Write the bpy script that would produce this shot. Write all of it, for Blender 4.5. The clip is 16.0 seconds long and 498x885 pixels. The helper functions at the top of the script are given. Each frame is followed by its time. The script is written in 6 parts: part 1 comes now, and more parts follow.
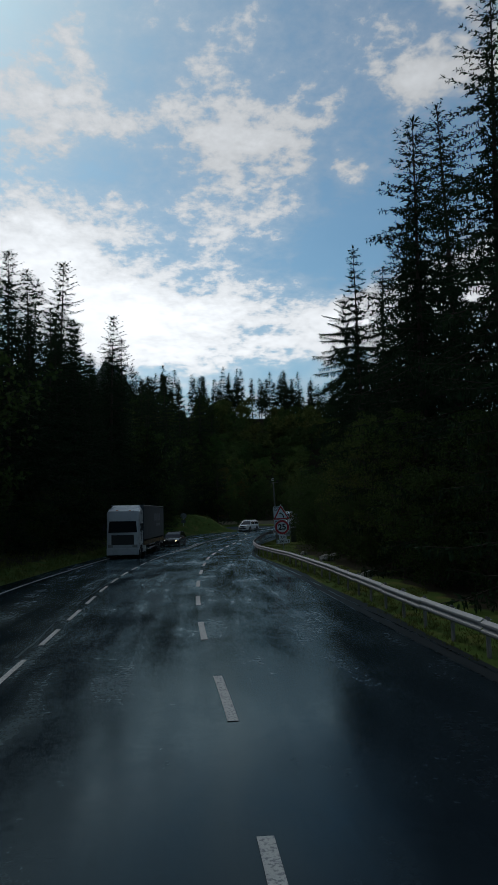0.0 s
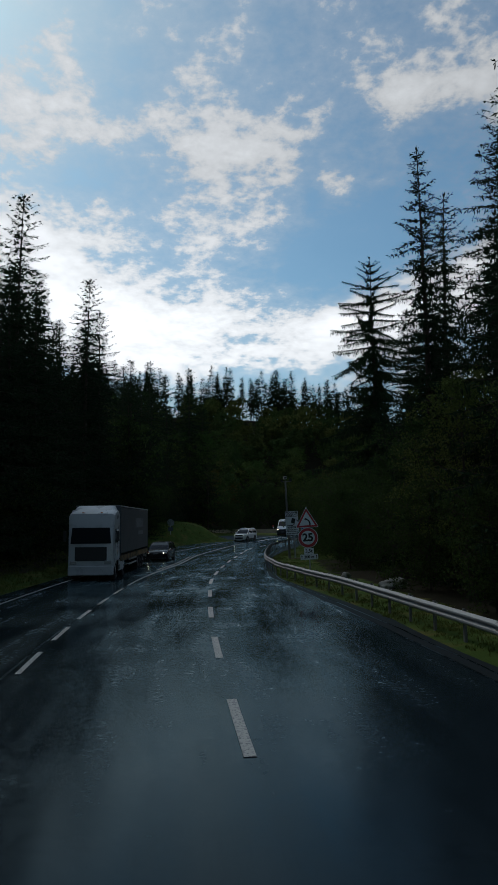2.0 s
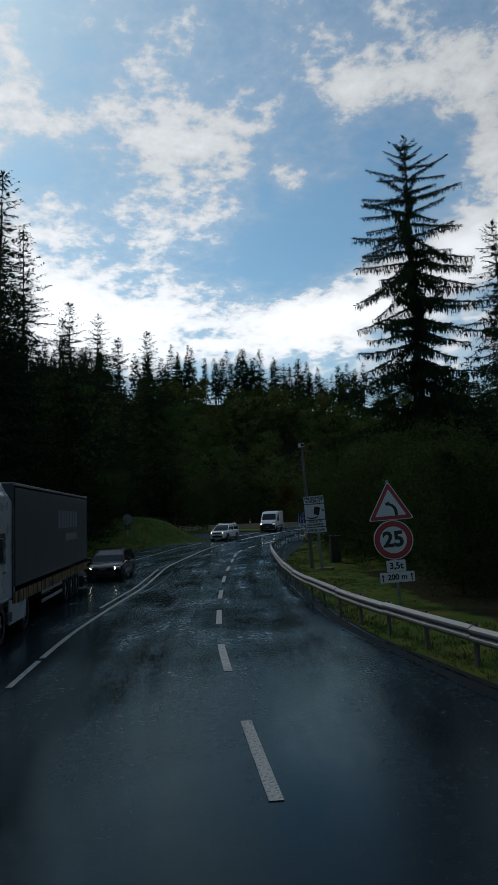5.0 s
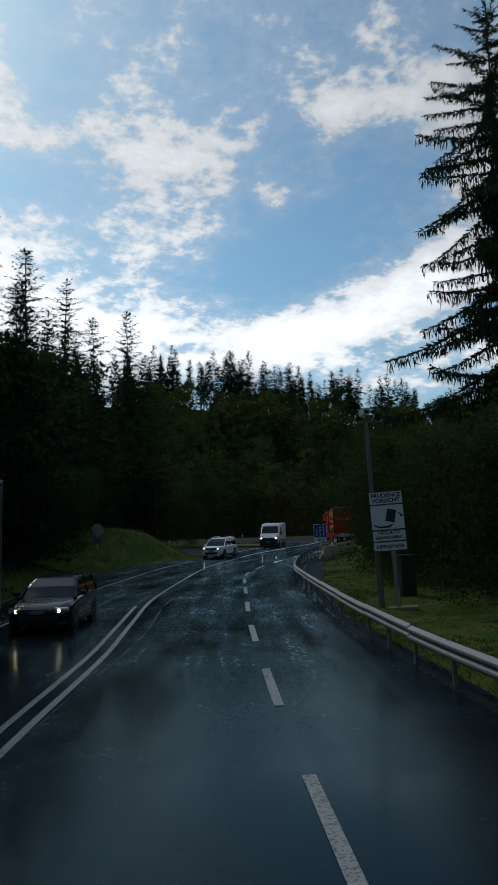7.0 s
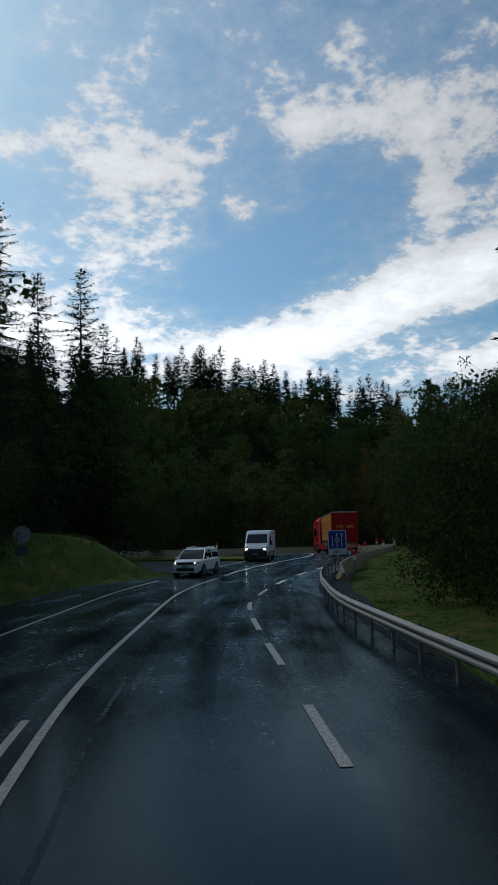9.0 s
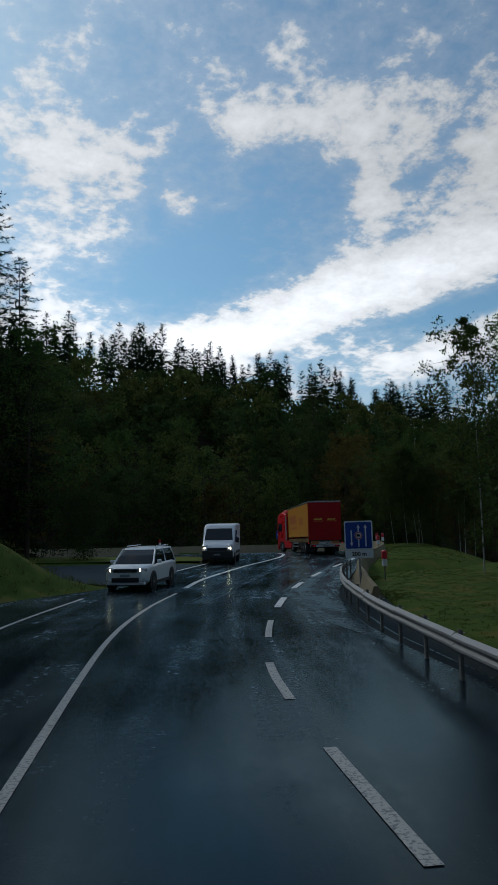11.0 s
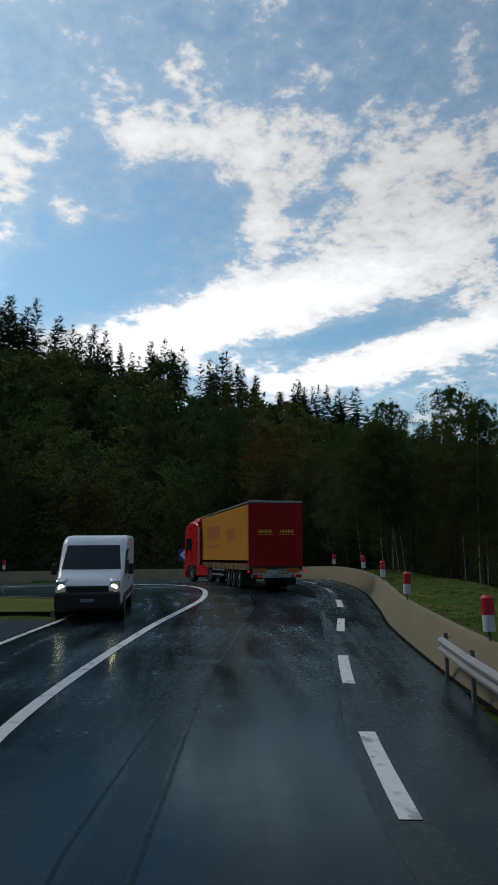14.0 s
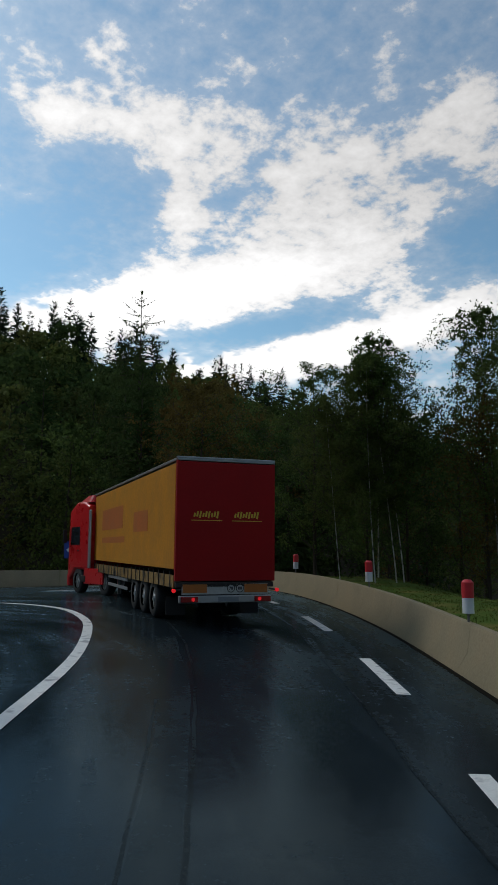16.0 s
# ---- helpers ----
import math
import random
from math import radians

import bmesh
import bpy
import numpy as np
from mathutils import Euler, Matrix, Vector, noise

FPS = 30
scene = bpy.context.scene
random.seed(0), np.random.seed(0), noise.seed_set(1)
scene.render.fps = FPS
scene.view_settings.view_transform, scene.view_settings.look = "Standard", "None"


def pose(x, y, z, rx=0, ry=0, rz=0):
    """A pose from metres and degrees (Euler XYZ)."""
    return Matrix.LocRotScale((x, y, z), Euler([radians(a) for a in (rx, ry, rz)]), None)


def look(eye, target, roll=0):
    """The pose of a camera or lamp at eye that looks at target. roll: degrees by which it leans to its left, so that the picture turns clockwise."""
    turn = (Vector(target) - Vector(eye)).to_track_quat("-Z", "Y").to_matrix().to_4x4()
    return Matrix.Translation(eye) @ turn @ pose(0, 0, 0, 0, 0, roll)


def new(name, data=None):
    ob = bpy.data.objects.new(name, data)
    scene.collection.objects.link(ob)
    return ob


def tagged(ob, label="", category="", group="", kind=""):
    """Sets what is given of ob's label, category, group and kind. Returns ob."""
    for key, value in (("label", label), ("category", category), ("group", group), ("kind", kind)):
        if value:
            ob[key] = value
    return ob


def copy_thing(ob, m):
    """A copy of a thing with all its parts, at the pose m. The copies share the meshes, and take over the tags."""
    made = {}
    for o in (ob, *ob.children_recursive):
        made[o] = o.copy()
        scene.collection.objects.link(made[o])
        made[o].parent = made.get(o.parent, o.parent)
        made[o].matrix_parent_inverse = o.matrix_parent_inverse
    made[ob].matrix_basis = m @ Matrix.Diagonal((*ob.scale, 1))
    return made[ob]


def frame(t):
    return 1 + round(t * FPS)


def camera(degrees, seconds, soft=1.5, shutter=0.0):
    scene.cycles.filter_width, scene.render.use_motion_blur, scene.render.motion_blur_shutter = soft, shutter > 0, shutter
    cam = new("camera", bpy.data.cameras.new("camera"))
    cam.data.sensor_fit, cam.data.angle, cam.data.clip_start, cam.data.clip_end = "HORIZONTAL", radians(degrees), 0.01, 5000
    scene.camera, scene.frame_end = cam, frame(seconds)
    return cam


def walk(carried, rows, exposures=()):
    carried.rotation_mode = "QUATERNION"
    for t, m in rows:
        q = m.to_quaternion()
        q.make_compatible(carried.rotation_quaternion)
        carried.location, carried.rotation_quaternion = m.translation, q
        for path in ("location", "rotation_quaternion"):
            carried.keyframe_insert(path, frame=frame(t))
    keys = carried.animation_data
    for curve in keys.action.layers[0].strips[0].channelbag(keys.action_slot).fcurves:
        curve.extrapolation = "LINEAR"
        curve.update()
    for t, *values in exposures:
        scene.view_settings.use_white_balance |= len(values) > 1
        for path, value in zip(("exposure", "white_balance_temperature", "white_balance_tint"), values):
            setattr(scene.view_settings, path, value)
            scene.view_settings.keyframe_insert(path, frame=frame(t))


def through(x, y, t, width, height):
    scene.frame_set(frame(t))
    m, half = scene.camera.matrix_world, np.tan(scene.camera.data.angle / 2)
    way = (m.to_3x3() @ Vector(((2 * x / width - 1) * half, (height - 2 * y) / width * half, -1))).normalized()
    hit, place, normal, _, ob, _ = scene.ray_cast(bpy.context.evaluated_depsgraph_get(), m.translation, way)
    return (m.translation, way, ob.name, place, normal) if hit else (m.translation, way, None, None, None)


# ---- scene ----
cam = camera(38.0, 16.0)
PATH = [
    (0, (4.171, 1.9, 2.88), (4.319, 3.883, 3.089), -1.1),
    (0.5, (3.961, 5.855, 2.862), (4.113, 7.836, 3.089), -1.3),
    (1, (3.72, 9.827, 2.89), (3.879, 11.807, 3.129), -1.0),
    (1.5, (3.483, 13.607, 2.815), (3.658, 15.585, 3.055), -0.7),
    (2, (3.342, 17.444, 2.81), (3.535, 19.421, 3.042), -0.6),
    (2.5, (3.279, 21.224, 2.849), (3.494, 23.2, 3.074), -0.8),
    (3, (3.235, 24.883, 2.82), (3.469, 26.857, 3.04), -1.1),
    (5.5, (3.25, 43.234, 2.899), (3.581, 45.195, 3.115), -1.7),
    (6, (3.336, 46.929, 2.844), (3.684, 48.885, 3.072), -1.3),
    (6.5, (3.48, 50.765, 2.805), (3.836, 52.718, 3.046), -1.7),
    (7, (3.675, 54.697, 2.742), (4.037, 56.647, 2.996), -1.6),
    (7.5, (3.935, 58.755, 2.599), (4.31, 60.7, 2.875), -1.5),
    (8, (4.218, 62.944, 2.426), (4.619, 64.882, 2.716), -0.3),
    (8.5, (4.632, 67.076, 2.537), (5.059, 69.009, 2.825), -0.8),
    (9, (5.068, 70.976, 2.661), (5.526, 72.902, 2.944), -1.2),
    (11.5, (7.715, 89.507, 2.777), (8.389, 91.37, 3.053), -0.9),
    (12, (8.708, 93.285, 2.838), (9.426, 95.13, 3.122), -0.9),
    (12.5, (9.771, 96.949, 2.88), (10.532, 98.775, 3.176), -1.1),
    (13, (10.861, 100.673, 2.995), (11.669, 102.476, 3.303), -0.9),
    (13.5, (12.09, 104.362, 3.112), (12.95, 106.141, 3.424), -0.8),
    (14, (13.475, 108.061, 3.202), (14.394, 109.809, 3.515), -0.5),
    (14.5, (15.032, 111.617, 3.18), (16.002, 113.337, 3.494), -0.5),
    (15, (16.725, 115.175, 3.264), (17.748, 116.865, 3.574), -0.1),
    (15.3, (17.726, 117.3, 3.349), (18.788, 118.968, 3.65), -0.1),
    (15.5, (18.446, 118.663, 3.388), (19.526, 120.319, 3.691), 0.1),
    (16, (20.345, 122.137, 3.533), (21.474, 123.761, 3.825), 0.4),
]
walk(cam, [(t, look(eye, target, roll)) for t, eye, target, roll in PATH], exposures=[(0.0, -2.18, 6250, 8), (5.5, -1.96, 6200, 8), (9.0, -1.92, 6150, 8), (12.0, -1.80, 6200, 8), (16.0, -1.42, 6650, 10)])

SKY_STRENGTH, CLOUD_BASE, CLOUD_GLOW, SUN_POWER = 0.275, 0.98, 1.35, 1.9
# where the vehicles stand: x, y and heading in degrees
LORRY, GREY, SUV, BLACK, VAN = (30.1, 137.1, 14.7), (-0.25, 72.8, 184.0), (12.4, 116.6, 208.0), (1.9, 77.6, 190.0), (20.4, 132.2, 202.0)

# ---- sky and sun ----
def socket_math(nt, op, a, b=None, c=None):
    n = nt.nodes.new("ShaderNodeMath")
    n.operation = op
    for i, v in enumerate((a, b, c)):
        if v is None:
            continue
        if isinstance(v, (int, float)):
            n.inputs[i].default_value = v
        else:
            nt.links.new(v, n.inputs[i])
    return n.outputs[0]


SUN_AZ, SUN_EL = -25.0, 42.0
world = bpy.data.worlds.new("sky")
scene.world = world
world.use_nodes = True
wt = world.node_tree
wt.nodes.clear()
sky = wt.nodes.new("ShaderNodeTexSky")
sky.sky_type = "NISHITA"
sky.sun_disc = False
sky.sun_elevation = radians(SUN_EL)
sky.sun_rotation = radians(SUN_AZ)
sky.air_density, sky.dust_density, sky.ozone_density = 1.0, 0.6, 1.5
coord = wt.nodes.new("ShaderNodeTexCoord")
split = wt.nodes.new("ShaderNodeSeparateXYZ")
wt.links.new(coord.outputs["Generated"], split.inputs[0])
dx, dy, dz = split.outputs
az = socket_math(wt, "MULTIPLY", socket_math(wt, "ARCTAN2", dx, dy), 180 / math.pi)
el = socket_math(wt, "MULTIPLY", socket_math(wt, "ARCSINE", dz), 180 / math.pi)
# clouds lie on a flat layer: direction over height gives their foreshortening
height = socket_math(wt, "MAXIMUM", socket_math(wt, "ADD", dz, 0.22), 0.05)
layer = wt.nodes.new("ShaderNodeCombineXYZ")
wt.links.new(socket_math(wt, "DIVIDE", dx, height), layer.inputs[0])
wt.links.new(socket_math(wt, "DIVIDE", dy, height), layer.inputs[1])


def cloud_noise(scale, detail, rough, seed, warp=0.4):
    n = wt.nodes.new("ShaderNodeTexNoise")
    n.noise_dimensions = "4D"
    n.inputs["W"].default_value = seed
    n.inputs["Scale"].default_value = scale
    n.inputs["Detail"].default_value = detail
    n.inputs["Roughness"].default_value = rough
    n.inputs["Distortion"].default_value = warp
    wt.links.new(layer.outputs[0], n.inputs["Vector"])
    return n.outputs["Fac"]


big, small = cloud_noise(2.3, 8, 0.55, 3.1, 0.12), cloud_noise(8.0, 8, 0.62, 8.4, 0.10)
fine = cloud_noise(25.0, 6, 0.6, 5.7, 0.15)
density = socket_math(wt, "ADD", socket_math(wt, "MULTIPLY", big, 0.34), socket_math(wt, "MULTIPLY_ADD", small, 0.80, 0.070))
density = socket_math(wt, "ADD", density, socket_math(wt, "MULTIPLY_ADD", fine, 0.64, -0.30))


def bank(at_az, at_el, half_az, half_el, amount, lean=0.0):
    """A cloud bank (or, with a negative amount, a clear patch) round a direction."""
    global density
    u = socket_math(wt, "SUBTRACT", az, at_az)
    v = socket_math(wt, "SUBTRACT", socket_math(wt, "SUBTRACT", el, at_el), socket_math(wt, "MULTIPLY", u, lean))
    u, v = socket_math(wt, "DIVIDE", u, half_az), socket_math(wt, "DIVIDE", v, half_el)
    r = socket_math(wt, "ADD", socket_math(wt, "MULTIPLY", u, u), socket_math(wt, "MULTIPLY", v, v))
    g = socket_math(wt, "EXPONENT", socket_math(wt, "MULTIPLY", r, -1.0))
    density = socket_math(wt, "ADD", density, socket_math(wt, "MULTIPLY", g, amount))


# the low bank down the valley and its streaks
bank(-4, 15.8, 11, 3.2, 0.46, -0.10)
bank(-12, 21, 6, 3.0, 0.26)
bank(6, 14.7, 4, 0.5, -0.22)
# the ragged clouds above it, with clear sky beside them
bank(4, 28.4, 6.0, 2.3, 0.24)
bank(-3, 30.2, 3.5, 1.2, 0.20, 0.15)
bank(1, 22.8, 8, 2.4, 0.13)
bank(-12, 30, 4, 4, 0.16)
bank(-7, 26.6, 4, 1.6, -0.20)
bank(-4.6, 34, 4, 2, -0.15)
bank(13.3, 26.2, 2.8, 1.1, 0.15, 0.1)
bank(10.9, 26.0, 1.0, 1.8, -0.24)
bank(18.5, 32, 6, 2.2, 0.16)
# the blue window
bank(12, 20.4, 4.5, 3.0, -0.40)
bank(17.5, 22.6, 6.5, 3.0, -0.32)
bank(21.5, 27.3, 5, 1.8, -0.24)
# the long bright bank that rises behind the bend, and the thinner one below
bank(15, 15.6, 6, 1.7, 0.50, 0.10)
bank(31, 20.2, 14, 2.4, 0.56, 0.20)
bank(36, 17.3, 7, 0.8, -0.42, 0.12)
bank(42, 16.0, 14, 1.5, 0.52, 0.22)
bank(53, 23.5, 4, 2.2, -0.36)
# the broken field over it
bank(29, 26.0, 1.8, 1.9, 0.28)
bank(33, 27.0, 2.2, 0.9, -0.12, 0.5)
bank(29, 31.5, 5, 2.5, 0.16)
bank(41, 28.5, 8, 4.5, 0.24)
bank(38.4, 31.8, 2, 0.9, -0.14)
bank(52, 30.8, 4, 3, 0.18)
ramp = wt.nodes.new("ShaderNodeMapRange")
ramp.interpolation_type = "SMOOTHSTEP"
ramp.inputs["From Min"].default_value, ramp.inputs["From Max"].default_value = 0.63, 0.86
wt.links.new(density, ramp.inputs["Value"])
# thin haze round and between the clouds
haze = wt.nodes.new("ShaderNodeMapRange")
haze.interpolation_type = "SMOOTHSTEP"
haze.inputs["From Min"].default_value, haze.inputs["From Max"].default_value = 0.36, 0.80
haze.inputs["To Min"].default_value, haze.inputs["To Max"].default_value = 0.03, 0.30
wt.links.new(density, haze.inputs["Value"])
# thick cloud is brightest towards the sun
sun_dir = Vector((math.sin(radians(SUN_AZ)) * math.cos(radians(SUN_EL)), math.cos(radians(SUN_AZ)) * math.cos(radians(SUN_EL)), math.sin(radians(SUN_EL))))
dot = wt.nodes.new("ShaderNodeVectorMath")
dot.operation = "DOT_PRODUCT"
dot.inputs[1].default_value = sun_dir
wt.links.new(coord.outputs["Generated"], dot.inputs[0])
glow = socket_math(wt, "POWER", socket_math(wt, "MAXIMUM", socket_math(wt, "MULTIPLY_ADD", dot.outputs["Value"], 0.5, 0.5), 0.0), 5.0)
shine = socket_math(wt, "MULTIPLY_ADD", glow, CLOUD_GLOW, CLOUD_BASE)
shine = socket_math(wt, "MULTIPLY", shine, socket_math(wt, "MULTIPLY_ADD", density, 1.3, 0.20))
# low banks are seen through thinner, brighter edges
low = socket_math(wt, "MINIMUM", socket_math(wt, "MAXIMUM", socket_math(wt, "DIVIDE", socket_math(wt, "SUBTRACT", 27.0, el), 14.0), 0.0), 1.0)
shine = socket_math(wt, "MULTIPLY", shine, socket_math(wt, "MULTIPLY_ADD", low, 0.72, 1.0))
cloud = wt.nodes.new("ShaderNodeCombineXYZ")
for k, tint in enumerate((0.99, 1.0, 1.02)):
    wt.links.new(socket_math(wt, "MULTIPLY", shine, tint), cloud.inputs[k])
blue = wt.nodes.new("ShaderNodeVectorMath")
blue.operation = "MULTIPLY"
tinted = wt.nodes.new("ShaderNodeCombineXYZ")
for k, tint in enumerate((0.80, 1.05, 1.03)):
    wt.links.new(socket_math(wt, "MULTIPLY", socket_math(wt, "MULTIPLY_ADD", glow, 0.25, 1.12), tint * SKY_STRENGTH), tinted.inputs[k])
wt.links.new(tinted.outputs[0], blue.inputs[1])
wt.links.new(sky.outputs[0], blue.inputs[0])
mixed = wt.nodes.new("ShaderNodeMix")
mixed.data_type = "VECTOR"
wt.links.new(socket_math(wt, "MAXIMUM", ramp.outputs[0], haze.outputs[0]), mixed.inputs["Factor"])
wt.links.new(blue.outputs[0], mixed.inputs[4])
wt.links.new(cloud.outputs[0], mixed.inputs[5])
back = wt.nodes.new("ShaderNodeBackground")
back.inputs["Strength"].default_value = 1.0
wt.links.new(mixed.outputs[1], back.inputs["Color"])
wt.links.new(back.outputs[0], wt.nodes.new("ShaderNodeOutputWorld").inputs[0])

sun_data = bpy.data.lights.new("sun", "SUN")
sun_data.energy, sun_data.angle, sun_data.color = SUN_POWER, radians(12), (1.0, 0.94, 0.86)
sun = new("sun", sun_data)
sun.matrix_world = look((0, 0, 80), Vector((0, 0, 80)) - sun_dir)

# ---- materials ----
def material(name, color, rough=0.6, metal=0.0, vary=0.25, scale=6.0, fine=60.0, bump=0.0, random_object=0.0, island=0.0, coords="Object", spec=0.5, second=None, second_amount=0.5):
    """A procedural surface: two scales of colour variation, roughness variation and fine relief."""
    m = bpy.data.materials.new(name)
    m.use_nodes = True
    nt = m.node_tree
    b = nt.nodes["Principled BSDF"]
    b.inputs["Metallic"].default_value = metal
    b.inputs["Specular IOR Level"].default_value = spec
    tc = nt.nodes.new("ShaderNodeTexCoord")
    n1 = nt.nodes.new("ShaderNodeTexNoise")
    n1.inputs["Scale"].default_value, n1.inputs["Detail"].default_value = scale, 5
    n2 = nt.nodes.new("ShaderNodeTexNoise")
    n2.inputs["Scale"].default_value, n2.inputs["Detail"].default_value = fine, 3
    for n in (n1, n2):
        nt.links.new(tc.outputs[coords], n.inputs["Vector"])
    v = socket_math(nt, "MULTIPLY_ADD", n1.outputs["Fac"], 1.2 * vary, 1 - 0.6 * vary)
    v = socket_math(nt, "MULTIPLY", v, socket_math(nt, "MULTIPLY_ADD", n2.outputs["Fac"], 0.8 * vary, 1 - 0.4 * vary))
    if random_object:
        oi = nt.nodes.new("ShaderNodeObjectInfo")
        v = socket_math(nt, "MULTIPLY", v, socket_math(nt, "MULTIPLY_ADD", oi.outputs["Random"], random_object, 1 - random_object / 2))
    if island:
        ge = nt.nodes.new("ShaderNodeNewGeometry")
        v = socket_math(nt, "MULTIPLY", v, socket_math(nt, "MULTIPLY_ADD", ge.outputs["Random Per Island"], island, 1 - island / 2))
    base = nt.nodes.new("ShaderNodeMix")
    base.data_type = "RGBA"
    base.inputs[6].default_value = (*color, 1)
    base.inputs[7].default_value = (*(second or color), 1)
    if second:
        rs = nt.nodes.new("ShaderNodeMapRange")
        rs.inputs["From Min"].default_value, rs.inputs["From Max"].default_value = 0.62 - second_amount * 0.3, 0.72 - second_amount * 0.2
        nt.links.new(n1.outputs["Fac"], rs.inputs["Value"])
        nt.links.new(rs.outputs[0], base.inputs[0])
    else:
        base.inputs[0].default_value = 0
    sc = nt.nodes.new("ShaderNodeVectorMath")
    sc.operation = "SCALE"
    nt.links.new(base.outputs[2], sc.inputs[0])
    nt.links.new(v, sc.inputs["Scale"])
    nt.links.new(sc.outputs[0], b.inputs["Base Color"])
    nt.links.new(socket_math(nt, "MULTIPLY_ADD", n1.outputs["Fac"], 0.3 * rough, 0.85 * rough), b.inputs["Roughness"])
    if bump:
        bn = nt.nodes.new("ShaderNodeBump")
        bn.inputs["Strength"].default_value = min(1.0, bump)
        bn.inputs["Distance"].default_value = 0.01
        nt.links.new(n2.outputs["Fac"], bn.inputs["Height"])
        nt.links.new(bn.outputs[0], b.inputs["Normal"])
    return m


def wet_asphalt(name, dry, wet_lo, wet_hi, streak=(0.35, 0.08), water=1.0):
    """Worn asphalt under a film of water: lengthwise wheel tracks, pools, and small stones that break the film."""
    m = bpy.data.materials.new(name)
    m.use_nodes = True
    nt = m.node_tree
    b = nt.nodes["Principled BSDF"]
    tc = nt.nodes.new("ShaderNodeTexCoord")
    uv = nt.nodes.new("ShaderNodeUVMap")
    mp = nt.nodes.new("ShaderNodeMapping")
    mp.inputs["Scale"].default_value = (streak[0], streak[1], 1)
    nt.links.new(uv.outputs[0], mp.inputs[0])

    def nz(vec, scale, detail=5, rough=0.55, warp=0.0):
        n = nt.nodes.new("ShaderNodeTexNoise")
        n.inputs["Scale"].default_value, n.inputs["Detail"].default_value = scale, detail
        n.inputs["Roughness"].default_value, n.inputs["Distortion"].default_value = rough, warp
        nt.links.new(vec, n.inputs["Vector"])
        return n.outputs["Fac"]

    worn = nt.nodes.new("ShaderNodeMapping")
    worn.inputs["Scale"].default_value = (1.5, 0.045, 1)
    nt.links.new(uv.outputs[0], worn.inputs[0])
    tracks = socket_math(nt, "ADD", socket_math(nt, "MULTIPLY", nz(mp.outputs[0], 2.2, 4), 0.6), socket_math(nt, "MULTIPLY", nz(worn.outputs[0], 1.3, 5, 0.6), 0.4))
    patches = nz(tc.outputs["Object"], 0.35, 7, 0.65, 0.6)
    grit, pores = nz(tc.outputs["Object"], 90, 2), nz(tc.outputs["Object"], 9, 5, 0.65)
    tone = socket_math(nt, "MULTIPLY_ADD", patches, 0.7, 0.63)
    tone = socket_math(nt, "MULTIPLY", tone, socket_math(nt, "MULTIPLY_ADD", grit, 0.8, 0.6))
    tone = socket_math(nt, "MULTIPLY", tone, socket_math(nt, "MULTIPLY_ADD", tracks, 1.2, 0.4))
    sc = nt.nodes.new("ShaderNodeVectorMath")
    sc.operation = "SCALE"
    sc.inputs[0].default_value = dry
    nt.links.new(tone, sc.inputs["Scale"])
    nt.links.new(sc.outputs[0], b.inputs["Base Color"])
    wet = socket_math(nt, "ADD", socket_math(nt, "MULTIPLY", tracks, 0.78), socket_math(nt, "MULTIPLY", patches, 0.32))
    wet = socket_math(nt, "ADD", wet, socket_math(nt, "MULTIPLY_ADD", pores, 0.35, -0.17))
    mr = nt.nodes.new("ShaderNodeMapRange")
    mr.interpolation_type = "SMOOTHSTEP"
    mr.inputs["From Min"].default_value, mr.inputs["From Max"].default_value = 0.40, 0.72
    mr.inputs["To Min"].default_value, mr.inputs["To Max"].default_value = wet_hi, wet_lo
    nt.links.new(wet, mr.inputs["Value"])
    nt.links.new(mr.outputs[0], b.inputs["Roughness"])
    b.inputs["Specular IOR Level"].default_value = 0.0
    film = nt.nodes.new("ShaderNodeBsdfGlossy")
    film.inputs["Color"].default_value = (0.35, 0.48, 0.53, 1)
    nt.links.new(mr.outputs[0], film.inputs["Roughness"])
    fr = nt.nodes.new("ShaderNodeFresnel")
    fr.inputs["IOR"].default_value = 1.33
    mix = nt.nodes.new("ShaderNodeMixShader")
    nt.links.new(socket_math(nt, "MULTIPLY", fr.outputs[0], water), mix.inputs[0])
    nt.links.new(b.outputs[0], mix.inputs[1])
    nt.links.new(film.outputs[0], mix.inputs[2])
    nt.links.new(mix.outputs[0], nt.nodes["Material Output"].inputs[0])
    bn = nt.nodes.new("ShaderNodeBump")
    bn.inputs["Strength"].default_value, bn.inputs["Distance"].default_value = 0.17, 0.012
    cross = nt.nodes.new("ShaderNodeMapping")
    cross.inputs["Scale"].default_value = (0.5, 2.2, 1)
    nt.links.new(uv.outputs[0], cross.inputs[0])
    ripple = nz(cross.outputs[0], 1.6, 3, 0.5, 0.8)
    pools = nz(tc.outputs["Object"], 0.16, 4, 0.6, 1.0)
    rough_spot = nt.nodes.new("ShaderNodeMapRange")
    rough_spot.inputs["From Min"].default_value, rough_spot.inputs["From Max"].default_value = 0.46, 0.60
    nt.links.new(pools, rough_spot.inputs["Value"])
    ripple = socket_math(nt, "MULTIPLY", ripple, socket_math(nt, "MULTIPLY_ADD", rough_spot.outputs[0], 0.9, 0.35))
    relief = socket_math(nt, "ADD", socket_math(nt, "MULTIPLY", grit, 0.14), socket_math(nt, "MULTIPLY", pores, 0.2))
    nt.links.new(socket_math(nt, "ADD", relief, socket_math(nt, "MULTIPLY", ripple, 0.34)), bn.inputs["Height"])
    for target in (b, film, fr):
        nt.links.new(bn.outputs[0], target.inputs["Normal"])
    return m


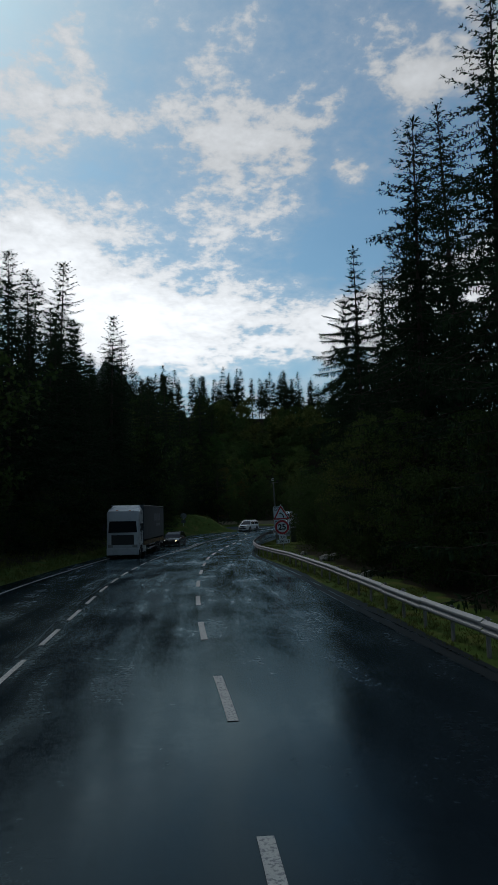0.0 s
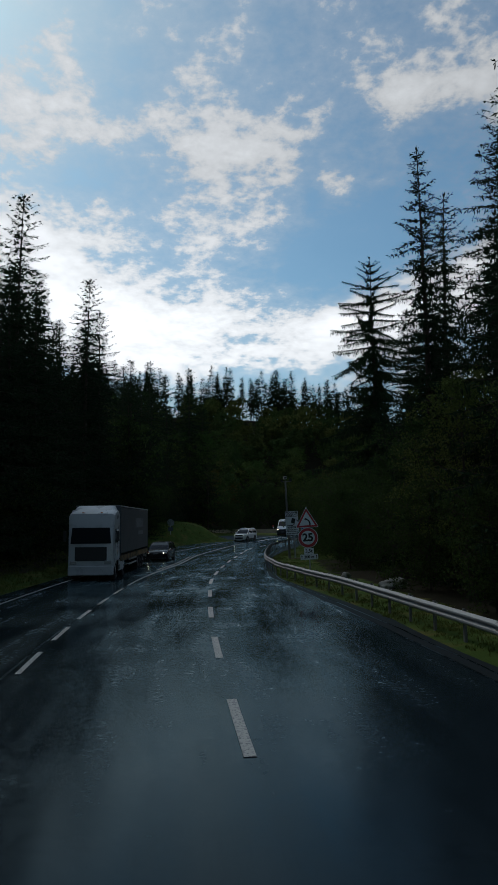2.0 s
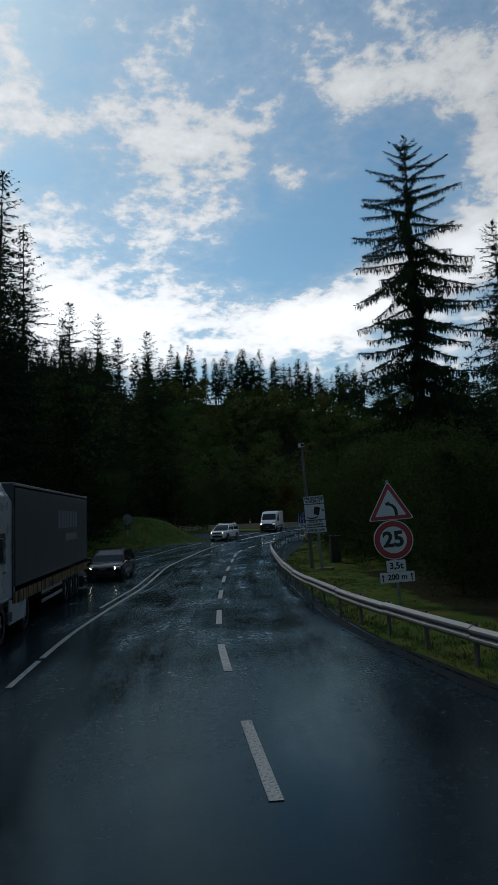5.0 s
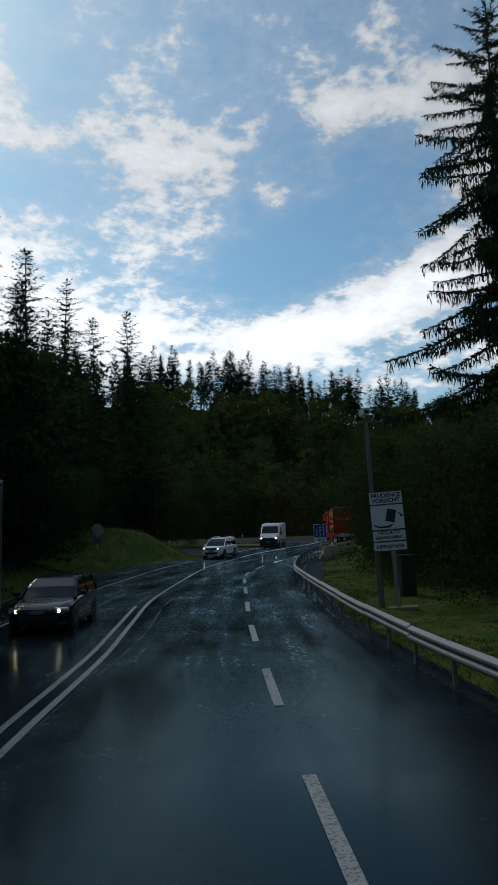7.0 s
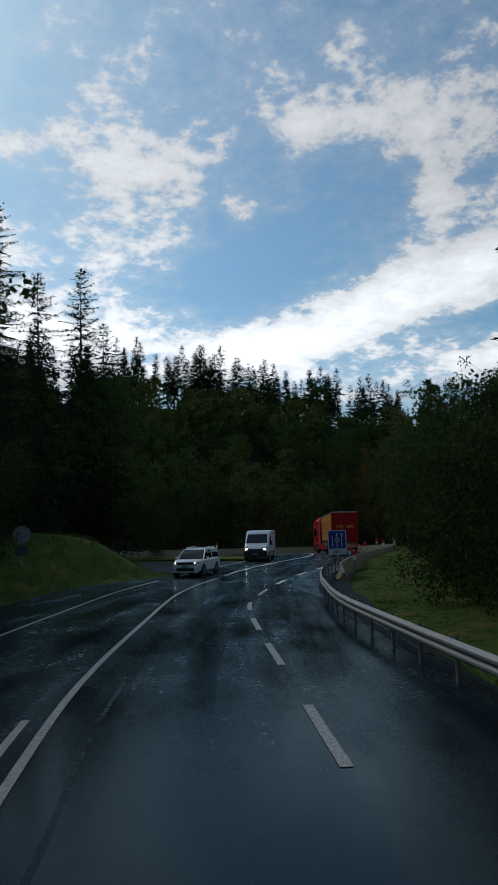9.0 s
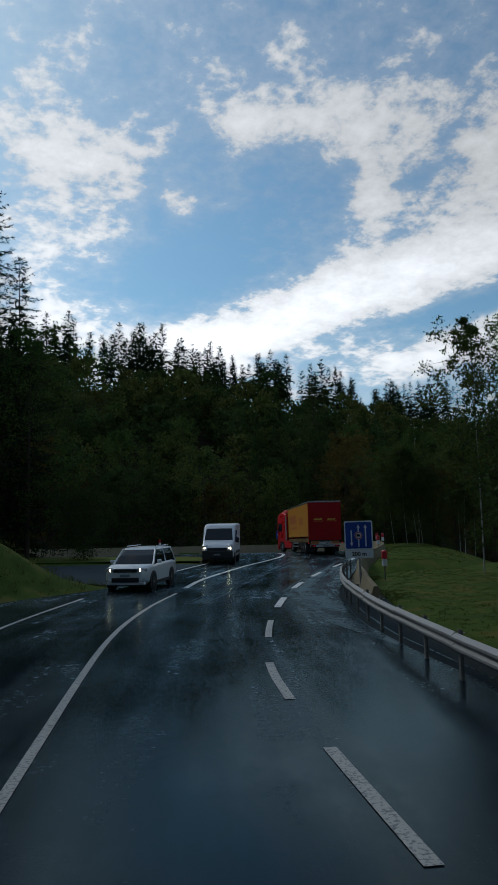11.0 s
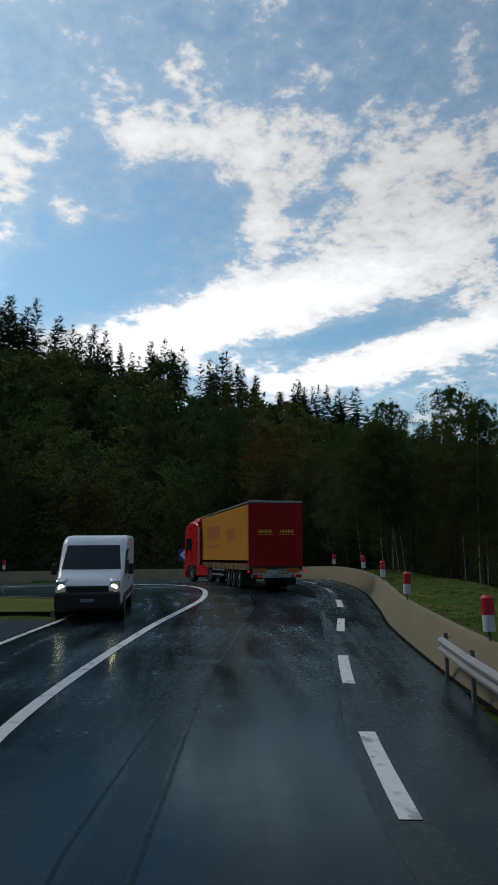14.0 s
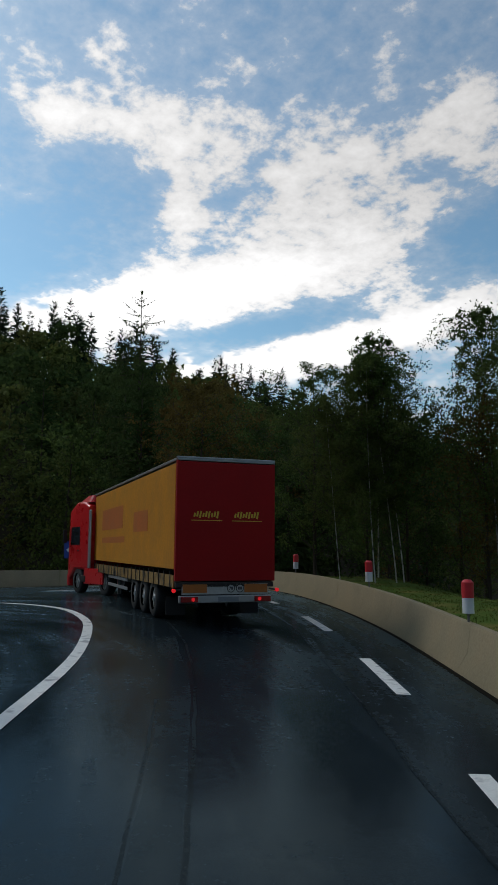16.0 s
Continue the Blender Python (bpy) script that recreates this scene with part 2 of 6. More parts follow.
def leaves(name, color, second, through=0.3):
    m = bpy.data.materials.new(name)
    m.use_nodes = True
    nt = m.node_tree
    b = nt.nodes["Principled BSDF"]
    b.inputs["Roughness"].default_value = 0.8
    b.inputs["Specular IOR Level"].default_value = 0.06
    ge, oi = nt.nodes.new("ShaderNodeNewGeometry"), nt.nodes.new("ShaderNodeObjectInfo")
    tc, n1 = nt.nodes.new("ShaderNodeTexCoord"), nt.nodes.new("ShaderNodeTexNoise")
    n1.inputs["Scale"].default_value, n1.inputs["Detail"].default_value = 0.11, 3
    nt.links.new(tc.outputs["Object"], n1.inputs["Vector"])
    mx = nt.nodes.new("ShaderNodeMix")
    mx.data_type = "RGBA"
    mx.inputs[6].default_value, mx.inputs[7].default_value = (*color, 1), (*second, 1)
    f = socket_math(nt, "ADD", socket_math(nt, "MULTIPLY", oi.outputs["Random"], 0.45), socket_math(nt, "MULTIPLY_ADD", n1.outputs["Fac"], 1.6, -0.6))
    nt.links.new(socket_math(nt, "MINIMUM", socket_math(nt, "MAXIMUM", f, 0.0), 1.0), mx.inputs[0])
    sc = nt.nodes.new("ShaderNodeVectorMath")
    sc.operation = "SCALE"
    nt.links.new(mx.outputs[2], sc.inputs[0])
    nt.links.new(socket_math(nt, "MULTIPLY_ADD", ge.outputs["Random Per Island"], 0.7, 0.65), sc.inputs["Scale"])
    nt.links.new(sc.outputs[0], b.inputs["Base Color"])
    tr = nt.nodes.new("ShaderNodeBsdfTranslucent")
    nt.links.new(sc.outputs[0], tr.inputs["Color"])
    ms = nt.nodes.new("ShaderNodeMixShader")
    ms.inputs[0].default_value = through
    nt.links.new(b.outputs[0], ms.inputs[1])
    nt.links.new(tr.outputs[0], ms.inputs[2])
    nt.links.new(ms.outputs[0], nt.nodes["Material Output"].inputs[0])
    return m


def glowing(name, color, strength):
    m = bpy.data.materials.new(name)
    m.use_nodes = True
    b = m.node_tree.nodes["Principled BSDF"]
    b.inputs["Base Color"].default_value = (*color, 1)
    b.inputs["Emission Color"].default_value = (*color, 1)
    b.inputs["Emission Strength"].default_value = strength
    b.inputs["Roughness"].default_value = 0.2
    return m


def glossy_glass(name, tint):
    m = bpy.data.materials.new(name)
    m.use_nodes = True
    b = m.node_tree.nodes["Principled BSDF"]
    b.inputs["Base Color"].default_value = (*tint, 1)
    b.inputs["Roughness"].default_value = 0.03
    b.inputs["Specular IOR Level"].default_value = 0.35
    b.inputs["Transmission Weight"].default_value = 0.15
    return m


M_ROAD = wet_asphalt("wet_asphalt", (0.012, 0.018, 0.023), 0.12, 0.29)
M_PATCH = wet_asphalt("patched_asphalt", (0.013, 0.020, 0.024), 0.16, 0.32, water=0.85)
M_FRESH = wet_asphalt("fresh_asphalt", (0.013, 0.016, 0.018), 0.16, 0.34)
M_TAR = wet_asphalt("tar_seam", (0.008, 0.010, 0.011), 0.16, 0.40, water=0.75)
M_LAYBY = wet_asphalt("grey_asphalt", (0.045, 0.046, 0.048), 0.35, 0.7, water=0.18)
M_JOINT = material("dirt_in_joint", (0.012, 0.011, 0.008), 0.95, vary=0.8, scale=1.2, fine=30, bump=0.6, spec=0.05)
M_SHOULDER = wet_asphalt("gravelly_asphalt", (0.022, 0.023, 0.023), 0.35, 0.7, water=0.15)
M_PAINT = material("white_road_paint", (0.78, 0.78, 0.74), 0.45, vary=0.4, scale=3.5, fine=38, bump=0.3, second=(0.30, 0.30, 0.30), second_amount=0.25, coords="Object")
M_WORN = material("worn_road_paint", (0.44, 0.44, 0.40), 0.5, vary=0.6, scale=24.0, fine=90, bump=0.3, second=(0.13, 0.135, 0.14), second_amount=0.48)
M_GRASS = material("grass_soil", (0.115, 0.145, 0.028), 0.9, vary=0.95, scale=0.9, fine=22, bump=0.6, second=(0.09, 0.085, 0.028), second_amount=0.3, spec=0.05)


def earth(name):
    """Grass that gives way to needle litter under the trees, with a ragged edge. On the left verge the same dark brown
    is painted shade over grass.
    """
    m = material(name, (0.066, 0.105, 0.020), 0.9, vary=0.95, scale=0.9, fine=22, bump=0.6, second=(0.105, 0.10, 0.028), second_amount=0.4, spec=0.04)
    nt = m.node_tree
    b = nt.nodes["Principled BSDF"]
    grass = b.inputs["Base Color"].links[0].from_socket
    at = nt.nodes.new("ShaderNodeAttribute")
    at.attribute_name = "litter_and_shade"
    tc, n = nt.nodes.new("ShaderNodeTexCoord"), nt.nodes.new("ShaderNodeTexNoise")
    n.inputs["Scale"].default_value, n.inputs["Detail"].default_value = 0.8, 6
    nt.links.new(tc.outputs["Object"], n.inputs["Vector"])
    edge = nt.nodes.new("ShaderNodeMapRange")
    edge.interpolation_type = "SMOOTHSTEP"
    edge.inputs["From Min"].default_value, edge.inputs["From Max"].default_value = 0.40, 0.62
    nt.links.new(socket_math(nt, "ADD", at.outputs["Fac"], socket_math(nt, "MULTIPLY_ADD", n.outputs["Fac"], 0.9, -0.45)), edge.inputs["Value"])
    mx = nt.nodes.new("ShaderNodeMix")
    mx.data_type = "RGBA"
    nt.links.new(edge.outputs[0], mx.inputs[0])
    nt.links.new(grass, mx.inputs[6])
    mx.inputs[7].default_value = (0.028, 0.024, 0.014, 1)
    nt.links.new(mx.outputs[2], b.inputs["Base Color"])
    return m


M_EARTH = earth("grass_litter_and_shade")
M_BLADE = leaves("grass_blades", (0.075, 0.12, 0.025), (0.12, 0.12, 0.038), 0.35)
M_STEEL = material("galvanised_steel", (0.30, 0.30, 0.295), 0.62, metal=0.35, vary=0.35, scale=3, fine=25, bump=0.1)
M_POST = material("weathered_steel", (0.20, 0.19, 0.18), 0.6, metal=0.6, vary=0.5, scale=5, fine=40, bump=0.2)
M_CONCRETE = material("weathered_concrete", (0.25, 0.208, 0.132), 0.85, vary=0.5, scale=0.9, fine=22, bump=0.35, second=(0.25, 0.20, 0.125), second_amount=0.35, spec=0.2)
M_BARK = material("bark", (0.055, 0.042, 0.032), 0.9, vary=0.6, scale=3, fine=16, bump=0.8, spec=0.15)
M_BIRCH = material("birch_bark", (0.40, 0.385, 0.35), 0.7, vary=0.4, scale=1.6, fine=9, bump=0.3, second=(0.05, 0.045, 0.04), second_amount=0.45, spec=0.2)
M_SPRUCE = leaves("spruce_needles", (0.017, 0.034, 0.016), (0.034, 0.055, 0.024), 0.16)
M_LARCH = leaves("larch_needles", (0.035, 0.065, 0.02), (0.075, 0.085, 0.026), 0.3)
M_LEAF = leaves("broad_leaves", (0.060, 0.108, 0.027), (0.115, 0.112, 0.032), 0.38)
M_AUTUMN = leaves("turning_leaves", (0.09, 0.075, 0.02), (0.145, 0.082, 0.024), 0.4)
# the broad leaves again, with the wood's shade put into a darker green
M_SHADE = leaves("shaded_leaves", (0.038, 0.068, 0.021), (0.065, 0.088, 0.026), 0.4)
M_WHITE = material("white_sign_face", (0.72, 0.74, 0.76), 0.35, vary=0.12, scale=4, fine=40)
M_RED = material("red_sign_face", (0.42, 0.02, 0.03), 0.35, vary=0.15, scale=4, fine=40)
M_BLACK = material("black_print", (0.012, 0.012, 0.014), 0.4, vary=0.2, scale=4, fine=40)
M_BLUE = material("blue_sign_face", (0.02, 0.06, 0.32), 0.35, vary=0.15, scale=4, fine=40)
M_ALU = material("grey_aluminium", (0.40, 0.41, 0.42), 0.45, metal=0.7, vary=0.2, scale=5, fine=50)
M_ROCK = material("pale_boulder", (0.30, 0.29, 0.26), 0.85, vary=0.6, scale=2.2, fine=18, bump=0.7, second=(0.09, 0.10, 0.05), second_amount=0.5, spec=0.2)
M_RUBBER = material("tyre_rubber", (0.018, 0.018, 0.019), 0.75, vary=0.4, scale=8, fine=60, bump=0.2)
M_DARK = material("dark_plastic", (0.014, 0.014, 0.015), 0.5, vary=0.3, scale=6, fine=60)
M_RED_PAINT = material("red_lacquer", (0.62, 0.016, 0.02), 0.28, vary=0.15, scale=2, fine=20)
M_RED_TARP = material("red_tarpaulin", (0.32, 0.006, 0.007), 0.6, spec=0.2, vary=0.3, scale=1.2, fine=14, bump=0.15)
M_YELLOW_TARP = material("yellow_tarpaulin", (0.56, 0.225, 0.010), 0.5, vary=0.5, scale=1.3, fine=12, bump=0.2)
M_PINK = material("faded_red_print", (0.48, 0.13, 0.03), 0.5, vary=0.45, scale=1.2, fine=14)
M_GOLD = material("yellow_print", (0.72, 0.46, 0.05), 0.45, vary=0.3, scale=6, fine=50)
M_GREY_TARP = material("slate_tarpaulin", (0.035, 0.045, 0.06), 0.45, vary=0.3, scale=1.2, fine=14, bump=0.15)
M_GREY_PRINT = material("pale_grey_print", (0.20, 0.22, 0.24), 0.5, vary=0.4, scale=2, fine=14)
M_WHITE_PAINT = material("white_lacquer", (0.78, 0.79, 0.80), 0.25, vary=0.12, scale=2, fine=20)
M_PALE_PAINT = material("pale_grey_lacquer", (0.42, 0.43, 0.44), 0.28, vary=0.2, scale=2, fine=20)
M_SILVER_PAINT = material("silver_lacquer", (0.80, 0.81, 0.81), 0.25, metal=0.1, vary=0.12, scale=2, fine=20)
M_BLACK_PAINT = material("black_lacquer", (0.012, 0.012, 0.015), 0.18, vary=0.2, scale=2, fine=20)
M_GLASS = glossy_glass("car_glass", (0.02, 0.025, 0.03))
M_CHROME = material("chrome", (0.55, 0.55, 0.56), 0.15, metal=1.0, vary=0.1)
M_ORANGE = material("orange_marker_board", (0.42, 0.13, 0.02), 0.5, vary=0.3, scale=5, fine=40)
M_LAMP = glowing("headlamp_glow", (1.0, 0.70, 0.38), 55.0)
M_LAMP_OFF = material("headlamp_lens", (0.6, 0.6, 0.6), 0.1, metal=0.6, vary=0.2)
M_TAIL = glowing("tail_lamp_glow", (1.0, 0.02, 0.03), 1.2)
M_TAIL_OFF = material("tail_lamp_lens", (0.25, 0.01, 0.012), 0.2, vary=0.2)

# ---- building helpers ----
def part(name, bm, mat, parent=None, label="", smooth=False):
    me = bpy.data.meshes.new(name)
    bm.to_mesh(me)
    bm.free()
    for m in mat if isinstance(mat, (list, tuple)) else [mat]:
        me.materials.append(m)
    if smooth:
        for p in me.polygons:
            p.use_smooth = True
    if smooth == "angle":
        me.set_sharp_from_angle(angle=radians(38))
    ob = new(name, me)
    ob.parent = parent
    return tagged(ob, label)


def raw(name, verts, faces, mat, parent=None, label="", smooth=False):
    me = bpy.data.meshes.new(name)
    me.from_pydata(verts.tolist() if hasattr(verts, "tolist") else verts, [], faces.tolist() if hasattr(faces, "tolist") else faces)
    me.materials.append(mat)
    if smooth:
        me.polygons.foreach_set("use_smooth", [True] * len(me.polygons))
    ob = new(name, me)
    ob.parent = parent
    return tagged(ob, label)


def thing(name, m, label, category, group="", kind=""):
    ob = new(name)
    ob.matrix_world = m
    ob.empty_display_size = 0.2
    return tagged(ob, label, category, group, kind)


def add_box(bm, size, at=(0, 0, 0), bevel=0.0, rot=None):
    r = bmesh.ops.create_cube(bm, size=1)
    vs = r["verts"]
    for v in vs:
        v.co = Vector((v.co.x * size[0], v.co.y * size[1], v.co.z * size[2]))
    if bevel:
        es = list({e for v in vs for e in v.link_edges})
        out = bmesh.ops.bevel(bm, geom=es, offset=bevel, segments=2, affect="EDGES", profile=0.5)
        vs = list(set(out["verts"]) | {v for v in vs if v.is_valid})
    for v in vs:
        if rot is not None:
            v.co = rot @ v.co
        v.co += Vector(at)
    return vs


def add_cyl(bm, r1, r2, p, q, seg=12, caps=True):
    p, q = Vector(p), Vector(q)
    d = q - p
    out = bmesh.ops.create_cone(bm, cap_ends=caps, segments=seg, radius1=r1, radius2=r2, depth=d.length)
    turn = d.to_track_quat("Z", "Y").to_matrix()
    for v in out["verts"]:
        v.co = turn @ v.co + (p + q) / 2
    return out["verts"]


def box_bm(size, at=(0, 0, 0), bevel=0.0, rot=None):
    bm = bmesh.new()
    add_box(bm, size, at, bevel, rot)
    return bm


def cyl_bm(r1, r2, p, q, seg=12):
    bm = bmesh.new()
    add_cyl(bm, r1, r2, p, q, seg)
    return bm


def loft_bm(rings, closed=True, caps=True):
    """Joins rings of equally many points into one skin."""
    bm = bmesh.new()
    vs = [[bm.verts.new(p) for p in ring] for ring in rings]
    n = len(rings[0])
    for a, b in zip(vs, vs[1:]):
        for i in range(n if closed else n - 1):
            j = (i + 1) % n
            bm.faces.new((a[i], a[j], b[j], b[i]))
    if caps and closed:
        bm.faces.new(vs[0][::-1])
        bm.faces.new(vs[-1])
    bmesh.ops.recalc_face_normals(bm, faces=bm.faces)
    return bm


def plate_bm(outline, depth):
    """A flat plate with an outline in x and z, from y = 0 back to y = depth."""
    return loft_bm([[(x, 0, z) for x, z in outline], [(x, depth, z) for x, z in outline]])


def spline(points, step):
    """Catmull-Rom through points, sampled about every step metres."""
    p = np.array(points, float)
    p = np.vstack([2 * p[0] - p[1], p, 2 * p[-1] - p[-2]])
    out = []
    for i in range(1, len(p) - 2):
        n = max(1, int(round(np.linalg.norm(p[i + 1] - p[i]) / step)))
        for t in np.arange(n) / n:
            a, b, c, d = p[i - 1 : i + 3]
            out.append(0.5 * (2 * b + (c - a) * t + (2 * a - 5 * b + 4 * c - d) * t**2 + (3 * b - a - 3 * c + d) * t**3))
    return np.array(out + [p[-2]])


def even(line, step):
    seg = np.r_[0, np.cumsum(np.linalg.norm(np.diff(line, axis=0), axis=1))]
    s = np.linspace(0, seg[-1], max(2, int(round(seg[-1] / step)) + 1))
    return np.stack([np.interp(s, seg, line[:, k]) for k in range(line.shape[1])], 1)


def sides(line):
    d = np.gradient(line, axis=0)
    d /= np.linalg.norm(d, axis=1)[:, None]
    return np.stack([d[:, 1], -d[:, 0]], 1), d


# ---- the lie of the land ----
H_Y = [-400, 0, 45, 60, 70, 80, 100, 110, 120, 130, 140, 145, 152, 160, 400]
H_Z = [0.0, 0.02, 0.02, 0.07, 0.14, 0.24, 0.48, 0.71, 1.02, 1.4, 1.74, 1.82, 1.68, 1.5, 1.5]
_yy = np.arange(-400, 400, 1.0)
_zz = np.interp(_yy, H_Y, H_Z)
_zz = np.convolve(np.pad(_zz, 6, mode="edge"), np.ones(13) / 13, "valid")


def road_z(y):
    return np.interp(y, _yy, _zz)


# line of dashes between the two climbing lanes
DASH = spline([(5.6, -60), (5.1, -20), (4.76, 8.75), (4.33, 19.8), (4.2, 30), (4.35, 40.4), (4.95, 54.5), (5.76, 62.9), (6.55, 69.1), (7.45, 75.5), (8.5, 82), (10.92, 96), (12.74, 102), (15.1, 107.7), (18.07, 113.7), (21.17, 119), (24.9, 124.6), (28.7, 130.06), (32.1, 135.6), (35.24, 141.9), (36.6, 146.5), (36.3, 150.6), (33.5, 153.6), (28, 155.3), (18, 156.2), (0, 157.5), (-60, 163)], 1.0)
# outer edge of the carriageway, along guardrail and concrete barrier
RIGHT = spline([(10.2, -60), (9.7, -20), (9.2, 14), (9.0, 26), (8.9, 40), (8.45, 53), (8.35, 57), (8.7, 62), (9.4, 68.6), (10.2, 76.4), (10.9, 80), (12.2, 86.6), (14.2, 96), (15.9, 103.4), (18.4, 110), (20.9, 115), (23.8, 119.55), (27.15, 125.0), (30.05, 129.45), (33.82, 135.38), (37.05, 141.55), (39.6, 147.55), (40.3, 152), (38.8, 156.3), (34.7, 159.1), (27, 159.8), (15, 160.2), (0, 161.5), (-60, 167)], 1.0)
# centre line against oncoming traffic
SOLID = spline([(1.6, -60), (1.1, -20), (0.6, 15), (0.2, 36), (0.55, 48), (1.3, 58), (2.3, 65), (3.4, 71.5), (4.1, 77), (5.1, 84.4), (7.0, 93.5), (9.2, 103), (11.2, 109), (13.5, 114.3), (15.15, 118.2), (17.2, 122.0), (20.6, 127.6), (22.95, 131.1), (25.3, 134.7), (27.0, 138.1), (27.9, 140.6), (28.3, 143.5), (27.5, 146.1), (25.4, 147.8), (20, 149.6), (0, 152.2), (-60, 158)], 1.0)
# edge of the oncoming lane
LEFT = spline([(-2.9, -60), (-3.4, -20), (-3.8, 15), (-4.0, 34), (-3.4, 48), (-2.4, 60), (-1.0, 70), (0.2, 79), (1.9, 88), (4.2, 97.5), (6.6, 106), (9.4, 113), (12.1, 118.8), (14.3, 122.8), (16.7, 127), (19.0, 130.9), (20.4, 133.6), (20.6, 135.5), (19.2, 137.3), (16, 139.4), (8, 142.2), (-8, 145), (-60, 151)], 1.0)
LEFT_OUT = spline([(-7.2, -60), (-7.6, -20), (-6.6, 15), (-5.0, 34), (-4.3, 48), (-3.3, 60), (-2.2, 70), (-1.2, 79), (-0.6, 88), (0.6, 96), (2.2, 101.5), (4.2, 108), (7.0, 113), (11.0, 116.6)], 1.0)


def line_distance(px, py, line):
    """Distance of many points from a line, in chunks."""
    out = np.full(px.shape, 1e9)
    for a, b in zip(line[:-1:2], line[2::2]):
        d = b - a
        t = np.clip(((px - a[0]) * d[0] + (py - a[1]) * d[1]) / (d @ d), 0, 1)
        out = np.minimum(out, np.hypot(px - a[0] - t * d[0], py - a[1] - t * d[1]))
    return out


def inside(px, py, poly):
    hit = np.zeros(px.shape, bool)
    for a, b in zip(poly, np.roll(poly, -1, 0)):
        cross = (a[1] > py) != (b[1] > py)
        with np.errstate(divide="ignore", invalid="ignore"):
            hit ^= cross & (px < (b[0] - a[0]) * (py - a[1]) / (b[1] - a[1]) + a[0])
    return hit


LAYBY = np.array([(11.6, 118.0), (12.1, 118.8), (14.3, 122.8), (16.7, 127), (18.6, 130.3), (16.5, 131.4), (10, 132.5), (4, 133.2), (1.0, 132), (0.5, 127), (3.5, 123.6), (8.6, 121.0)])
ROAD_POLY = np.vstack([LEFT, RIGHT[::-1]])
VERGE_POLY = np.vstack([LEFT_OUT, LEFT[LEFT[:, 1] < 117][::-1][:200]])


def smooth01(v):
    v = np.clip(v, 0, 1)
    return v * v * (3 - 2 * v)


def ridge(x, y):
    """The wooded slope behind the bend, and the higher one towards the left."""
    crest = np.interp(x, [-160, -40, 0, 30, 50, 75, 98, 114, 125, 180], [45, 38.5, 37, 36, 34.3, 31.0, 26.8, 24.8, 22.3, 17.5])
    climb = np.clip((y - 172) / 78, 0, 1)
    up = crest * (climb**1.2 * (1.25 - 0.25 * climb)) - 0.35 * np.clip(y - 262, 0, 90)
    left = 26 * smooth01((-x - 22) / 130) * smooth01((y + 60) / 120)
    right = -5.0 * smooth01((x - 30 - 0.25 * np.clip(y - 60, 0, 60)) / 50) * (1 - smooth01((y - 150) / 40))
    return up + left + right


def ground_z(x, y):
    x, y = np.asarray(x, float), np.asarray(y, float)
    shape = x.shape
    x, y = x.ravel(), y.ravel()
    base = road_z(y)
    near = (np.abs(x - 10) < 90) & (y > -70) & (y < 190)
    out = base + ridge(x, y)
    xn, yn = x[near], y[near]
    dist = np.minimum(line_distance(xn, yn, RIGHT), line_distance(xn, yn, LEFT))
    dist = np.minimum(dist, line_distance(xn, yn, LEFT_OUT))
    inn = inside(xn, yn, ROAD_POLY) | inside(xn, yn, VERGE_POLY) | inside(xn, yn, LAYBY)
    dist = np.where(inn, 0, np.minimum(dist, line_distance(xn, yn, np.vstack([LAYBY, LAYBY[:1]])) ))
    leftside = xn < np.interp(yn, LEFT_OUT[:, 1], LEFT_OUT[:, 0])
    isle = (yn > 122) & (yn < 152) & (xn < 21)
    bank = np.where(leftside & ~isle, 1.1 * smooth01((dist - 0.4) / 7), 0.12 * smooth01(dist / 1.5))
    behind = (yn > 121) & (xn > 24) & ~leftside
    bank = np.where(behind, 0.62 * smooth01((dist - 0.5) / 0.5) - 2.2 * smooth01((dist - 3.5) / 9), bank)
    meadow = (yn > 70) & (yn < 121) & (xn > 9)
    bank = np.where(meadow, 0.10 * smooth01((dist - np.interp(yn, [70, 90, 98, 118], [0, 0.6, 1.6, 1.5])) / 1.2) + 0.35 * smooth01((dist - 3) / 8), bank)
    keep = smooth01((dist - 3) / 22)
    out[near] = base[near] - 0.09 + bank + ridge(xn, yn) * keep
    lumps = np.array([noise.noise(Vector((a * 0.16, b * 0.16, 0.3))) * 0.10 for a, b in zip(x, y)])
    yards = np.interp(y, LEFT_OUT[:, 1], LEFT_OUT[:, 0]) + 6 - x
    dd = np.full(x.shape, 20.0)
    dd[near] = dist
    mx_, my_ = np.where(x > 5.0, (x - 5.0) / 4.6, (x - 5.0) / 9.0), np.where(y > 116.2, (y - 116.2) / 5.0, (y - 116.2) / 11.0)
    mound = 2.1 * np.exp(-(mx_**2) - my_**2) * np.clip(dd / 3.0, 0, 1) * (yards > 0)
    return (out + mound + lumps * np.clip(dd - 0.4 - np.where(x > 9, np.interp(y, [80, 90, 98, 118, 122], [0, 0.6, 1.6, 1.5, 0]), 0), 0, 2)).reshape(shape)


gx = np.unique(np.r_[np.linspace(-1500, -80, 12), np.linspace(-80, -14, 23), np.arange(-14, 46, 0.8), np.linspace(46, 130, 29), np.linspace(130, 1500, 12)])
gy = np.unique(np.r_[np.linspace(-900, -60, 10), np.arange(-60, 0, 4.0), np.arange(0, 170, 0.8), np.linspace(170, 340, 40), np.linspace(340, 2200, 12)])
GX, GY = np.meshgrid(gx, gy)
GZ = ground_z(GX, GY)
nx, ny = len(gx), len(gy)
idx = np.arange(nx * ny).reshape(ny, nx)
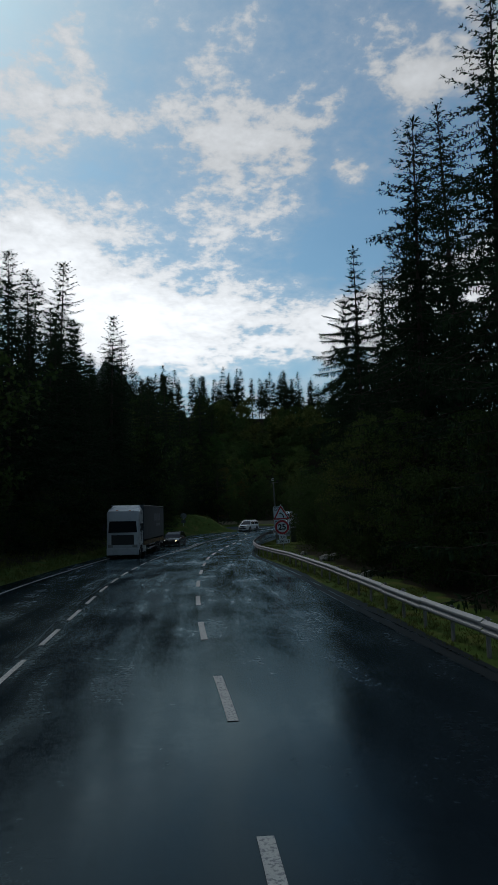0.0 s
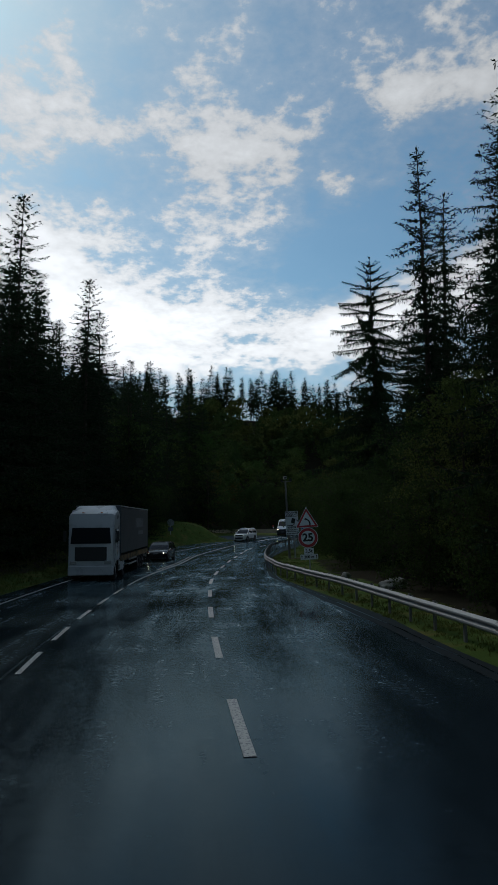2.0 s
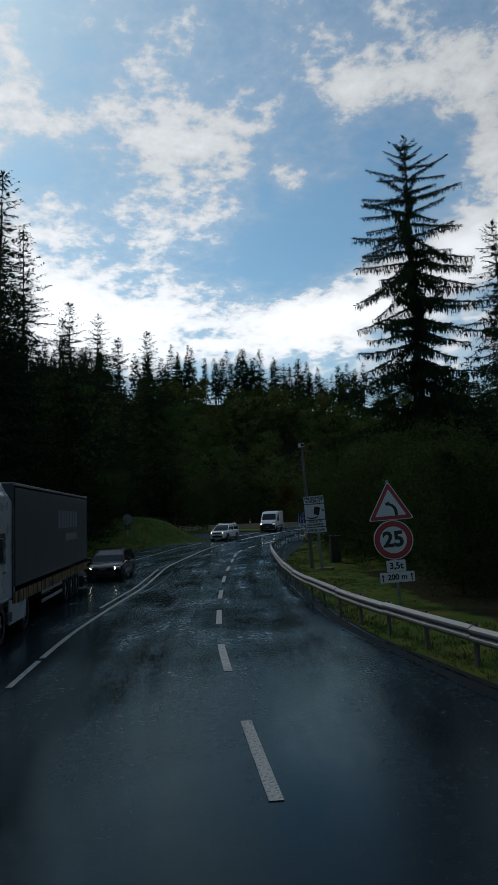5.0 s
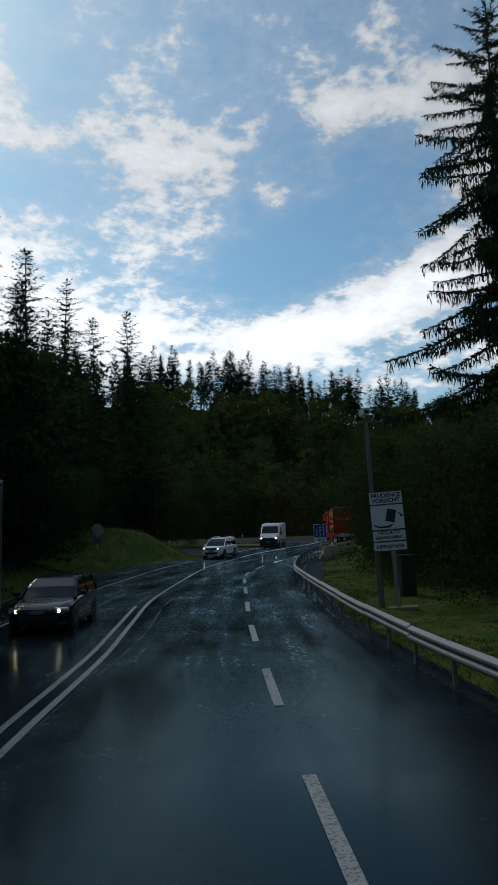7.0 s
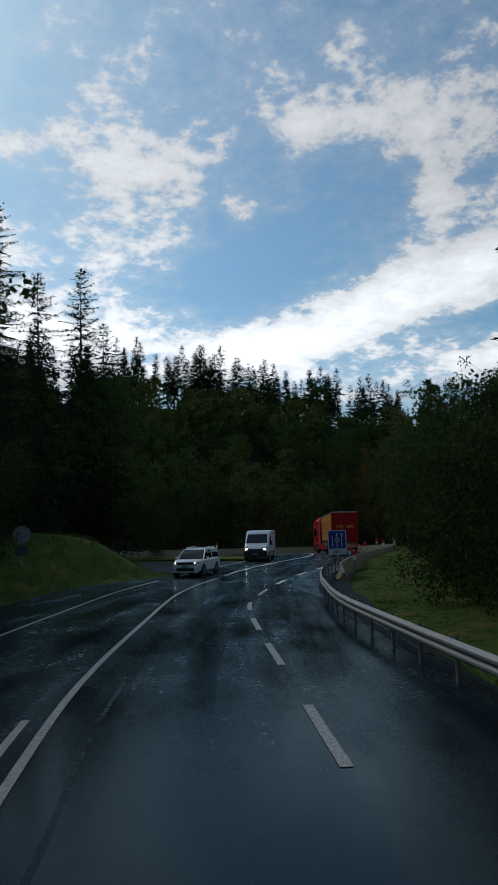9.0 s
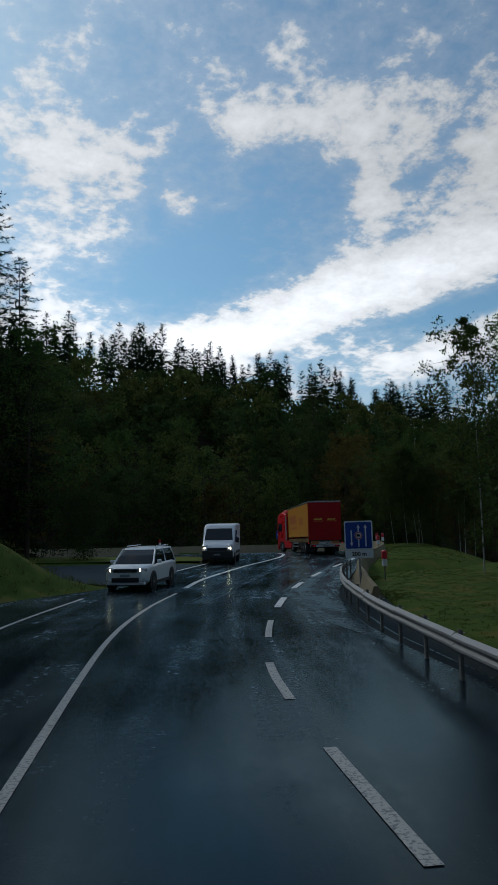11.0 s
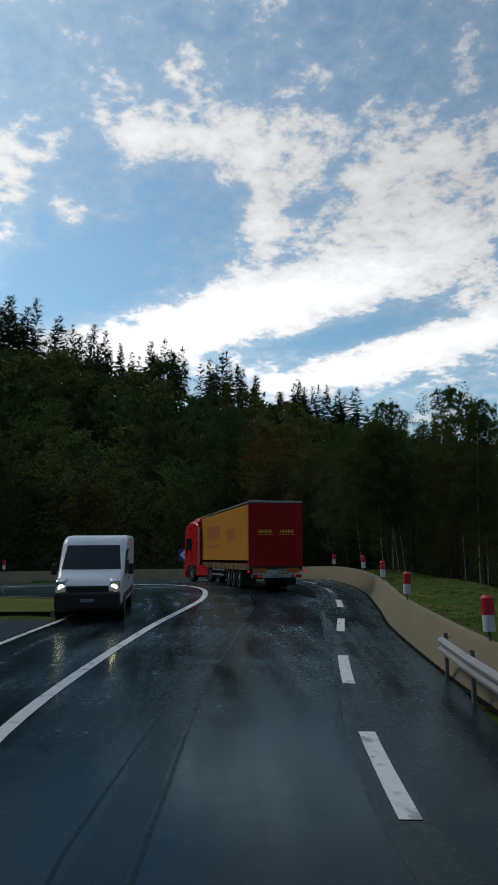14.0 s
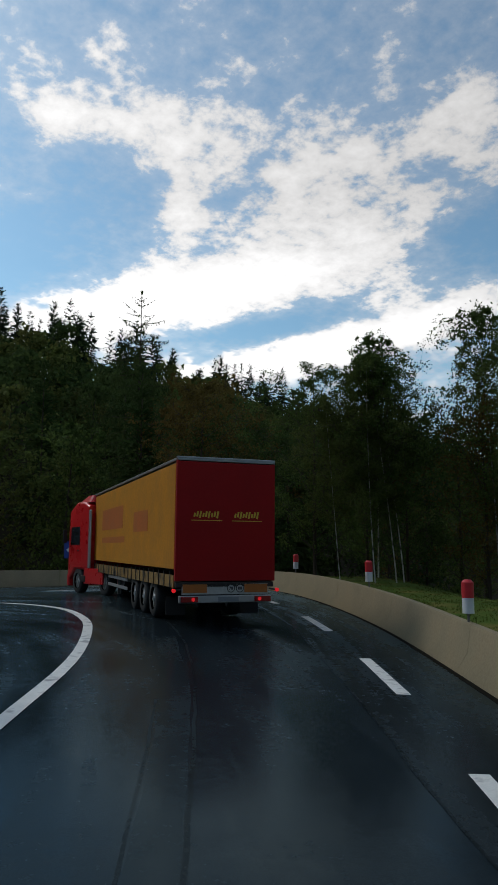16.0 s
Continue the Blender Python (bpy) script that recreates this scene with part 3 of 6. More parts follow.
faces = np.stack([idx[:-1, :-1], idx[:-1, 1:], idx[1:, 1:], idx[1:, :-1]], -1).reshape(-1, 4)
ground = raw("ground", np.stack([GX, GY, GZ], -1).reshape(-1, 3), faces, M_EARTH, smooth=True)
PX, PY = GX.ravel(), GY.ravel()
from_road = np.minimum(line_distance(PX, PY, RIGHT), line_distance(PX, PY, LEFT_OUT))
# left verge: the near start paints tree shade onto grass in dark brown
litter_and_shade = smooth01((from_road - np.where((PY > 74) & (PX > 9), 7.5, np.where(PX > 9, 2.6, np.interp(PY, [0, 80, 100], [1.2, 1.6, 6.0])))) / 2.5)
litter_and_shade = np.where((PX > -4) & (PX < 21) & (PY > 116) & (PY < 150), 0, litter_and_shade)
ground.data.attributes.new("litter_and_shade", "FLOAT", "POINT").data.foreach_set("value", litter_and_shade.astype(np.float32))
tagged(ground, "grassy earth verges and wooded slopes round the road", "ground", kind="structure")


def ground_at(x, y):
    return float(ground_z(np.array([x]), np.array([y]))[0])


def match_rows(left, right, pairs):
    """Samples two edges between paired stations so that the strip's rungs cross the road squarely."""
    la, lb = [], []
    for (i0, j0), (i1, j1) in zip(pairs, pairs[1:]):
        a, b = left[i0 : i1 + 1], right[j0 : j1 + 1]
        n = max(len(a), len(b))
        la.append(np.stack([np.interp(np.linspace(0, 1, n), np.linspace(0, 1, len(a)), a[:, k]) for k in (0, 1)], 1)[:-1])
        lb.append(np.stack([np.interp(np.linspace(0, 1, n), np.linspace(0, 1, len(b)), b[:, k]) for k in (0, 1)], 1)[:-1])
    la.append(left[-1:]), lb.append(right[-1:])
    return np.vstack(la), np.vstack(lb)


def nearest(line, x, y):
    return int(np.argmin(np.hypot(line[:, 0] - x, line[:, 1] - y)))


stations = [(0, 0)] + [(nearest(LEFT, *p), nearest(RIGHT, *q)) for p, q in (((-4.0, 34), (8.9, 36)), ((-1, 70), (9.2, 67)), ((4.2, 97.5), (13.9, 94.5)), ((12.1, 118.8), (24, 120)), ((19, 130.9), (35.5, 138.8)), ((20.6, 134.8), (40, 150)), ((19.2, 137.3), (36.5, 157.6)), ((8, 142.2), (18, 160.1)))] + [(len(LEFT) - 1, len(RIGHT) - 1)]
RL, RR = match_rows(LEFT, RIGHT, stations)


def strip(name, la, lb, lift, mat, label, category, across=1, zs=None):
    n = len(la)
    w = np.linspace(0, 1, across + 1)
    xy = la[:, None] * (1 - w[None, :, None]) + lb[:, None] * w[None, :, None]
    z = road_z(xy[..., 1]) + lift
    v = np.concatenate([xy, z[..., None]], -1).reshape(-1, 3)
    i = np.arange(n * (across + 1)).reshape(n, across + 1)
    f = np.stack([i[:-1, :-1], i[:-1, 1:], i[1:, 1:], i[1:, :-1]], -1).reshape(-1, 4)
    ob = raw(name, v, f, mat, smooth=True)
    uv = ob.data.uv_layers.new(name="UVMap")
    width = np.linalg.norm(lb - la, axis=1)
    u = (w[None, :] * width[:, None]).ravel()
    run = np.r_[0, np.cumsum(np.linalg.norm(np.diff((la + lb) / 2, axis=0), axis=1))]
    t = np.repeat(run, across + 1)
    loops = np.zeros(len(ob.data.loops), np.int32)
    ob.data.loops.foreach_get("vertex_index", loops)
    uv.data.foreach_set("uv", np.stack([u[loops], t[loops]], -1).ravel().astype(np.float32))
    return tagged(ob, label, category, kind="structure")


road = strip("road", RL, RR, 0.0, M_ROAD, "dark wet asphalt road with wheel tracks", "road", 14)
# left shoulder, gutter on the right
lo = LEFT[: nearest(LEFT, 12.1, 118.8) + 1]
la, lb = match_rows(LEFT_OUT, lo, [(0, 0), (nearest(LEFT_OUT, -5, 34), nearest(lo, -4, 34)), (nearest(LEFT_OUT, -2.2, 70), nearest(lo, -1, 70)), (nearest(LEFT_OUT, 0.6, 96), nearest(lo, 3.8, 96)), (len(LEFT_OUT) - 1, len(lo) - 1)])
strip("road_shoulder", la, lb, -0.012, M_ROAD, "cracked wet asphalt shoulder beside the grass", "shoulder", 3)
bm = bmesh.new()
bm.faces.new([bm.verts.new((x, y, road_z(y) - 0.008)) for x, y in LAYBY])
lay = part("layby", bm, M_LAYBY)
lay.data.uv_layers.new(name="UVMap")
tagged(lay, "paler grey asphalt lay-by inside the bend", "pavement", kind="structure")
rn = sides(RIGHT)[0]
k0, k1 = 0, nearest(RIGHT, 20.9, 115)
strip("gutter", RIGHT[k0:k1], (RIGHT + rn * np.interp(RIGHT[:, 1], [40, 55, 80, 92, 100, 116], [0.9, 0.55, 0.5, 0.9, 1.7, 1.5])[:, None])[k0:k1], -0.03, M_SHOULDER, "dark cracked gutter strip under the guardrail", "gutter", 2)

# ---- seams, cracks and a resurfaced lane ----
PAINT = 0.010


def jitter(line, amount, seed):
    r = np.random.default_rng(seed)
    n, _ = sides(line)
    return line + n * (np.convolve(r.normal(size=len(line) + 4), np.ones(5) / 5, "valid") * amount)[:, None]


def seam(points, width, seed, mat=None, lift=0.004, label="dark tar seam along the wet asphalt"):
    line = jitter(even(spline(points, 0.8), 0.5), 0.035, seed)
    n, _ = sides(line)
    w = width * (0.75 + 0.5 * np.convolve(np.random.default_rng(seed + 1).random(len(line) + 4), np.ones(5) / 5, "valid"))[:, None] / 2
    return strip("tar_seam", line - n * w, line + n * w, lift, mat or M_TAR, label, "road seam")


JOINT = [(14.9, 99.6), (15.2, 104.0), (16.1, 109.0), (17.6, 113.4), (19.9, 117.4), (21.8, 120.4), (24.5, 124.8), (28.8, 131.7), (32.2, 137.4), (34.2, 142.4), (35.0, 147.4), (34.2, 151.4), (31, 153.4)]
joint = even(spline(JOINT, 0.8), 0.8)
out_edge = RIGHT[nearest(RIGHT, 15.6, 100.0) : nearest(RIGHT, 36, 158.2) + 1]
m = max(len(joint), len(out_edge))
resample = lambda l: np.stack([np.interp(np.linspace(0, 1, m), np.linspace(0, 1, len(l)), l[:, k]) for k in (0, 1)], 1)
strip("resurfaced_lane", resample(joint), resample(out_edge), 0.003, M_FRESH, "fresh black asphalt on the outer lane", "road", 4)
seam([(13.2, 109.6), (15.7, 114.2), (19.1, 120.4), (21.7, 124.6), (25.8, 131.3), (28.6, 136.6), (30.2, 141)], 0.045, 2)
seam([(12.6, 109.8), (15.1, 114.4), (18.3, 119.9), (21.1, 124.4), (25.3, 131.5)], 0.035, 3)
seam(JOINT[4:], 0.03, 1, lift=0.006)
seam([(12.9, 109.7), (15.4, 114.3), (18.7, 120.15), (21.4, 124.5), (25.55, 131.4), (28.2, 136.6)], 0.42, 9, M_PATCH, 0.002, "dull strip of patched asphalt along the lane")
seam([(1.2, 60), (2.7, 66.5), (4.3, 74), (5.2, 80.5), (6.0, 85)], 0.07, 5, M_TAR, 0.004, "dark broken joint beside the centre line")
seam([(0.3, 18), (0.0, 30), (0.2, 42), (0.9, 54)], 0.06, 6, M_TAR, 0.004, "dark broken joint beside the centre line")
for off, sd in ((0.02, 7), (0.42, 8)):
    e = (RIGHT + rn * off)[nearest(RIGHT, 9.2, 10) : nearest(RIGHT, 18.4, 110) : 3]
    seam(e, 0.06, sd, M_TAR, 0.004 if off < 0.1 else -0.026, "dark crack along the edge of the asphalt")

# ---- painted lines ----


def painted(name, line, width, mat, label, parent=None):
    n, _ = sides(line)
    ob = strip(name, line - n * width / 2, line + n * width / 2, PAINT, mat, label, "road marking")
    ob.parent = parent
    return ob


def cut(line, a, b):
    return line[nearest(line, *a) : nearest(line, *b) + 1]


def run_of(line):
    return np.r_[0, np.cumsum(np.linalg.norm(np.diff(line, axis=0), axis=1))]


def at_run(line, s):
    r = run_of(line)
    return np.stack([np.interp(s, r, line[:, k]) for k in (0, 1)], -1)


# stations of the dashes, by the place of their near ends
starts = [(4.9, 5.75), (4.57, 12.5), (4.33, 19.6), (4.18, 26.6), (4.2, 33.4), (4.34, 40.4), (4.6, 47.2), (4.88, 53.6), (5.4, 59.85), (6.1, 66.05), (7.0, 72.5), (7.98, 78.9), (9.1, 85.3), (10.0, 90.7), (10.92, 96.05), (12.74, 102.0), (15.0, 107.8), (18.05, 113.6), (21.15, 118.9), (24.95, 124.7), (28.7, 130.0), (32.1, 135.7), (35.2, 141.8), (36.6, 148.5), (34.4, 152.9)]
for q in starts:
    s = run_of(DASH)[nearest(DASH, *q)]
    s = s + min((np.hypot(*(at_run(DASH, s + e) - q)), e) for e in np.linspace(-1, 1, 41))[1]
    piece = at_run(DASH, np.linspace(s, s + 3.0, 5))
    old = q[1] < 106
    painted("lane_dash", piece, 0.16 if old else 0.22, M_WORN if old else M_PAINT, "worn white lane dash on wet asphalt" if old else "fresh white lane dash on wet asphalt")
runs = run_of(SOLID)
for s0 in np.arange(3.0, runs[nearest(SOLID, 1.0, 54)], 4.25):
    painted("centre_dash", at_run(SOLID, np.linspace(s0, s0 + 2.5, 4)), 0.12, M_WORN, "worn pale dash between the opposing lanes")
painted("centre_line", cut(SOLID, (1.1, 56), (13.2, 113.5)), 0.13, M_WORN, "worn pale solid centre line")
painted("centre_line", cut(SOLID, (13.8, 115), (-60, 158)), 0.22, M_PAINT, "bright white solid line round the bend")
beside = SOLID - sides(SOLID)[0] * 0.36
painted("second_line", cut(beside, (1.9, 65), (4.3, 82)), 0.12, M_WORN, "worn pale line beside the centre line")
painted("edge_line", cut(LEFT - sides(LEFT)[0] * -0.15, (12.1, 118.8), (19, 130.9)), 0.16, M_PAINT, "white edge line along the lay-by")
painted("edge_line", cut(LEFT - sides(LEFT)[0] * -0.2, (-4, 20), (9.4, 113)), 0.12, M_WORN, "worn edge line of the oncoming lane")
outer = RIGHT - sides(RIGHT)[0] * 0.8
painted("edge_line", cut(outer, (37.5, 152.5), (-60, 166)), 0.16, M_WORN, "pale edge line along the concrete barrier")

# ---- guardrail ----
RAIL = even(spline([(10.9, -60), (10.4, -20), (9.95, 14), (9.95, 24), (10.05, 34), (9.85, 46), (9.2, 54.5), (9.0, 60), (9.25, 66.5), (9.75, 71.5), (10.55, 77.5), (11.3, 82.5), (12.0, 87), (13.0, 92.5), (15.1, 100.2), (17.1, 106.3), (18.9, 110.8), (21.0, 115.2), (23.0, 118.6)], 1.0), 2.0)
BEAM = [(-0.01, 0.0), (-0.055, 0.035), (-0.085, 0.06), (-0.085, 0.10), (-0.03, 0.135), (-0.02, 0.155), (-0.03, 0.175), (-0.085, 0.21), (-0.085, 0.25), (-0.055, 0.275), (-0.01, 0.31)]


def beam_bm(line, top):
    n, _ = sides(line)
    out = [(o, z - 0.31) for o, z in BEAM] + [(o + 0.012, z - 0.31) for o, z in BEAM[::-1]]
    rings = [[(p[0] + m[0] * o, p[1] + m[1] * o, road_z(p[1]) + top + z) for o, z in out] for p, m in zip(line, n)]
    return loft_bm(rings)


rail_home = thing("guardrail", Matrix(), "galvanised steel W-beam guardrail on posts beside the road", "guardrail")
post_mesh = None
rail_n, rail_d = sides(RAIL)
for i in range(0, len(RAIL) - 1, 2):
    j = min(i + 2, len(RAIL) - 1)
    top = 0.76 + 0.012 * math.sin(i * 1.7)
    part("rail", beam_bm(RAIL[i : j + 1], top), M_STEEL, rail_home)
for i, (p, n, d) in enumerate(zip(RAIL, rail_n, rail_d)):
    if post_mesh is None:
        bm = bmesh.new()
        add_box(bm, (0.012, 0.10, 1.25), (0.045, 0, -0.225))
        add_box(bm, (0.055, 0.012, 1.25), (0.072, 0.05, -0.225))
        add_box(bm, (0.055, 0.012, 1.25), (0.072, -0.05, -0.225))
        ob = part("post", bm, M_POST, rail_home)
        post_mesh = ob.data
        bm = bmesh.new()
        add_box(bm, (0.19, 0.07, 0.012), (0.06, 0, 0.345), 0.003)
        add_box(bm, (0.05, 0.06, 0.20), (0.015, 0, 0.22), 0.004)
        br = part("bracket", bm, M_STEEL, rail_home)
        bracket_mesh = br.data
    else:
        ob = new("post", post_mesh)
        br = new("bracket", bracket_mesh)
        ob.parent = br.parent = rail_home
    ang = math.atan2(d[1], d[0]) - math.pi / 2
    m = Matrix.Translation((p[0], p[1], road_z(p[1]) + 0.40)) @ Matrix.Rotation(ang, 4, "Z")
    ob.matrix_world = m
    br.matrix_world = m

# ---- concrete barrier along the bend ----
BARRIER = even(spline([(18.95, 109.0), (19.5, 110.9), (20.45, 113.1), (22.0, 116.3), (23.7, 119.45), (26.95, 125.0), (29.95, 129.45), (33.72, 135.38), (36.95, 141.55), (39.5, 147.55), (40.2, 152), (38.8, 156.3), (34.7, 159.1), (27, 160.2), (15, 160.6), (0, 161.9), (-60, 167.4)], 0.7), 0.8)
PROFILE = [(-0.02, -0.12), (-0.02, 0.06), (0.17, 0.36), (0.235, 0.79), (0.265, 0.83), (0.40, 0.83), (0.42, 0.80), (0.50, 0.34), (0.62, 0.09), (0.62, -0.12)]


def barrier_piece(line, ends):
    n, _ = sides(line)
    rings = []
    for k, (p, m) in enumerate(zip(line, n)):
        rings.append([(p[0] + m[0] * o, p[1] + m[1] * o, road_z(p[1]) + z * (ends[0] + (ends[1] - ends[0]) * k / (len(line) - 1) if z > 0.1 else 1)) for o, z in PROFILE])
    return loft_bm(rings)


barrier = thing("concrete_barrier", Matrix(), "stained beige concrete safety barrier round the outside of the bend", "barrier")
joints = [0] + list(range(3, len(BARRIER) - 1, 7)) + [len(BARRIER) - 1]
for i, j in zip(joints, joints[1:]):
    line = BARRIER[i : j + 1].copy()
    if j < len(BARRIER) - 1:
        line[-1] = line[-1] * 0.985 + line[-2] * 0.015
    part("segment", barrier_piece(line, (0.5 if i == 0 else 1, 1)), M_CONCRETE, barrier, smooth="angle")


# dark open joint between the asphalt and the barrier's foot
bo = sides(BARRIER)[0]
strip("foot_joint", BARRIER - bo * 0.13, BARRIER + bo * 0.02, 0.008, M_JOINT, "dark dirt-filled joint along the barrier's foot", "joint")


# ---- red and white marker posts on the barrier ----
def marker_post(at, height, label):
    m = thing("marker_post", Matrix.Translation(at), label, "delineator", "marker posts on the barrier")
    part("stand", cyl_bm(0.025, 0.025, (0, 0, -0.55), (0, 0, 0.04), 8), M_POST, m)
    part("white_sleeve", cyl_bm(0.105, 0.105, (0, 0, 0), (0, 0, height * 0.46), 20), M_WHITE, m)
    bm = bmesh.new()
    add_cyl(bm, 0.11, 0.11, (0, 0, height * 0.46), (0, 0, height * 0.92), 20)
    add_cyl(bm, 0.11, 0.06, (0, 0, height * 0.92), (0, 0, height), 20)
    part("red_cap", bm, M_RED_CAP, m, "bright red cap")
    return m


M_RED_CAP = material("red_reflective_cap", (0.62, 0.03, 0.04), 0.4, vary=0.2, scale=5, fine=40)
bl = sides(BARRIER)[0]
first_post = None
for (x, y) in ((19.95, 110.9), (22.9, 117.3), (26.9, 123.9), (31.29, 130.83), (35.13, 137.62), (39.0, 146.0), (40.4, 153.5), (36.5, 159.0), (22, 161.3), (8, 162.0), (-14, 163.8)):
    i = nearest(BARRIER, x, y)
    p = np.array((x, y)) + bl[i] * (0.33 - (np.array((x, y)) - BARRIER[i]) @ bl[i] if first_post else 0.70)
    z = float(road_z(p[1])) + 0.99
    if first_post is None:
        first_post = marker_post((p[0], p[1], z), 0.60, "red and white cylindrical marker post behind the barrier")
    else:
        copy_thing(first_post, Matrix.Translation((p[0], p[1], z)) @ Matrix.Rotation(0.03 * math.sin(x), 4, "X"))


# ---- lettering ----
def words(text, size, mat, parent, at, name="lettering", label="", bold=0.0, squeeze=1.0):
    cu = bpy.data.curves.new(name, "FONT")
    cu.body, cu.size, cu.align_x, cu.align_y = text, size, "CENTER", "CENTER"
    cu.extrude, cu.offset = 0.002, bold
    tmp = new(name, cu)
    me = bpy.data.meshes.new_from_object(tmp.evaluated_get(bpy.context.evaluated_depsgraph_get()))
    bpy.data.objects.remove(tmp)
    me.materials.clear()
    me.materials.append(mat)
    ob = new(name, me)
    ob.parent = parent
    ob.matrix_basis = Matrix.Translation(at) @ Matrix.Rotation(math.pi / 2, 4, "X") @ Matrix.Diagonal((squeeze, 1, 1, 1))
    return tagged(ob, label)


def rounded(w, h, r, n=5, cx=0.0, cz=0.0):
    pts = []
    for k, (sx, sz) in enumerate(((1, 1), (-1, 1), (-1, -1), (1, -1))):
        for a in np.linspace(0, math.pi / 2, n):
            t = a + k * math.pi / 2
            pts.append((cx + sx * (w / 2 - r) + r * math.cos(t), cz + sz * (h / 2 - r) + r * math.sin(t)))
    return pts


def disc(r, n=48, cx=0.0, cz=0.0):
    return [(cx + r * math.cos(a), cz + r * math.sin(a)) for a in np.linspace(0, 2 * math.pi, n, endpoint=False)]


def face(name, outline, mat, parent, y, depth=0.004, label=""):
    """A thin layer on a sign; its front lies at y, towards the road."""
    bm = plate_bm(outline, depth)
    bmesh.ops.translate(bm, verts=bm.verts, vec=(0, y, 0))
    return part(name, bm, mat, parent, label)


def triangle(side, r, cz, n=5):
    h = side * math.sqrt(3) / 2
    pts = []
    for (px, pz), a0 in (((0, h * 2 / 3), 30), ((-side / 2, -h / 3), 150), ((side / 2, -h / 3), 270)):
        d = math.hypot(px, pz)
        c = (px * (1 - 2 * r / d), pz * (1 - 2 * r / d))
        for a in np.radians(np.linspace(a0, a0 + 120, n)):
            pts.append((c[0] + r * math.cos(a), cz + c[1] + r * math.sin(a)))
    return pts


def arrow(cx, z0, z1, w, mat, parent, y, head=0.13):
    s = 1 if z1 > z0 else -1
    zb = z1 - s * head
    pts = [(cx - w / 2, z0), (cx + w / 2, z0), (cx + w / 2, zb), (cx + w * 1.35, zb), (cx, z1), (cx - w * 1.35, zb), (cx - w / 2, zb)]
    if s < 0:
        pts = [(a, b) for a, b in pts][::-1]
    return face("arrow", pts, mat, parent, y)


def sign_pole(parent, z0, z1, r=0.045, lean=0.0):
    return part("pole", cyl_bm(r, r, (0, 0.06, z0), (0, 0.06, z1), 14), M_ALU, parent)


def facing(x, y, z, toward, lean=0.0):
    """A pose at a place whose front (-y) turns to a point of the plan; lean: degrees to the left."""
    a = math.atan2(toward[0] - x, -(toward[1] - y))
    return Matrix.Translation((x, y, z)) @ Matrix.Rotation(a, 4, "Z") @ Matrix.Rotation(radians(-lean), 4, "Y")


# bend warning, limit for lorries and distance plate
sg = ground_at(11.45, 61.7)
limit_sign = thing("speed_limit_sign", facing(11.35, 61.7, sg, (3.4, 30), 3.0), "leaning sign with bend triangle, 25 limit disc and two plates", "road sign")
c25 = 2.12 - sg
D25 = 1.24
sign_pole(limit_sign, -0.3, c25 + 1.9)
face("triangle_board", triangle(1.44, 0.05, c25 + 1.04), M_WHITE, limit_sign, -0.02, 0.03)
face("red_border", triangle(1.36, 0.045, c25 + 1.04), M_RED, limit_sign, -0.026)
face("white_field", triangle(0.98, 0.02, c25 + 1.04), M_WHITE, limit_sign, -0.032)
bend = [(0.14, -0.30), (0.24, -0.30), (0.245, -0.12), (0.21, 0.02), (0.12, 0.13), (0.0, 0.20), (-0.03, 0.27), (-0.17, 0.19), (-0.10, 0.08), (-0.05, 0.12), (0.06, 0.05), (0.115, -0.05), (0.14, -0.16)]
face("bend_symbol", [(x * 0.92, z * 0.8 + c25 + 1.0) for x, z in bend], M_BLACK, limit_sign, -0.038)
face("disc_board", disc(D25 / 2, cz=c25), M_WHITE, limit_sign, -0.02, 0.03)
face("red_ring", disc(D25 / 2 - 0.03, cz=c25), M_RED, limit_sign, -0.026)
face("white_field", disc(D25 / 2 - 0.20, cz=c25), M_WHITE, limit_sign, -0.032)
words("25", 0.66, M_BLACK, limit_sign, (0, -0.037, c25), "number", bold=0.025)
face("weight_plate", rounded(0.60, 0.36, 0.03, cz=c25 - 0.82), M_WHITE, limit_sign, -0.02, 0.025)
words("3,5t", 0.28, M_BLACK, limit_sign, (0, -0.024, c25 - 0.82), "lettering", bold=0.008)
face("distance_plate", rounded(1.08, 0.32, 0.03, cz=c25 - 1.17), M_WHITE, limit_sign, -0.024, 0.025)
words("200 m", 0.24, M_BLACK, limit_sign, (0, -0.028, c25 - 1.17), "lettering", bold=0.007)
arrow(-0.45, c25 - 1.29, c25 - 1.05, 0.035, M_BLACK, limit_sign, -0.029, 0.09)
arrow(0.45, c25 - 1.29, c25 - 1.05, 0.035, M_BLACK, limit_sign, -0.029, 0.09)

# caution board: lorries may overturn
sx, sy = 13.05, 78.5
pg = ground_at(sx, sy)
caution = thing("caution_sign", facing(sx, sy, pg, (4.0, 55), 3.0), "white four-plate board warning lorries of overturning, on a steel pole", "road sign")
top = 4.12 - pg
part("pole", cyl_bm(0.075, 0.075, (0.08, 0.08, -0.3), (0.08, 0.08, top - 0.1), 16), M_ALU, caution)
part("pole_foot", box_bm(Vector((1.0, 0.7, 0.12)), (0.2, 0.1, 0.03), 0.02), M_CONCRETE, caution)
zz = top
for h, gap in ((0.44, 0.02), (0.86, 0.02), (0.37, 0.02), (0.31, 0.0)):
    face("plate_back", rounded(1.14, h, 0.03, cz=zz - h / 2), M_BLACK, caution, -0.006, 0.02)
    face("plate", rounded(1.11, h - 0.03, 0.025, cz=zz - h / 2), M_WHITE, caution, -0.012)
    zz -= h + gap
words("PRUDENCE", 0.20, M_BLACK, caution, (0, -0.017, top - 0.14), bold=0.006)
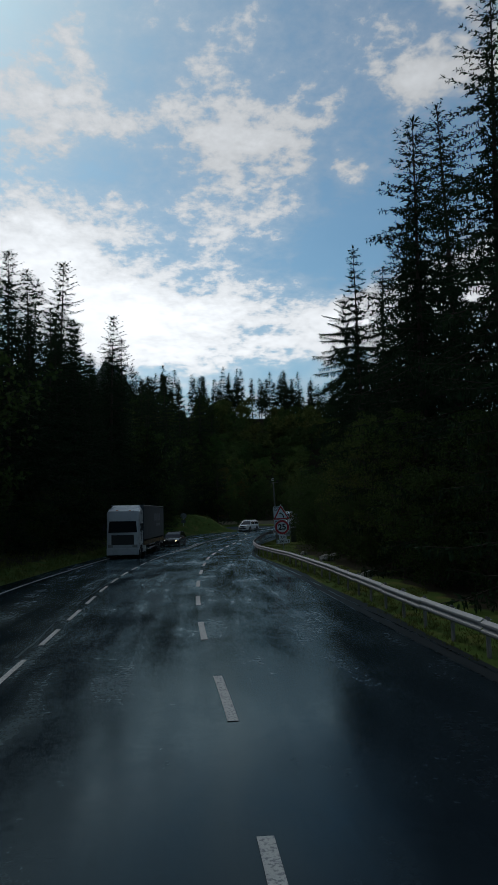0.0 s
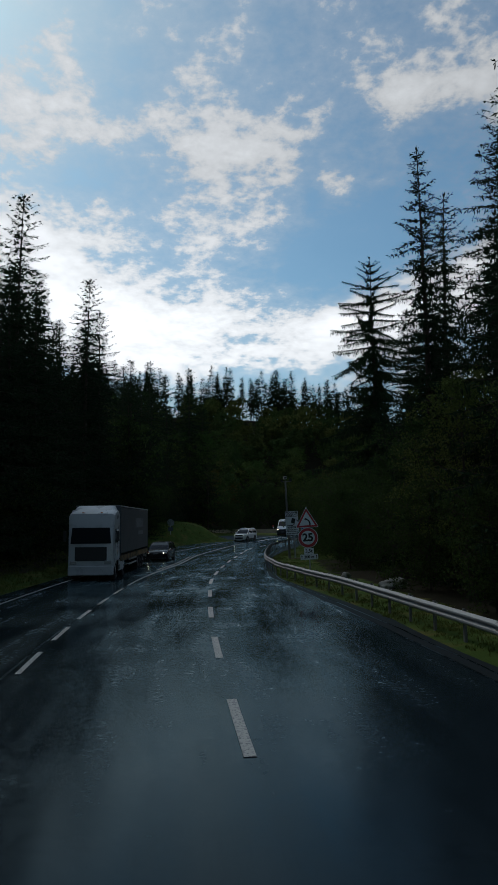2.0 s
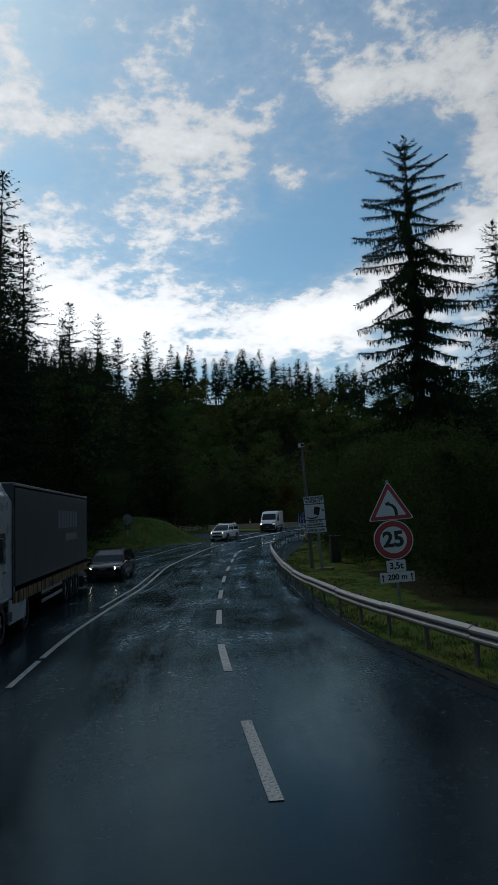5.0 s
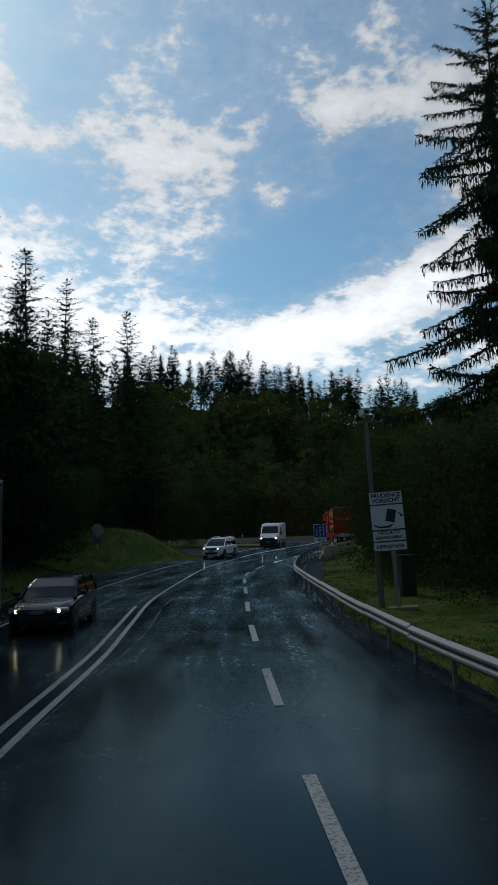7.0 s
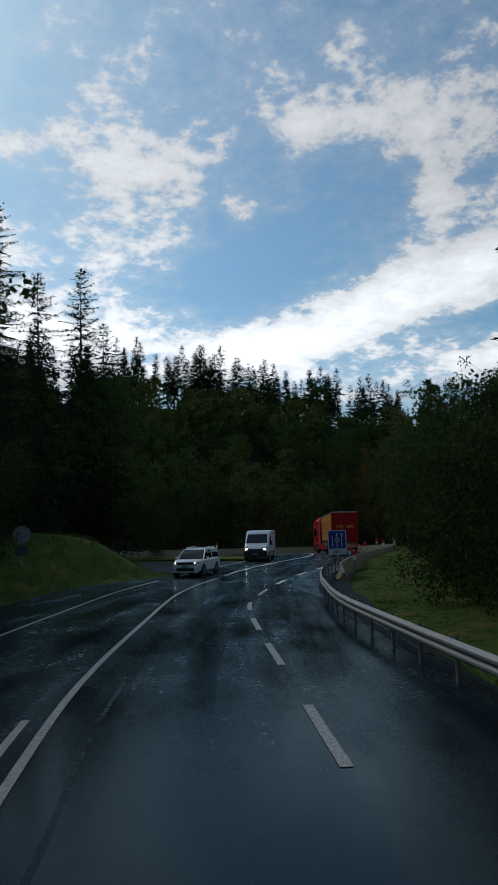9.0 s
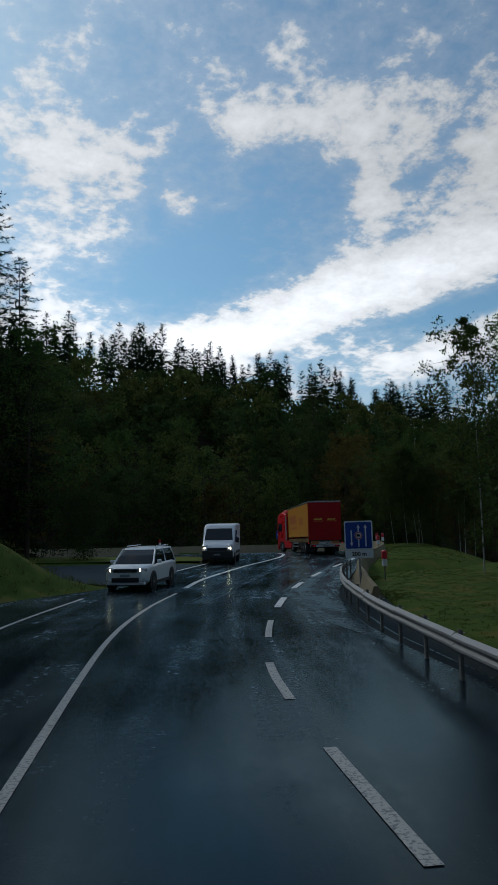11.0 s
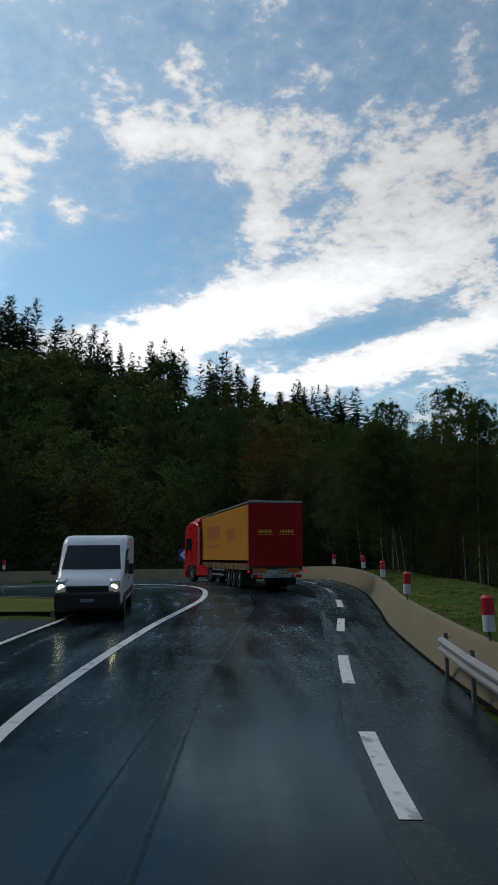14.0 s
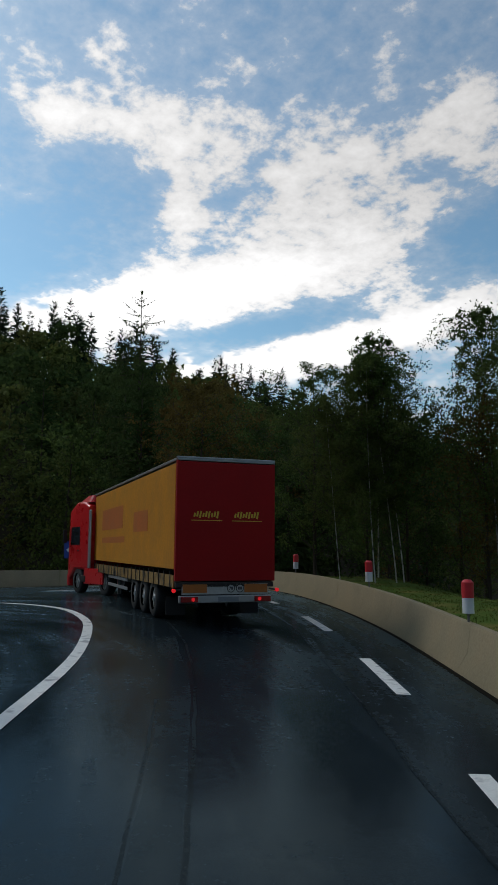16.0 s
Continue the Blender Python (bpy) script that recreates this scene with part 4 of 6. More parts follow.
words("VORSICHT", 0.20, M_BLACK, caution, (0, -0.017, top - 0.32), bold=0.006)
zc = top - 0.46 - 0.43
face("lorry_symbol", [(-0.08, zc - 0.12), (0.22, zc - 0.20), (0.32, zc + 0.22), (0.02, zc + 0.30)], M_BLACK, caution, -0.017)
swoosh = [(-0.48, zc - 0.24), (-0.30, zc - 0.30), (-0.05, zc - 0.30), (0.22, zc - 0.22), (0.05, zc - 0.36), (-0.25, zc - 0.37), (-0.46, zc - 0.30)]
face("skid_symbol", swoosh, M_BLACK, caution, -0.018)
face("arrow_symbol", [(0.36, zc + 0.12), (0.44, zc + 0.06), (0.42, zc + 0.02), (0.53, zc - 0.02), (0.50, zc + 0.10), (0.48, zc + 0.08), (0.38, zc + 0.16)], M_BLACK, caution, -0.017)
words("RISQUE DE", 0.15, M_BLACK, caution, (0, -0.017, top - 1.42), bold=0.004)
words("RENVERSEMENT", 0.15, M_BLACK, caution, (0, -0.017, top - 1.59), bold=0.004, squeeze=0.86)
words("KIPPGEFAHR", 0.17, M_BLACK, caution, (0, -0.017, top - 1.90), bold=0.005)

# camera mast behind the board
mx, my = 12.75, 79.1
mg = ground_at(mx, my)
mast = thing("camera_mast", Matrix.Translation((mx, my, mg)) @ Matrix.Rotation(radians(-2.5), 4, "Y"), "dark steel mast carrying a camera housing and a lamp", "camera mast")
mtop = 6.95 - mg
part("pole", cyl_bm(0.11, 0.075, (0, 0, -0.3), (0, 0, mtop - 0.2), 14), M_POST, mast)
part("crossbar", box_bm((0.9, 0.06, 0.06), (0.05, 0, mtop - 0.30), 0.01), M_POST, mast)
hs = part("housing", box_bm((0.24, 0.5, 0.2), (-0.05, -0.1, mtop + 0.02), 0.02), M_WHITE_PAINT, mast, "pale camera housing")
part("lens_window", box_bm((0.17, 0.02, 0.13), (-0.05, -0.352, mtop + 0.02), 0.005), M_DARK, hs)
part("visor", box_bm((0.27, 0.6, 0.015), (-0.05, -0.13, mtop + 0.135), 0.003), M_WHITE_PAINT, hs)
part("floodlight", cyl_bm(0.14, 0.09, (0.42, -0.16, mtop - 0.16), (0.42, 0.1, mtop - 0.12), 16), M_DARK, mast)
part("floodlight", cyl_bm(0.10, 0.07, (-0.32, -0.14, mtop - 0.20), (-0.32, 0.08, mtop - 0.18), 16), M_DARK, mast)
# roadside cabinet behind the mast
cg = ground_at(14.9, 82.0)
cab = thing("equipment_cabinet", Matrix.Translation((14.9, 82.0, cg)), "dark green equipment cabinet in the grass", "cabinet")
M_CABINET = material("green_cabinet_paint", (0.03, 0.04, 0.03), 0.5, vary=0.3, scale=3, fine=30)
part("body", box_bm((0.6, 0.5, 1.6), (0, 0, 0.72), 0.03), M_CABINET, cab)
part("door", box_bm((0.5, 0.03, 1.35), (0, -0.26, 0.75), 0.01), M_CABINET, cab)
part("roof", box_bm((0.7, 0.6, 0.07), (0, 0, 1.55), 0.02), M_CABINET, cab)

# lane board: two climbing lanes, no lorries overtaking
bx, by = 19.72, 110.95
bg = ground_at(bx, by)
lane_sign = thing("lane_sign", facing(bx, by, bg, (9.5, 94), 0.6), "blue lane arrows sign with a 200 m plate on a pole", "road sign")
bt = 3.46 - bg
sign_pole(lane_sign, -0.3, bt - 0.1)
face("board", rounded(1.08, 1.10, 0.06, cz=bt - 0.55), M_WHITE, lane_sign, -0.02, 0.03)
face("blue_field", rounded(0.98, 1.00, 0.05, cz=bt - 0.55), M_BLUE, lane_sign, -0.026)
arrow(-0.27, bt - 0.36, bt - 0.96, 0.05, M_WHITE, lane_sign, -0.031)
arrow(0.0, bt - 0.98, bt - 0.14, 0.05, M_WHITE, lane_sign, -0.031)
arrow(0.27, bt - 0.98, bt - 0.14, 0.05, M_WHITE, lane_sign, -0.031)
face("ban_ring", disc(0.145, 32, 0, bt - 0.56), M_WHITE, lane_sign, -0.035)
face("ban_ring", disc(0.135, 32, 0, bt - 0.56), M_RED, lane_sign, -0.039)
face("ban_field", disc(0.10, 32, 0, bt - 0.56), M_WHITE, lane_sign, -0.043)
face("lorry_symbol", [(-0.07, bt - 0.60), (0.07, bt - 0.60), (0.07, bt - 0.55), (0.045, bt - 0.52), (0.02, bt - 0.52), (0.02, bt - 0.50), (-0.07, bt - 0.50)], M_BLACK, lane_sign, -0.047)
face("distance_plate", rounded(1.06, 0.29, 0.03, cz=bt - 1.26), M_WHITE, lane_sign, -0.02, 0.025)
words("200 m", 0.22, M_BLACK, lane_sign, (0, -0.024, bt - 1.26), bold=0.007)

# chevron board across the bend
vx, vy = 36.2, 160.6
chev = thing("chevron_sign", facing(vx, vy, float(road_z(vy)) + 0.9, (15, 112), 0), "blue and white chevron board pointing into the bend", "road sign")
part("pole", cyl_bm(0.035, 0.035, (-0.8, 0.06, -1.2), (-0.8, 0.06, 1.35), 10), M_ALU, chev)
part("pole", cyl_bm(0.035, 0.035, (0.8, 0.06, -1.2), (0.8, 0.06, 1.35), 10), M_ALU, chev)
face("board", rounded(2.5, 0.92, 0.04, cz=1.0), M_BLUE, chev, -0.02, 0.03)
for cx in (-0.78, 0.0, 0.78):
    face("chevron", [(cx - 0.36, 1.0), (cx + 0.06, 1.42), (cx + 0.38, 1.42), (cx - 0.04, 1.0), (cx + 0.38, 0.58), (cx + 0.06, 0.58)], M_WHITE, chev, -0.026)

# ---- trees ----
def tube(points, radii, seg):
    """Verts and faces of a tapered limb."""
    pts, v, f = np.array(points, float), [], []
    for i, p in enumerate(pts):
        d = pts[min(i + 1, len(pts) - 1)] - pts[max(i - 1, 0)]
        d /= np.linalg.norm(d) + 1e-9
        a = np.cross(d, (0.31, 0.95, 0.05) if abs(d[2]) > 0.7 else (0, 0, 1))
        a /= np.linalg.norm(a)
        b = np.cross(d, a)
        for k in range(seg):
            t = 2 * math.pi * k / seg
            v.append(p + radii[i] * (math.cos(t) * a + math.sin(t) * b))
    for i in range(len(pts) - 1):
        for k in range(seg):
            q = (k + 1) % seg
            f.append((i * seg + k, i * seg + q, (i + 1) * seg + q, (i + 1) * seg + k))
    return np.array(v), f


class Heap:
    """Collects pieces of one mesh."""

    def __init__(self):
        self.v, self.f, self.n = [], [], 0

    def add(self, v, f):
        self.v.append(np.asarray(v, float))
        self.f += [tuple(i + self.n for i in q) for q in f]
        self.n += len(v)

    def quads(self, corners):
        """corners: n x 4 x 3."""
        c = np.asarray(corners, float)
        k = np.arange(len(c) * 4).reshape(-1, 4) + self.n
        self.v.append(c.reshape(-1, 3))
        self.f += [tuple(q) for q in k.tolist()]
        self.n += len(c) * 4

    def mesh(self, name, mat, parent=None, smooth=False):
        return raw(name, np.concatenate(self.v), self.f, mat, parent, smooth=smooth)


def blades(rng, base, way, length, width):
    """Leaf-like quads, pointed at the tip: base, direction, length, width per blade."""
    n = len(base)
    side = np.cross(way, rng.normal(size=(n, 3)))
    side /= np.linalg.norm(side, axis=1)[:, None] + 1e-9
    length, width = np.reshape(length, (-1, 1)), np.reshape(width, (-1, 1))
    return np.stack([base, base + way * length * 0.45 + side * width, base + way * length, base + way * length * 0.55 - side * width], 1)


def spruce_arrays(seed, h, reach, bare=0.08, whorls=34, per=6, step=0.16, hang=0.5, dome=0.0, gaps=0.1, blade=0.30, stout=0.0125, slim=1.0):
    """Trunk and crown of a spruce: whorls of long boughs, steep at the top and level or sagging lower down,
    with upturned tips, thick with side twigs and hung with curtains of drooping ones."""
    rng = np.random.default_rng(seed)
    trunk, crown = Heap(), Heap()
    zs = np.linspace(-0.6, h, 14)
    bend = rng.normal(size=2) * 0.012 * h
    stem = lambda z: np.array([bend[0] * (z / h) ** 2, bend[1] * (z / h) ** 2, z])
    trunk.add(*tube([stem(z) for z in zs], [max(0.025, stout * h * (1 - 0.96 * max(0, z) / h)) for z in zs], 8))
    base, way, ln, wd = [], [], [], []

    def put(b, w, length, width):
        base.append(b)
        way.append(w / (np.linalg.norm(w, axis=1)[:, None] + 1e-9))
        ln.append(length)
        wd.append(width * slim)

    span = h * (1 - bare)
    for k in range(whorls):
        u = (k + rng.uniform(-0.25, 0.25)) / whorls
        z0 = h * bare + span * np.clip(u, 0, 1) ** 0.94
        depth = h - z0
        full = reach * (1 - math.exp(-depth / (0.21 * h))) if dome else reach * (max(depth, 0.0) / span) ** 0.66
        full = full * (0.6 + 0.4 * min(1, (u + 0.1) / 0.22)) + 0.18
        m = max(5, int(per * (1 - 0.15 * u)))
        for b in range(m):
            if rng.random() < gaps * (1 - 0.7 * u):
                continue
            a = 2 * math.pi * (b + rng.random() * 0.75) / m + k * 1.1
            r = full * rng.uniform(0.62, 1.12)
            out = np.array([math.cos(a), math.sin(a), 0])
            across = np.array([-out[1], out[0], 0])
            rise = -0.22 + 0.16 * rng.normal() + 0.95 * max(0.0, 1 - depth / (0.30 * h)) ** 1.2
            sag = 0.22 * (1 - u)
            n = max(4, int(r / step))
            t = (np.arange(n) + rng.random(n)) / n
            line = lambda q: stem(z0 + 0.0)[None] + out[None] * (r * q)[:, None] + np.array([0, 0, 1.0])[None] * (r * (rise * q - sag * q * q + 1.25 * sag * q ** 3.2))[:, None]
            ts = np.linspace(0, 1, 5)
            trunk.add(*tube(line(ts), [max(0.008, 0.0095 * r * (1 - 0.85 * q)) for q in ts], 4))
            p = line(t)
            thick = blade * (0.55 + 0.45 * min(1.0, r / reach)) * (1.1 - 0.55 * t)
            for sgn in (-1, 1):
                w = out * rng.uniform(0.3, 0.9, (n, 1)) + across * sgn * rng.uniform(0.25, 0.9, (n, 1)) + np.array([0, 0, 1.0]) * rng.uniform(-0.45, 0.2, (n, 1))
                put(p, w, thick * rng.uniform(0.8, 1.8, n), thick * rng.uniform(0.12, 0.20, n))
            w = out * rng.uniform(0.2, 1.0, (n, 1)) + across * rng.normal(size=(n, 1)) * 0.4 + np.array([0, 0, 1.0]) * rng.uniform(0.0, 0.5, (n, 1))
            put(p, w, thick * rng.uniform(0.5, 1.1, n), thick * rng.uniform(0.13, 0.22, n))
            low = hang * min(1.0, depth / (0.25 * h)) * (0.35 + 0.65 * min(1.0, r / reach))
            if low > 0.08:
                q = p + across * rng.normal(size=(n, 1)) * 0.10 * r * 0.4
                w = np.array([0, 0, -1.0]) + rng.normal(size=(n, 3)) * 0.16
                long = low * rng.uniform(0.35, 1.25, n) * (1.15 - 0.5 * t)
                put(q, w, long, 0.022 + 0.032 * long)
                q = p + across * rng.normal(size=(n, 1)) * 0.05 * r
                put(q, w[::-1], long[::-1] * 0.7, 0.022 + 0.03 * long)
                put(q + w * (long * 0.4)[:, None], w + rng.normal(size=(n, 3)) * 0.5, long * 0.5, 0.02 + 0.03 * long)
    tip = stem(h)[None].repeat(6, 0)
    put(tip - np.array([0, 0, 0.3]), rng.normal(size=(6, 3)) * 0.3 + np.array([0, 0, 1.0]), np.full(6, 0.45), np.full(6, 0.05))
    crown.quads(blades(rng, np.concatenate(base), np.concatenate(way), np.concatenate(ln), np.concatenate(wd)))
    return trunk, crown


def spire_arrays(seed, h, reach, bare=0.05, branches=150, twigs=3, taper=0.8, droop=0.3, broad=0.16, seg=5, spray=1.0):
    """Trunk and crown of a conifer further off: boughs up the whole stem, each a drooping spray with hanging twigs."""
    rng = np.random.default_rng(seed)
    trunk, crown = Heap(), Heap()
    bend = rng.normal(size=2) * 0.012 * h
    zs = np.linspace(-0.6, h, 5)
    trunk.add(*tube([(bend[0] * (z / h) ** 2, bend[1] * (z / h) ** 2, z) for z in zs], [max(0.02, 0.011 * h * (1 - 0.97 * max(0, z) / h)) for z in zs], seg))
    u = np.sort(rng.random(branches) ** 0.85)
    lump = np.interp(u, np.linspace(0, 1, 9), rng.uniform(0.72, 1.12, 9))
    r = (reach * (1 - u) ** taper * (0.6 + 0.4 * np.minimum(1, (u + 0.1) / 0.25)) * lump + 0.22 + 0.012 * h) * rng.uniform(0.55, 1.15, branches)
    a = np.arange(branches) * 2.39996 + rng.normal(size=branches) * 0.35
    z = h * (bare + (1 - bare) * u) - 0.1
    rise = -0.18 + 0.75 * u ** 1.4 + rng.normal(size=branches) * 0.1
    out = np.stack([np.cos(a), np.sin(a), rise], 1)
    foot = np.stack([bend[0] * (z / h) ** 2, bend[1] * (z / h) ** 2, z], 1)
    tip = foot + out * r[:, None] + np.stack([0 * r, 0 * r, -droop * r * (1 - u) * 0.6], 1)
    across = np.stack([-np.sin(a), np.cos(a), rng.normal(size=branches) * 0.35], 1)
    w = (broad * r + 0.05)[:, None]
    belly = foot + (tip - foot) * 0.55 + np.array([0, 0, 0.06]) * r[:, None]
    crown.quads(np.stack([foot, belly + across * w, tip, belly - across * w], 1))
    up = np.cross(across, tip - foot)
    up /= np.linalg.norm(up, axis=1)[:, None] + 1e-9
    for k in range(twigs):
        t = rng.uniform(0.15, 1.0, branches)[:, None]
        p = foot + (tip - foot) * t + across * w * rng.uniform(-0.8, 0.8, (branches, 1)) * (1.05 - t)
        way = np.stack([np.cos(a) * 0.45, np.sin(a) * 0.45, 0 * a], 1) + across * rng.normal(size=(branches, 1)) * 0.5 + np.stack([0 * a, 0 * a, rng.uniform(-1.1, 0.0, branches) + 1.3 * u ** 1.5], 1)
        way /= np.linalg.norm(way, axis=1)[:, None]
        crown.quads(blades(rng, p, way, spray * (0.28 * r + 0.22) * rng.uniform(0.6, 1.3, branches), spray * (0.045 * r + 0.018) * rng.uniform(0.7, 1.3, branches)))
    return trunk, crown


def broadleaf_arrays(seed, h, reach, bare=0.25, limbs=16, leaves_n=5200, leaf=0.16, stem=0.011, slim=1.0, clump=1.0):
    """Trunk with limbs and a loose crown of leaf clumps at the twig ends."""
    rng = np.random.default_rng(seed)
    trunk, crown, arms = Heap(), Heap(), Heap()
    zs = np.linspace(-0.5, h * 0.97, 9)
    sway = rng.normal(size=(2,)) * 0.04 * h
    mid = lambda z: np.array([sway[0] * (z / h) ** 1.6 if z > 0 else 0, sway[1] * (max(z, 0) / h) ** 1.6, z])
    trunk.add(*tube([mid(z) for z in zs], [max(0.02, stem * h * (1 - 0.93 * max(0, z) / h)) for z in zs], 8))
    tips = []
    for k in range(limbs):
        u = (k + rng.random() * 0.6) / limbs
        z0 = h * (bare + (0.96 - bare) * u)
        a = k * 2.4 + rng.random()
        r = reach * (math.sin(math.pi * min(1, 0.18 + 0.80 * u)) ** 0.7) * rng.uniform(0.6, 1.1)
        out = np.array([math.cos(a), math.sin(a), 0])
        pts = [mid(z0) + out * r * t + np.array([0, 0, r * slim * (0.7 * t + 0.1 * t * t)]) + rng.normal(size=3) * 0.05 * r * t for t in (0, 0.35, 0.7, 1)]
        arms.add(*tube(pts, [max(0.008, stem * 0.3 * h * (1 - u * 0.7) * (1 - 0.85 * t)) for t in (0, 0.35, 0.7, 1)], 4))
        pts = np.array(pts)
        for t in (0.2, 0.32, 0.44, 0.56, 0.68, 0.78, 0.88, 0.95, 1.0, 1.0):
            p = np.array([np.interp(t, (0, 0.35, 0.7, 1), pts[:, c]) for c in range(3)])
            q = p + rng.normal(size=3) * np.array([0.36, 0.36, 0.28]) * r * 0.65
            arms.add(*tube([p, q], [0.014, 0.005], 3))
            tips.append((q, (0.20 * r + 0.22) * clump * rng.uniform(0.6, 1.3)))
    tips += [(mid(h * q), 0.2 * reach + 0.25) for q in (0.9, 0.97)]
    each = max(8, leaves_n // len(tips))
    base = np.concatenate([p + np.clip(rng.normal(size=(each, 3)), -1.15, 1.15) * s * np.array([0.58, 0.58, 0.46]) for p, s in tips])
    way = rng.normal(size=base.shape) + np.array([0, 0, -0.25])
    way /= np.linalg.norm(way, axis=1)[:, None]
    n = len(base)
    crown.quads(blades(rng, base, way, leaf * rng.uniform(0.7, 1.6, n), leaf * rng.uniform(0.25, 0.45, n)))
    return trunk, crown, arms


def make_tree(name, heaps, bark, foliage, label, category, group=""):
    t = thing(name, Matrix(), label, category, group)
    heaps[0].mesh("trunk", bark, t, smooth=True)
    heaps[1].mesh("crown", foliage, t)
    if len(heaps) > 2:
        heaps[2].mesh("branching", M_BARK, t, smooth=True)
    return t


def stand(ob, x, y, turn=0.0, size=1.0, sink=0.0, lean=0.0):
    m = Matrix.Translation((x, y, ground_at(x, y) - sink)) @ Matrix.Rotation(lean, 4, "Y") @ Matrix.Rotation(turn, 4, "Z") @ Matrix.Scale(size, 4)
    return m


PLACED = {}


def plant(kinds, x, y, turn, size, lean=0.0):
    """The first of a kind is moved to its place; the others are copies."""
    ob = kinds
    m = stand(ob, x, y, turn, 1.0, 0.1, lean)
    if ob.name not in PLACED:
        PLACED[ob.name] = True
        ob.matrix_world = m
        ob.scale = (size,) * 3
        return ob
    new_ob = copy_thing(ob, m)
    new_ob.scale = (size,) * 3
    return new_ob


# the tall open spruce by the meadow and the dense ones before it
hero = make_tree("spruce", spruce_arrays(5, 29.0, 5.9, 0.10, 30, 7, 0.055, 0.85, 1.0, 0.16, 0.38, 0.0125, 0.88), M_BARK, M_SPRUCE, "tall ragged spruce with sagging branches beside the meadow", "tree")
hero.matrix_world = stand(hero, 22.8, 86.2, 0.6, 1.0, 0.2, radians(-1.0))
slim = make_tree("spruce", spruce_arrays(9, 23.0, 3.3, 0.06, 40, 6, 0.10, 0.45, 0.0, 0.10, 0.36), M_BARK, M_SPRUCE, "slender spruce at the edge of the wood", "tree")
plant(slim, 16.2, 53.0, 0.4, 0.99)
dense_a = make_tree("spruce", spruce_arrays(21, 24.0, 5.2, 0.03, 46, 7, 0.14, 0.5, 0.0, 0.04, 0.36), M_BARK, M_SPRUCE, "dense dark spruce in the roadside wood", "tree", "roadside spruces")
dense_b = make_tree("spruce", spruce_arrays(22, 21.0, 4.8, 0.03, 42, 7, 0.14, 0.5, 0.0, 0.04, 0.36), M_BARK, M_SPRUCE, "dense dark spruce in the roadside wood", "tree", "roadside spruces")
mid_a = make_tree("spruce", spruce_arrays(61, 24.0, 5.0, 0.03, 52, 6, 0.22, 0.55, 0.0, 0.06, 0.46), M_BARK, M_SPRUCE, "dark spruce in the shaded wood", "tree", "shaded spruces")
mid_b = make_tree("spruce", spruce_arrays(62, 21.0, 4.6, 0.03, 48, 6, 0.22, 0.55, 0.0, 0.06, 0.46), M_BARK, M_SPRUCE, "dark spruce in the shaded wood", "tree", "shaded spruces")
back = make_tree("spruce", spruce_arrays(63, 23.0, 3.9, 0.03, 36, 6, 0.36, 0.6, 0.0, 0.04, 0.62), M_BARK, M_SPRUCE, "dark spruce deeper in the shaded wood", "tree", "shaded spruces")
larch = make_tree("larch", spire_arrays(23, 18.0, 3.0, 0.05, 320, 13, 0.7, 0.2, 0.05, 6, 0.6), M_BARK, M_LARCH, "light green larch on the slope", "tree", "larches")
leafy_a = make_tree("broadleaf_tree", broadleaf_arrays(31, 14.0, 4.2, 0.10, 30, 14000, 0.13, 0.011, 1.0, 0.7), M_BARK, M_LEAF, "green broadleaf tree at the edge of the wood", "tree", "broadleaf trees")
leafy_b = make_tree("broadleaf_tree", broadleaf_arrays(32, 11.0, 3.8, 0.06, 26, 9500, 0.14, 0.011, 1.0, 0.8), M_BARK, M_SHADE, "shade-coloured broadleaf tree in the wood", "tree", "broadleaf trees")
leafy_c = make_tree("broadleaf_tree", broadleaf_arrays(33, 12.0, 3.6, 0.10, 26, 9000, 0.13, 0.011, 1.0, 0.8), M_BARK, M_AUTUMN, "broadleaf tree with yellowing leaves", "tree", "broadleaf trees")
slope_a = make_tree("broadleaf_tree", broadleaf_arrays(34, 14.0, 4.0, 0.04, 20, 4000, 0.30, 0.011, 1.0, 0.9), M_BARK, M_LEAF, "green broadleaf tree on the slope", "tree", "slope trees")
slope_b = make_tree("broadleaf_tree", broadleaf_arrays(35, 12.0, 3.6, 0.03, 20, 4000, 0.30, 0.011, 1.0, 0.9), M_BARK, M_SHADE, "shade-coloured broadleaf tree on the slope", "tree", "slope trees")
slope_c = make_tree("broadleaf_tree", broadleaf_arrays(36, 12.0, 3.4, 0.04, 20, 3800, 0.29, 0.011, 1.0, 0.9), M_BARK, M_AUTUMN, "yellowing broadleaf tree on the slope", "tree", "slope trees")
birch_a = make_tree("birch", broadleaf_arrays(41, 14.0, 2.7, 0.24, 38, 15000, 0.115, 0.0033, 1.1, 0.62), M_BIRCH, M_LEAF, "slim white-stemmed birch behind the barrier", "tree", "birches")
birch_b = make_tree("birch", broadleaf_arrays(42, 12.5, 2.4, 0.30, 34, 13500, 0.115, 0.0032, 1.2, 0.62), M_BIRCH, M_LEAF, "slim white-stemmed birch behind the barrier", "tree", "birches")
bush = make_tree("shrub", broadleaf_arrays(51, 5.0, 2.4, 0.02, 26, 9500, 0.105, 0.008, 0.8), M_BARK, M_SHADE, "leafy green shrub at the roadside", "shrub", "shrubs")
rng = np.random.default_rng(77)

